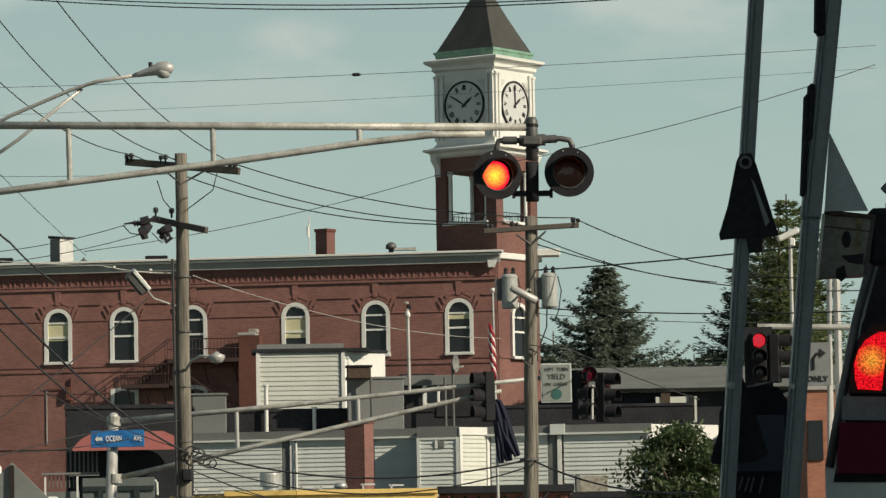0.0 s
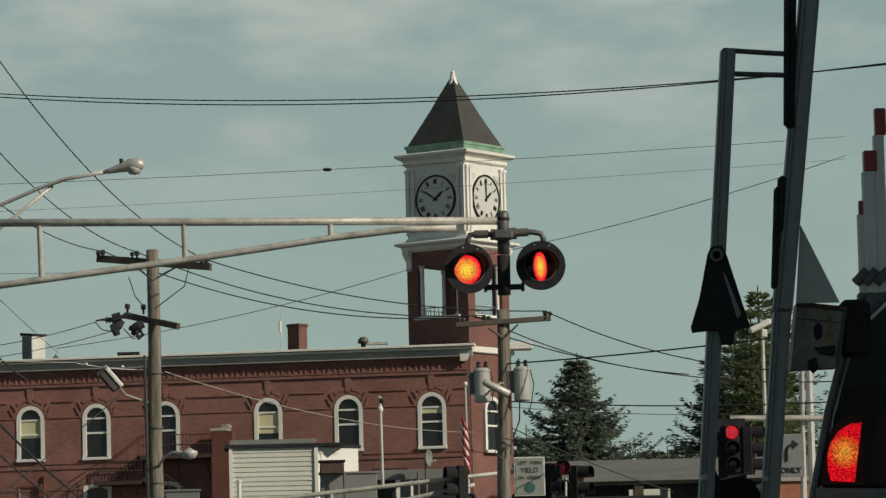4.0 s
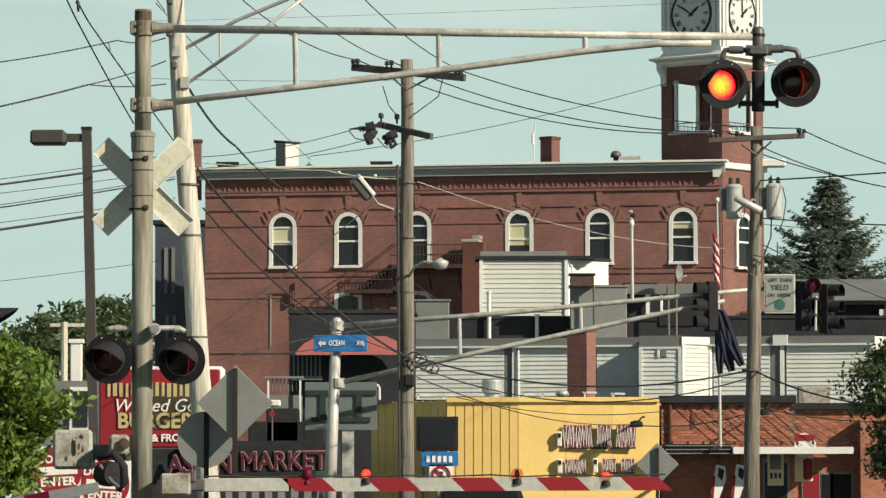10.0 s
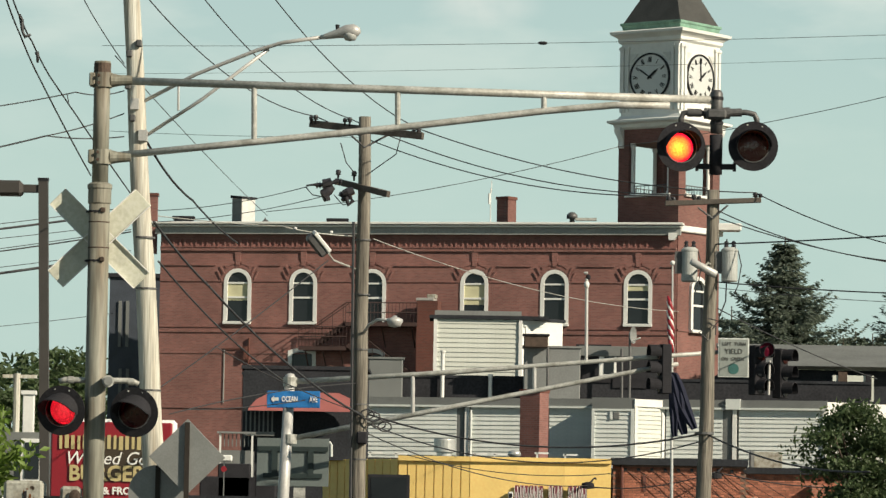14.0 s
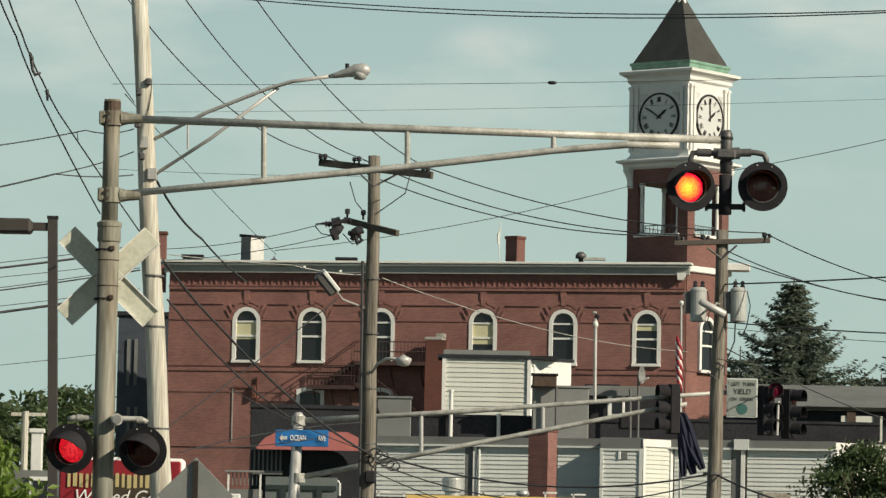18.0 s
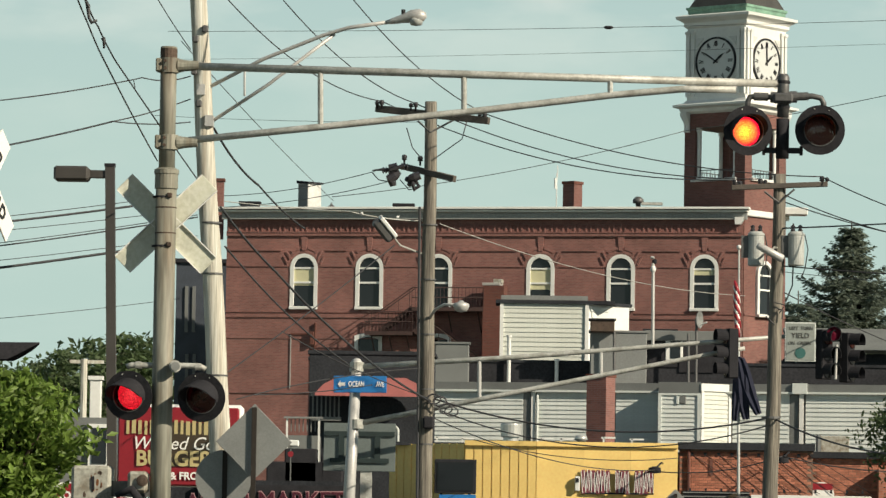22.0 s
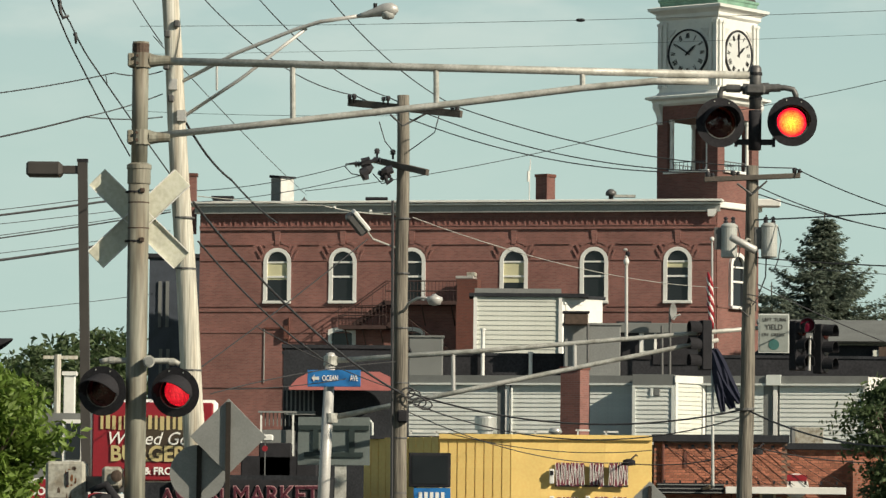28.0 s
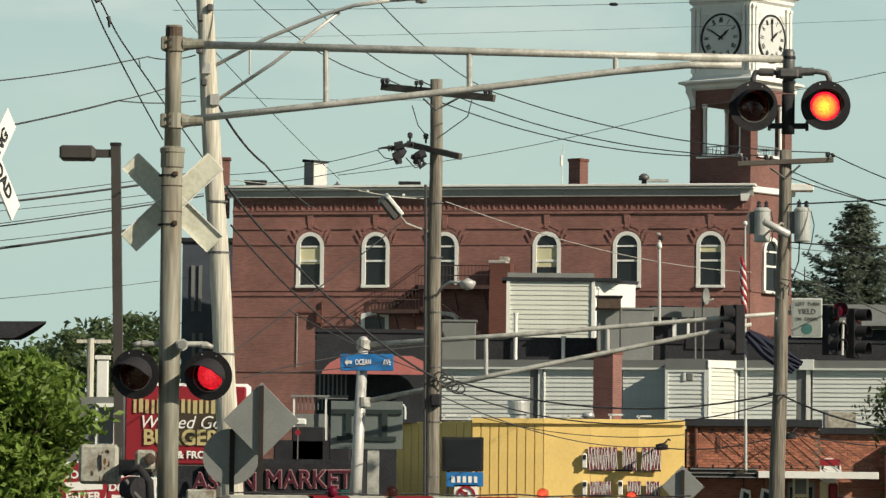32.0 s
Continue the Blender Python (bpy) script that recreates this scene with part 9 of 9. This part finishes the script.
for xx in (-0.28, 0.12):
    part("leg", boxed((V(118.08, 45.45).x + xx, DZ, 0.26), (0.06, 0.06, 0.52)), GALV_DARK, frame_)

DV_ = 13.4
corner_ = P(128.98, 45.44, DV_)
van = thing("waiting_vehicle", Vector((corner_.x + 0.9, DV_, 0)), "silver van waiting with its brake lamp lit", "van")
ox = corner_.x


def L(a, e, off=0.0):
    p = P(a, e, DV_ + off)
    return (p.x, p.z)


edge = [L(124.54, 29.87), L(127.38, 45.44), L(131.07, 64.25), L(134.70, 77.54), L(138.54, 85.54), L(145.98, 92.22)]
rear = edge + [(ox + 1.9, edge[-1][1] + 0.04), (ox + 1.9, 0.35), (edge[0][0] - 0.01, 0.35)]
HEAD = Matrix.Translation((ox, DV_, 0)) @ Matrix.Rotation(radians(-9), 4, "Z") @ Matrix.Translation((-ox, -DV_, 0))   # it points a little to the right
part("body", prismed(rear, DV_ + 0.02, DV_ + 4.4, HEAD), VAN_PAINT, van)
inner = [(x + 0.035, z - 0.01) for x, z in edge[1:]]
win = inner + [(ox + 1.7, inner[-1][1]), (ox + 1.7, P(129.76, 44.39, DV_).z + 0.02), (inner[0][0] + 0.06, P(129.76, 44.39, DV_).z + 0.02)]
part("rear_pillar", prismed([(x, z) for x, z in win if z > 0], DV_ - 0.02, DV_ + 0.015), BLACK, van, "black rear pillar and window")
part("edge_trim", tubed([(x + 0.012, DV_ - 0.01, z) for x, z in edge], 0.014, 8), GALV_DARK, van, smooth=True)
def plate(nm, pts, mat, lab, near, far_=0.0):
    """A moulded piece of the rear corner, drawn from its outline."""
    return part(nm, prismed([(P(a, b, DV_ - 0.02).x, P(a, b, DV_ - 0.02).z) for a, b in pts], DV_ - 0.02 - near, DV_ - far_), mat, van, lab)


plate("lamp_surround", [(126.6, 26.5), (131.0, 47.2), (133.6, 63.5), (136.5, 69.5), (149.0, 69.5), (149.0, 26.5)], BLACK_MATT, "black lamp surround", 0.004)
plate("tail_lamp", [(129.7, 47.3), (131.0, 54.6), (132.9, 60.6), (135.6, 63.6), (149.0, 64.2), (149.0, 47.0)], TAIL_DARK, "tall red tail lamp", 0.03)
plate("clear_lens", [(128.45, 40.9), (128.7, 46.4), (149.0, 46.2), (149.0, 40.7)], PLATE_GREY, "clear reversing lens", 0.03)
plate("lower_lens", [(127.2, 28.4), (128.0, 40.3), (149.0, 40.2), (149.0, 28.2)], RED_DULL, "dark red lower lens", 0.035)
plate("lamp_divider", [(139.9, 47.0), (139.9, 64.0), (142.4, 64.0), (142.4, 47.0)], BLACK_MATT, "black gap beside the lamp", 0.036)
lamp_c = P(135.7, 54.9, DV_ - 0.064)
outline_ = [(131.62, 54.23), (131.75, 50.66), (132.4, 48.2), (137.9, 47.9), (139.75, 61.8), (137.3, 61.6), (134.4, 59.9), (132.5, 57.2)]
glow = bmesh.new()
prism(glow, [(P(a, b, DV_ - 0.064).x - lamp_c.x, P(a, b, DV_ - 0.064).z - lamp_c.z) for a, b in outline_], -0.006, 0.006)
lit_ = part("lit_lens", glow, TAIL_LIT, van, "lit brake lamp lens", local=True)
lit_.location = lamp_c - WHERE[van].translation
for sx in (0.2, 1.7):
    for yy in (0.7, 3.5):
        w = part("wheel", lathe(bmesh.new(), [(0.2, -0.11), (0.32, -0.11), (0.34, 0), (0.32, 0.11), (0.2, 0.11), (0.2, -0.11)], 22, HEAD @ Matrix.Translation((ox + sx, DV_ + yy, 0.38)) @ pose(0, 0, 0, 0, 90, 0)), BLACK_MATT, van)
        part("rim", lathe(bmesh.new(), [(0.2, -0.06), (0.2, 0.06), (0.0, 0.08)], 18, HEAD @ Matrix.Translation((ox + sx, DV_ + yy, 0.38)) @ pose(0, 0, 0, 0, 90, 0)), ALU, w)
part("bumper", boxed((ox + 0.95, DV_ - 0.04, 0.5), (1.85, 0.2, 0.3), bevel=0.05), VAN_PAINT, van)
# red-tipped white rods carried on its roof
for a, b, w in (((142.83, 125.99), (142.36, 90.88), 0.040), ((145.39, 136.09), (145.03, 90.88), 0.034), ((140.66, 114.17), (140.09, 90.88), 0.018)):
    p, q = P(*a, DV_ + 0.3), P(*b, DV_ + 0.3)
    rod = thing("marker_rod", Vector((q.x, q.y, q.z)), "white upright rod with a red tip", "marker rod", "roof marker rods")
    n_ = p.lerp(q, 0.14)
    part("shaft", boxed((n_ + q) / 2, (w, w, (n_ - q).length), bevel=0.003), WHITE, rod)
    part("tip", boxed((p + n_) / 2, (w * 1.06, w * 1.06, (n_ - p).length), bevel=0.003), RED_TAPE, rod)
    part("clamp", tubed([q + Vector((-0.02, -0.03, 0.05)), q + Vector((0.02, -0.03, 0.09))], 0.016, 8), GALV_DARK, rod)
    part("foot", boxed(q + Vector((0, 0, -0.05)), (w * 1.1, 0.05, 0.14), bevel=0.005), GALV_DARK, rod)
part("roof_bar", tubed([(ox + 0.22, DV_ + 0.3, P(141.97, 92.21, DV_).z - 0.02), (ox + 1.8, DV_ + 0.3, P(141.97, 92.21, DV_).z + 0.0)], 0.022, 8), GALV_DARK, van)

# black canvas load between the uprights
DU = DZ + 0.22
a_, b_ = P(100.03, 46.33, DU), P(116.11, 49.53, DU)
load = thing("covered_load", Vector(((a_.x + b_.x) / 2, DU, 0.54)), "black canvas cover with a blue panel, strapped upright to the carrier", "load cover")
w_ = b_.x - a_.x
prof = [(0.0, 0.54), (w_, 0.54), (w_, b_.z - 0.06), (w_ - 0.03, b_.z - 0.012), (w_ * 0.6, b_.z), (w_ * 0.28, b_.z - 0.012), (0.02, a_.z), (0.0, a_.z - 0.05)]
part("cover", prismed([(a_.x + x, z) for x, z in prof], DU, DU + 0.05), CANVAS, load)
g0 = span(103.72, 41.97, 115.31, 28.90, DU - 0.01)
part("panel", boxed(((g0[0] + g0[1]) / 2, DU - 0.006, (g0[2] + g0[3]) / 2), (g0[1] - g0[0], 0.012, g0[3] - g0[2]), bevel=0.004), CANVAS_BLUE, load, "dull blue vinyl panel")
part("piping", tubed([P(103.22, 48.18, DU - 0.005), P(108.54, 48.99, DU - 0.005), P(113.59, 50.32, DU - 0.005)], 0.0022, 6), PLATE_GREY, load)
# paler tubes drawn for the glints along the cover's folds
for k, (x0, x1) in enumerate(((1316, 1308), (1327, 1319), (1336, 1331), (1352, 1349))):
    p, q = P(107.09, 27.57, DU - 0.006), P(107.07, 24.67, DU - 0.006)
    dx = (x0 - 1330) * DU / 7587
    part("crease", tubed([p + Vector((dx, 0, 0)), q + Vector((dx - 0.012, 0, -0.004 * k))], 0.003, 5), GALV_DARK, load)

# brick house behind the frame, far right
DJ = 140.0
s = span(119.82, 47.68, 148.17, 22.33, DJ)
g = thing("brick_house", Vector((s[0], DJ, 0)), "red brick house end behind the turn sign", "building")
jz = P(123.14, 47.69, DJ).z
part("wall", boxed(((s[0] + s[1]) / 2, DJ + 4, jz / 2), (s[1] - s[0], 8, jz)), BRICK_SHOP, g)
part("coping", boxed(((s[0] + s[1]) / 2, DJ + 4, jz + 0.06), (s[1] - s[0] + 0.2, 8.2, 0.14)), CONCRETE, g)
part("window", boxed(P(122.12, 35.78, DJ - 0.03), (0.5, 0.1, 1.3)), GLASS, g)

# bricks of the shop front above its canopy, laid in courses
BRICK_ONE = material("orange clay brick", (0.40, 0.155, 0.095), 0.85, vary=0.3, scale=9, fine=60, islands=0.28, bump=0.3)
MORTAR = material("dusty mortar", (0.20, 0.135, 0.10), 0.95, vary=0.2, scale=5, fine=50)
bz0, CW, CH = cz + 0.20, 0.228, 0.076


def brick_bm():
    return boxed((0, 0, 0), (CW - 0.012, 0.020, CH - 0.012), None, 0.003)


part("mortar_bed", boxed(((bx0 + bx1) / 2, DB - 0.004, (bz0 + bt0 - 0.08) / 2), (bx1 - bx0, 0.012, bt0 - 0.08 - bz0)), MORTAR, bs)
first = None
for r_ in range(int((bt0 - 0.08 - bz0) / CH)):
    shift = CW / 2 * (r_ % 2)
    for k in range(int((bx1 - bx0 - shift) / CW)):
        at = Vector((bx0 + shift + CW * (k + 0.5), DB - 0.014, bz0 + CH * (r_ + 0.5)))
        if first is None:
            bm = brick_bm()
            bm.transform(Matrix.Translation(at))
            first, at0 = part("brick", bm, BRICK_ONE, bs), at
        else:
            again(first, bs, at - at0)
rest = bmesh.new()
for r_ in range(int((bt1 - 0.06 - bz0) / CH)):
    shift = CW / 2 * (r_ % 2)
    for k in range(int((bx2 - bx1 - shift) / CW)):
        box(rest, (bx1 + shift + CW * (k + 0.5), DB + 0.19, bz0 + CH * (r_ + 0.5)), (CW - 0.012, 0.02, CH - 0.012))
part("mortar_bed", boxed(((bx1 + bx2) / 2, DB + 0.196, (bz0 + bt1 - 0.06) / 2), (bx2 - bx1, 0.012, bt1 - 0.06 - bz0)), MORTAR, bs)
part("brick_facing", rest, BRICK_ONE, bs, kind="stuff")

# unseen house, added beside the road to put the waiting vehicle in shade
hs_ = thing("roadside_house", Vector((19.0, 0.0, 0)), "unseen brick house added to shade the waiting vehicle", "building")
part("wall", boxed((19.0, 0.0, 6.75), (9.0, 12.0, 13.5)), BRICK, hs_)
part("roof", prismed([(-5.0, 13.5), (5.0, 13.5), (0.0, 17.0)], -6.4, 6.4, Matrix.Translation((19.0, 0.0, 0))), SLATE, hs_)
for yy in (-3.5, 0.0, 3.5):
    for zz in (2.2, 5.4, 8.6, 11.6):
        w_ = part("window_frame", boxed((14.47, yy, zz), (0.08, 1.1, 1.7)), WHITE, hs_)
        part("pane", boxed((14.42, yy, zz), (0.03, 0.9, 1.5)), GLASS, w_)

# ---- crossing on the ground ----
bm = boxed((0, 38.0 + 0.72, 0.06), (60, 0.07, 0.06))
tagged(part("rail", bm, STEEL_RAIL), "steel rail crossing the road", "rail", "crossing rails", "structure")
bm = boxed((0, 38.0 - 0.72, 0.06), (60, 0.07, 0.06))
tagged(part("rail", bm, STEEL_RAIL), "steel rail crossing the road", "rail", "crossing rails", "structure")
for sx, nm in ((-7.4, "kerb"), (9.4, "kerb")):
    bm = boxed((sx, 90, 0.09), (0.25, 250, 0.18), bevel=0.03)
    tagged(part(nm, bm, CONCRETE), "plain concrete kerb along the road", "kerb", kind="structure")




def motions():
    """The flashers swing over by turns, 0.68 s each way, and go out for a moment twice."""
    marks = []
    for k in range(-1, 25):
        marks.append((0.60 + 1.3545 * k - (0.065 if k == 4 else 0), 1))     # one beat comes early
        marks.append((1.295 + 1.3545 * k, 0))
    times = list(marks)
    for out0, out1 in ((7.84, 8.11), (24.76, 25.15), (25.36, 25.72)):
        after = [s for tt, s in marks if tt <= out1][-1]
        times = [(tt, s) for tt, s in times if not out0 <= tt <= out1] + [(out0, -1), (out1, after)]
    times.sort()
    sway = ((0.0, 0), (4.0, -4), (7.8, 5), (8.6, 10), (9.4, 3), (11.0, 1), (13.0, -3), (15.0, 2), (17.0, 0), (20.0, 1), (21.5, 7), (23.0, 0), (25.0, 7), (26.5, -2), (28.0, -6), (29.0, -24), (30.0, -50), (31.0, -46), (32.0, -52))
    for k, fold in enumerate(FOLDS):
        walk(fold, [(t, pose(0, 0, 0, 0, a * (1.15, 0.9, 0.55)[k] + (2 * math.sin(3 * t + k)), 0)) for t, a in sway])
    REAR = [(ob, phase) for ob, phase, at in FLASHERS[2:4]]     # these start later
    for ob, phase, at in FLASHERS + GATE_LAMPS:
        rows = []
        if phase == 2:
            walk(ob, [(0.0, Matrix.Translation(at) @ pose(0, 0, 0, 90, 0, 0)), (32.0, Matrix.Translation(at) @ pose(0, 0, 0, 90, 0, 0))])
            continue
        flat = pose(0, 0, 0, 90, 0, 0) if (ob, phase, at) in GATE_LAMPS else Matrix()

        def side_pose(deg):
            return Matrix.Translation(at) @ flat @ pose(0, 0, 0, 0, deg, 0)
        now = [s for tt, s in times if tt <= 0.0][-1]
        angle = 0 if now == phase and (ob, phase) not in REAR else 180
        rows.append((0.0, side_pose(angle)))
        for tt, s in (marks if (ob, phase) in REAR else times):
            if tt <= 0.05 or tt > 31.8:
                continue
            goal = 0 if s == phase else 180
            if (ob, phase) in REAR and tt < (10.5, 8.6)[phase]:
                goal = 180
            if goal == angle:
                continue
            tt += (-0.06 if (ob, phase) in REAR else 0.005) if goal else -0.07      # one lights before the other goes out
            rows.append((tt - 0.10, side_pose(angle)))
            rows.append((tt - 0.06, side_pose(angle)))
            rows.append((tt - 0.027, side_pose(angle)))
            rows.append((tt - 0.009, side_pose(angle + (goal - angle) * 0.33)))
            rows.append((tt + 0.009, side_pose(angle + (goal - angle) * 0.67)))
            rows.append((tt + 0.027, side_pose(goal)))
            rows.append((tt + 0.06, side_pose(goal)))
            rows.append((tt + 0.10, side_pose(goal)))
            angle = goal
        rows.append((32.0, side_pose(angle)))
        walk(ob, rows)


motions()
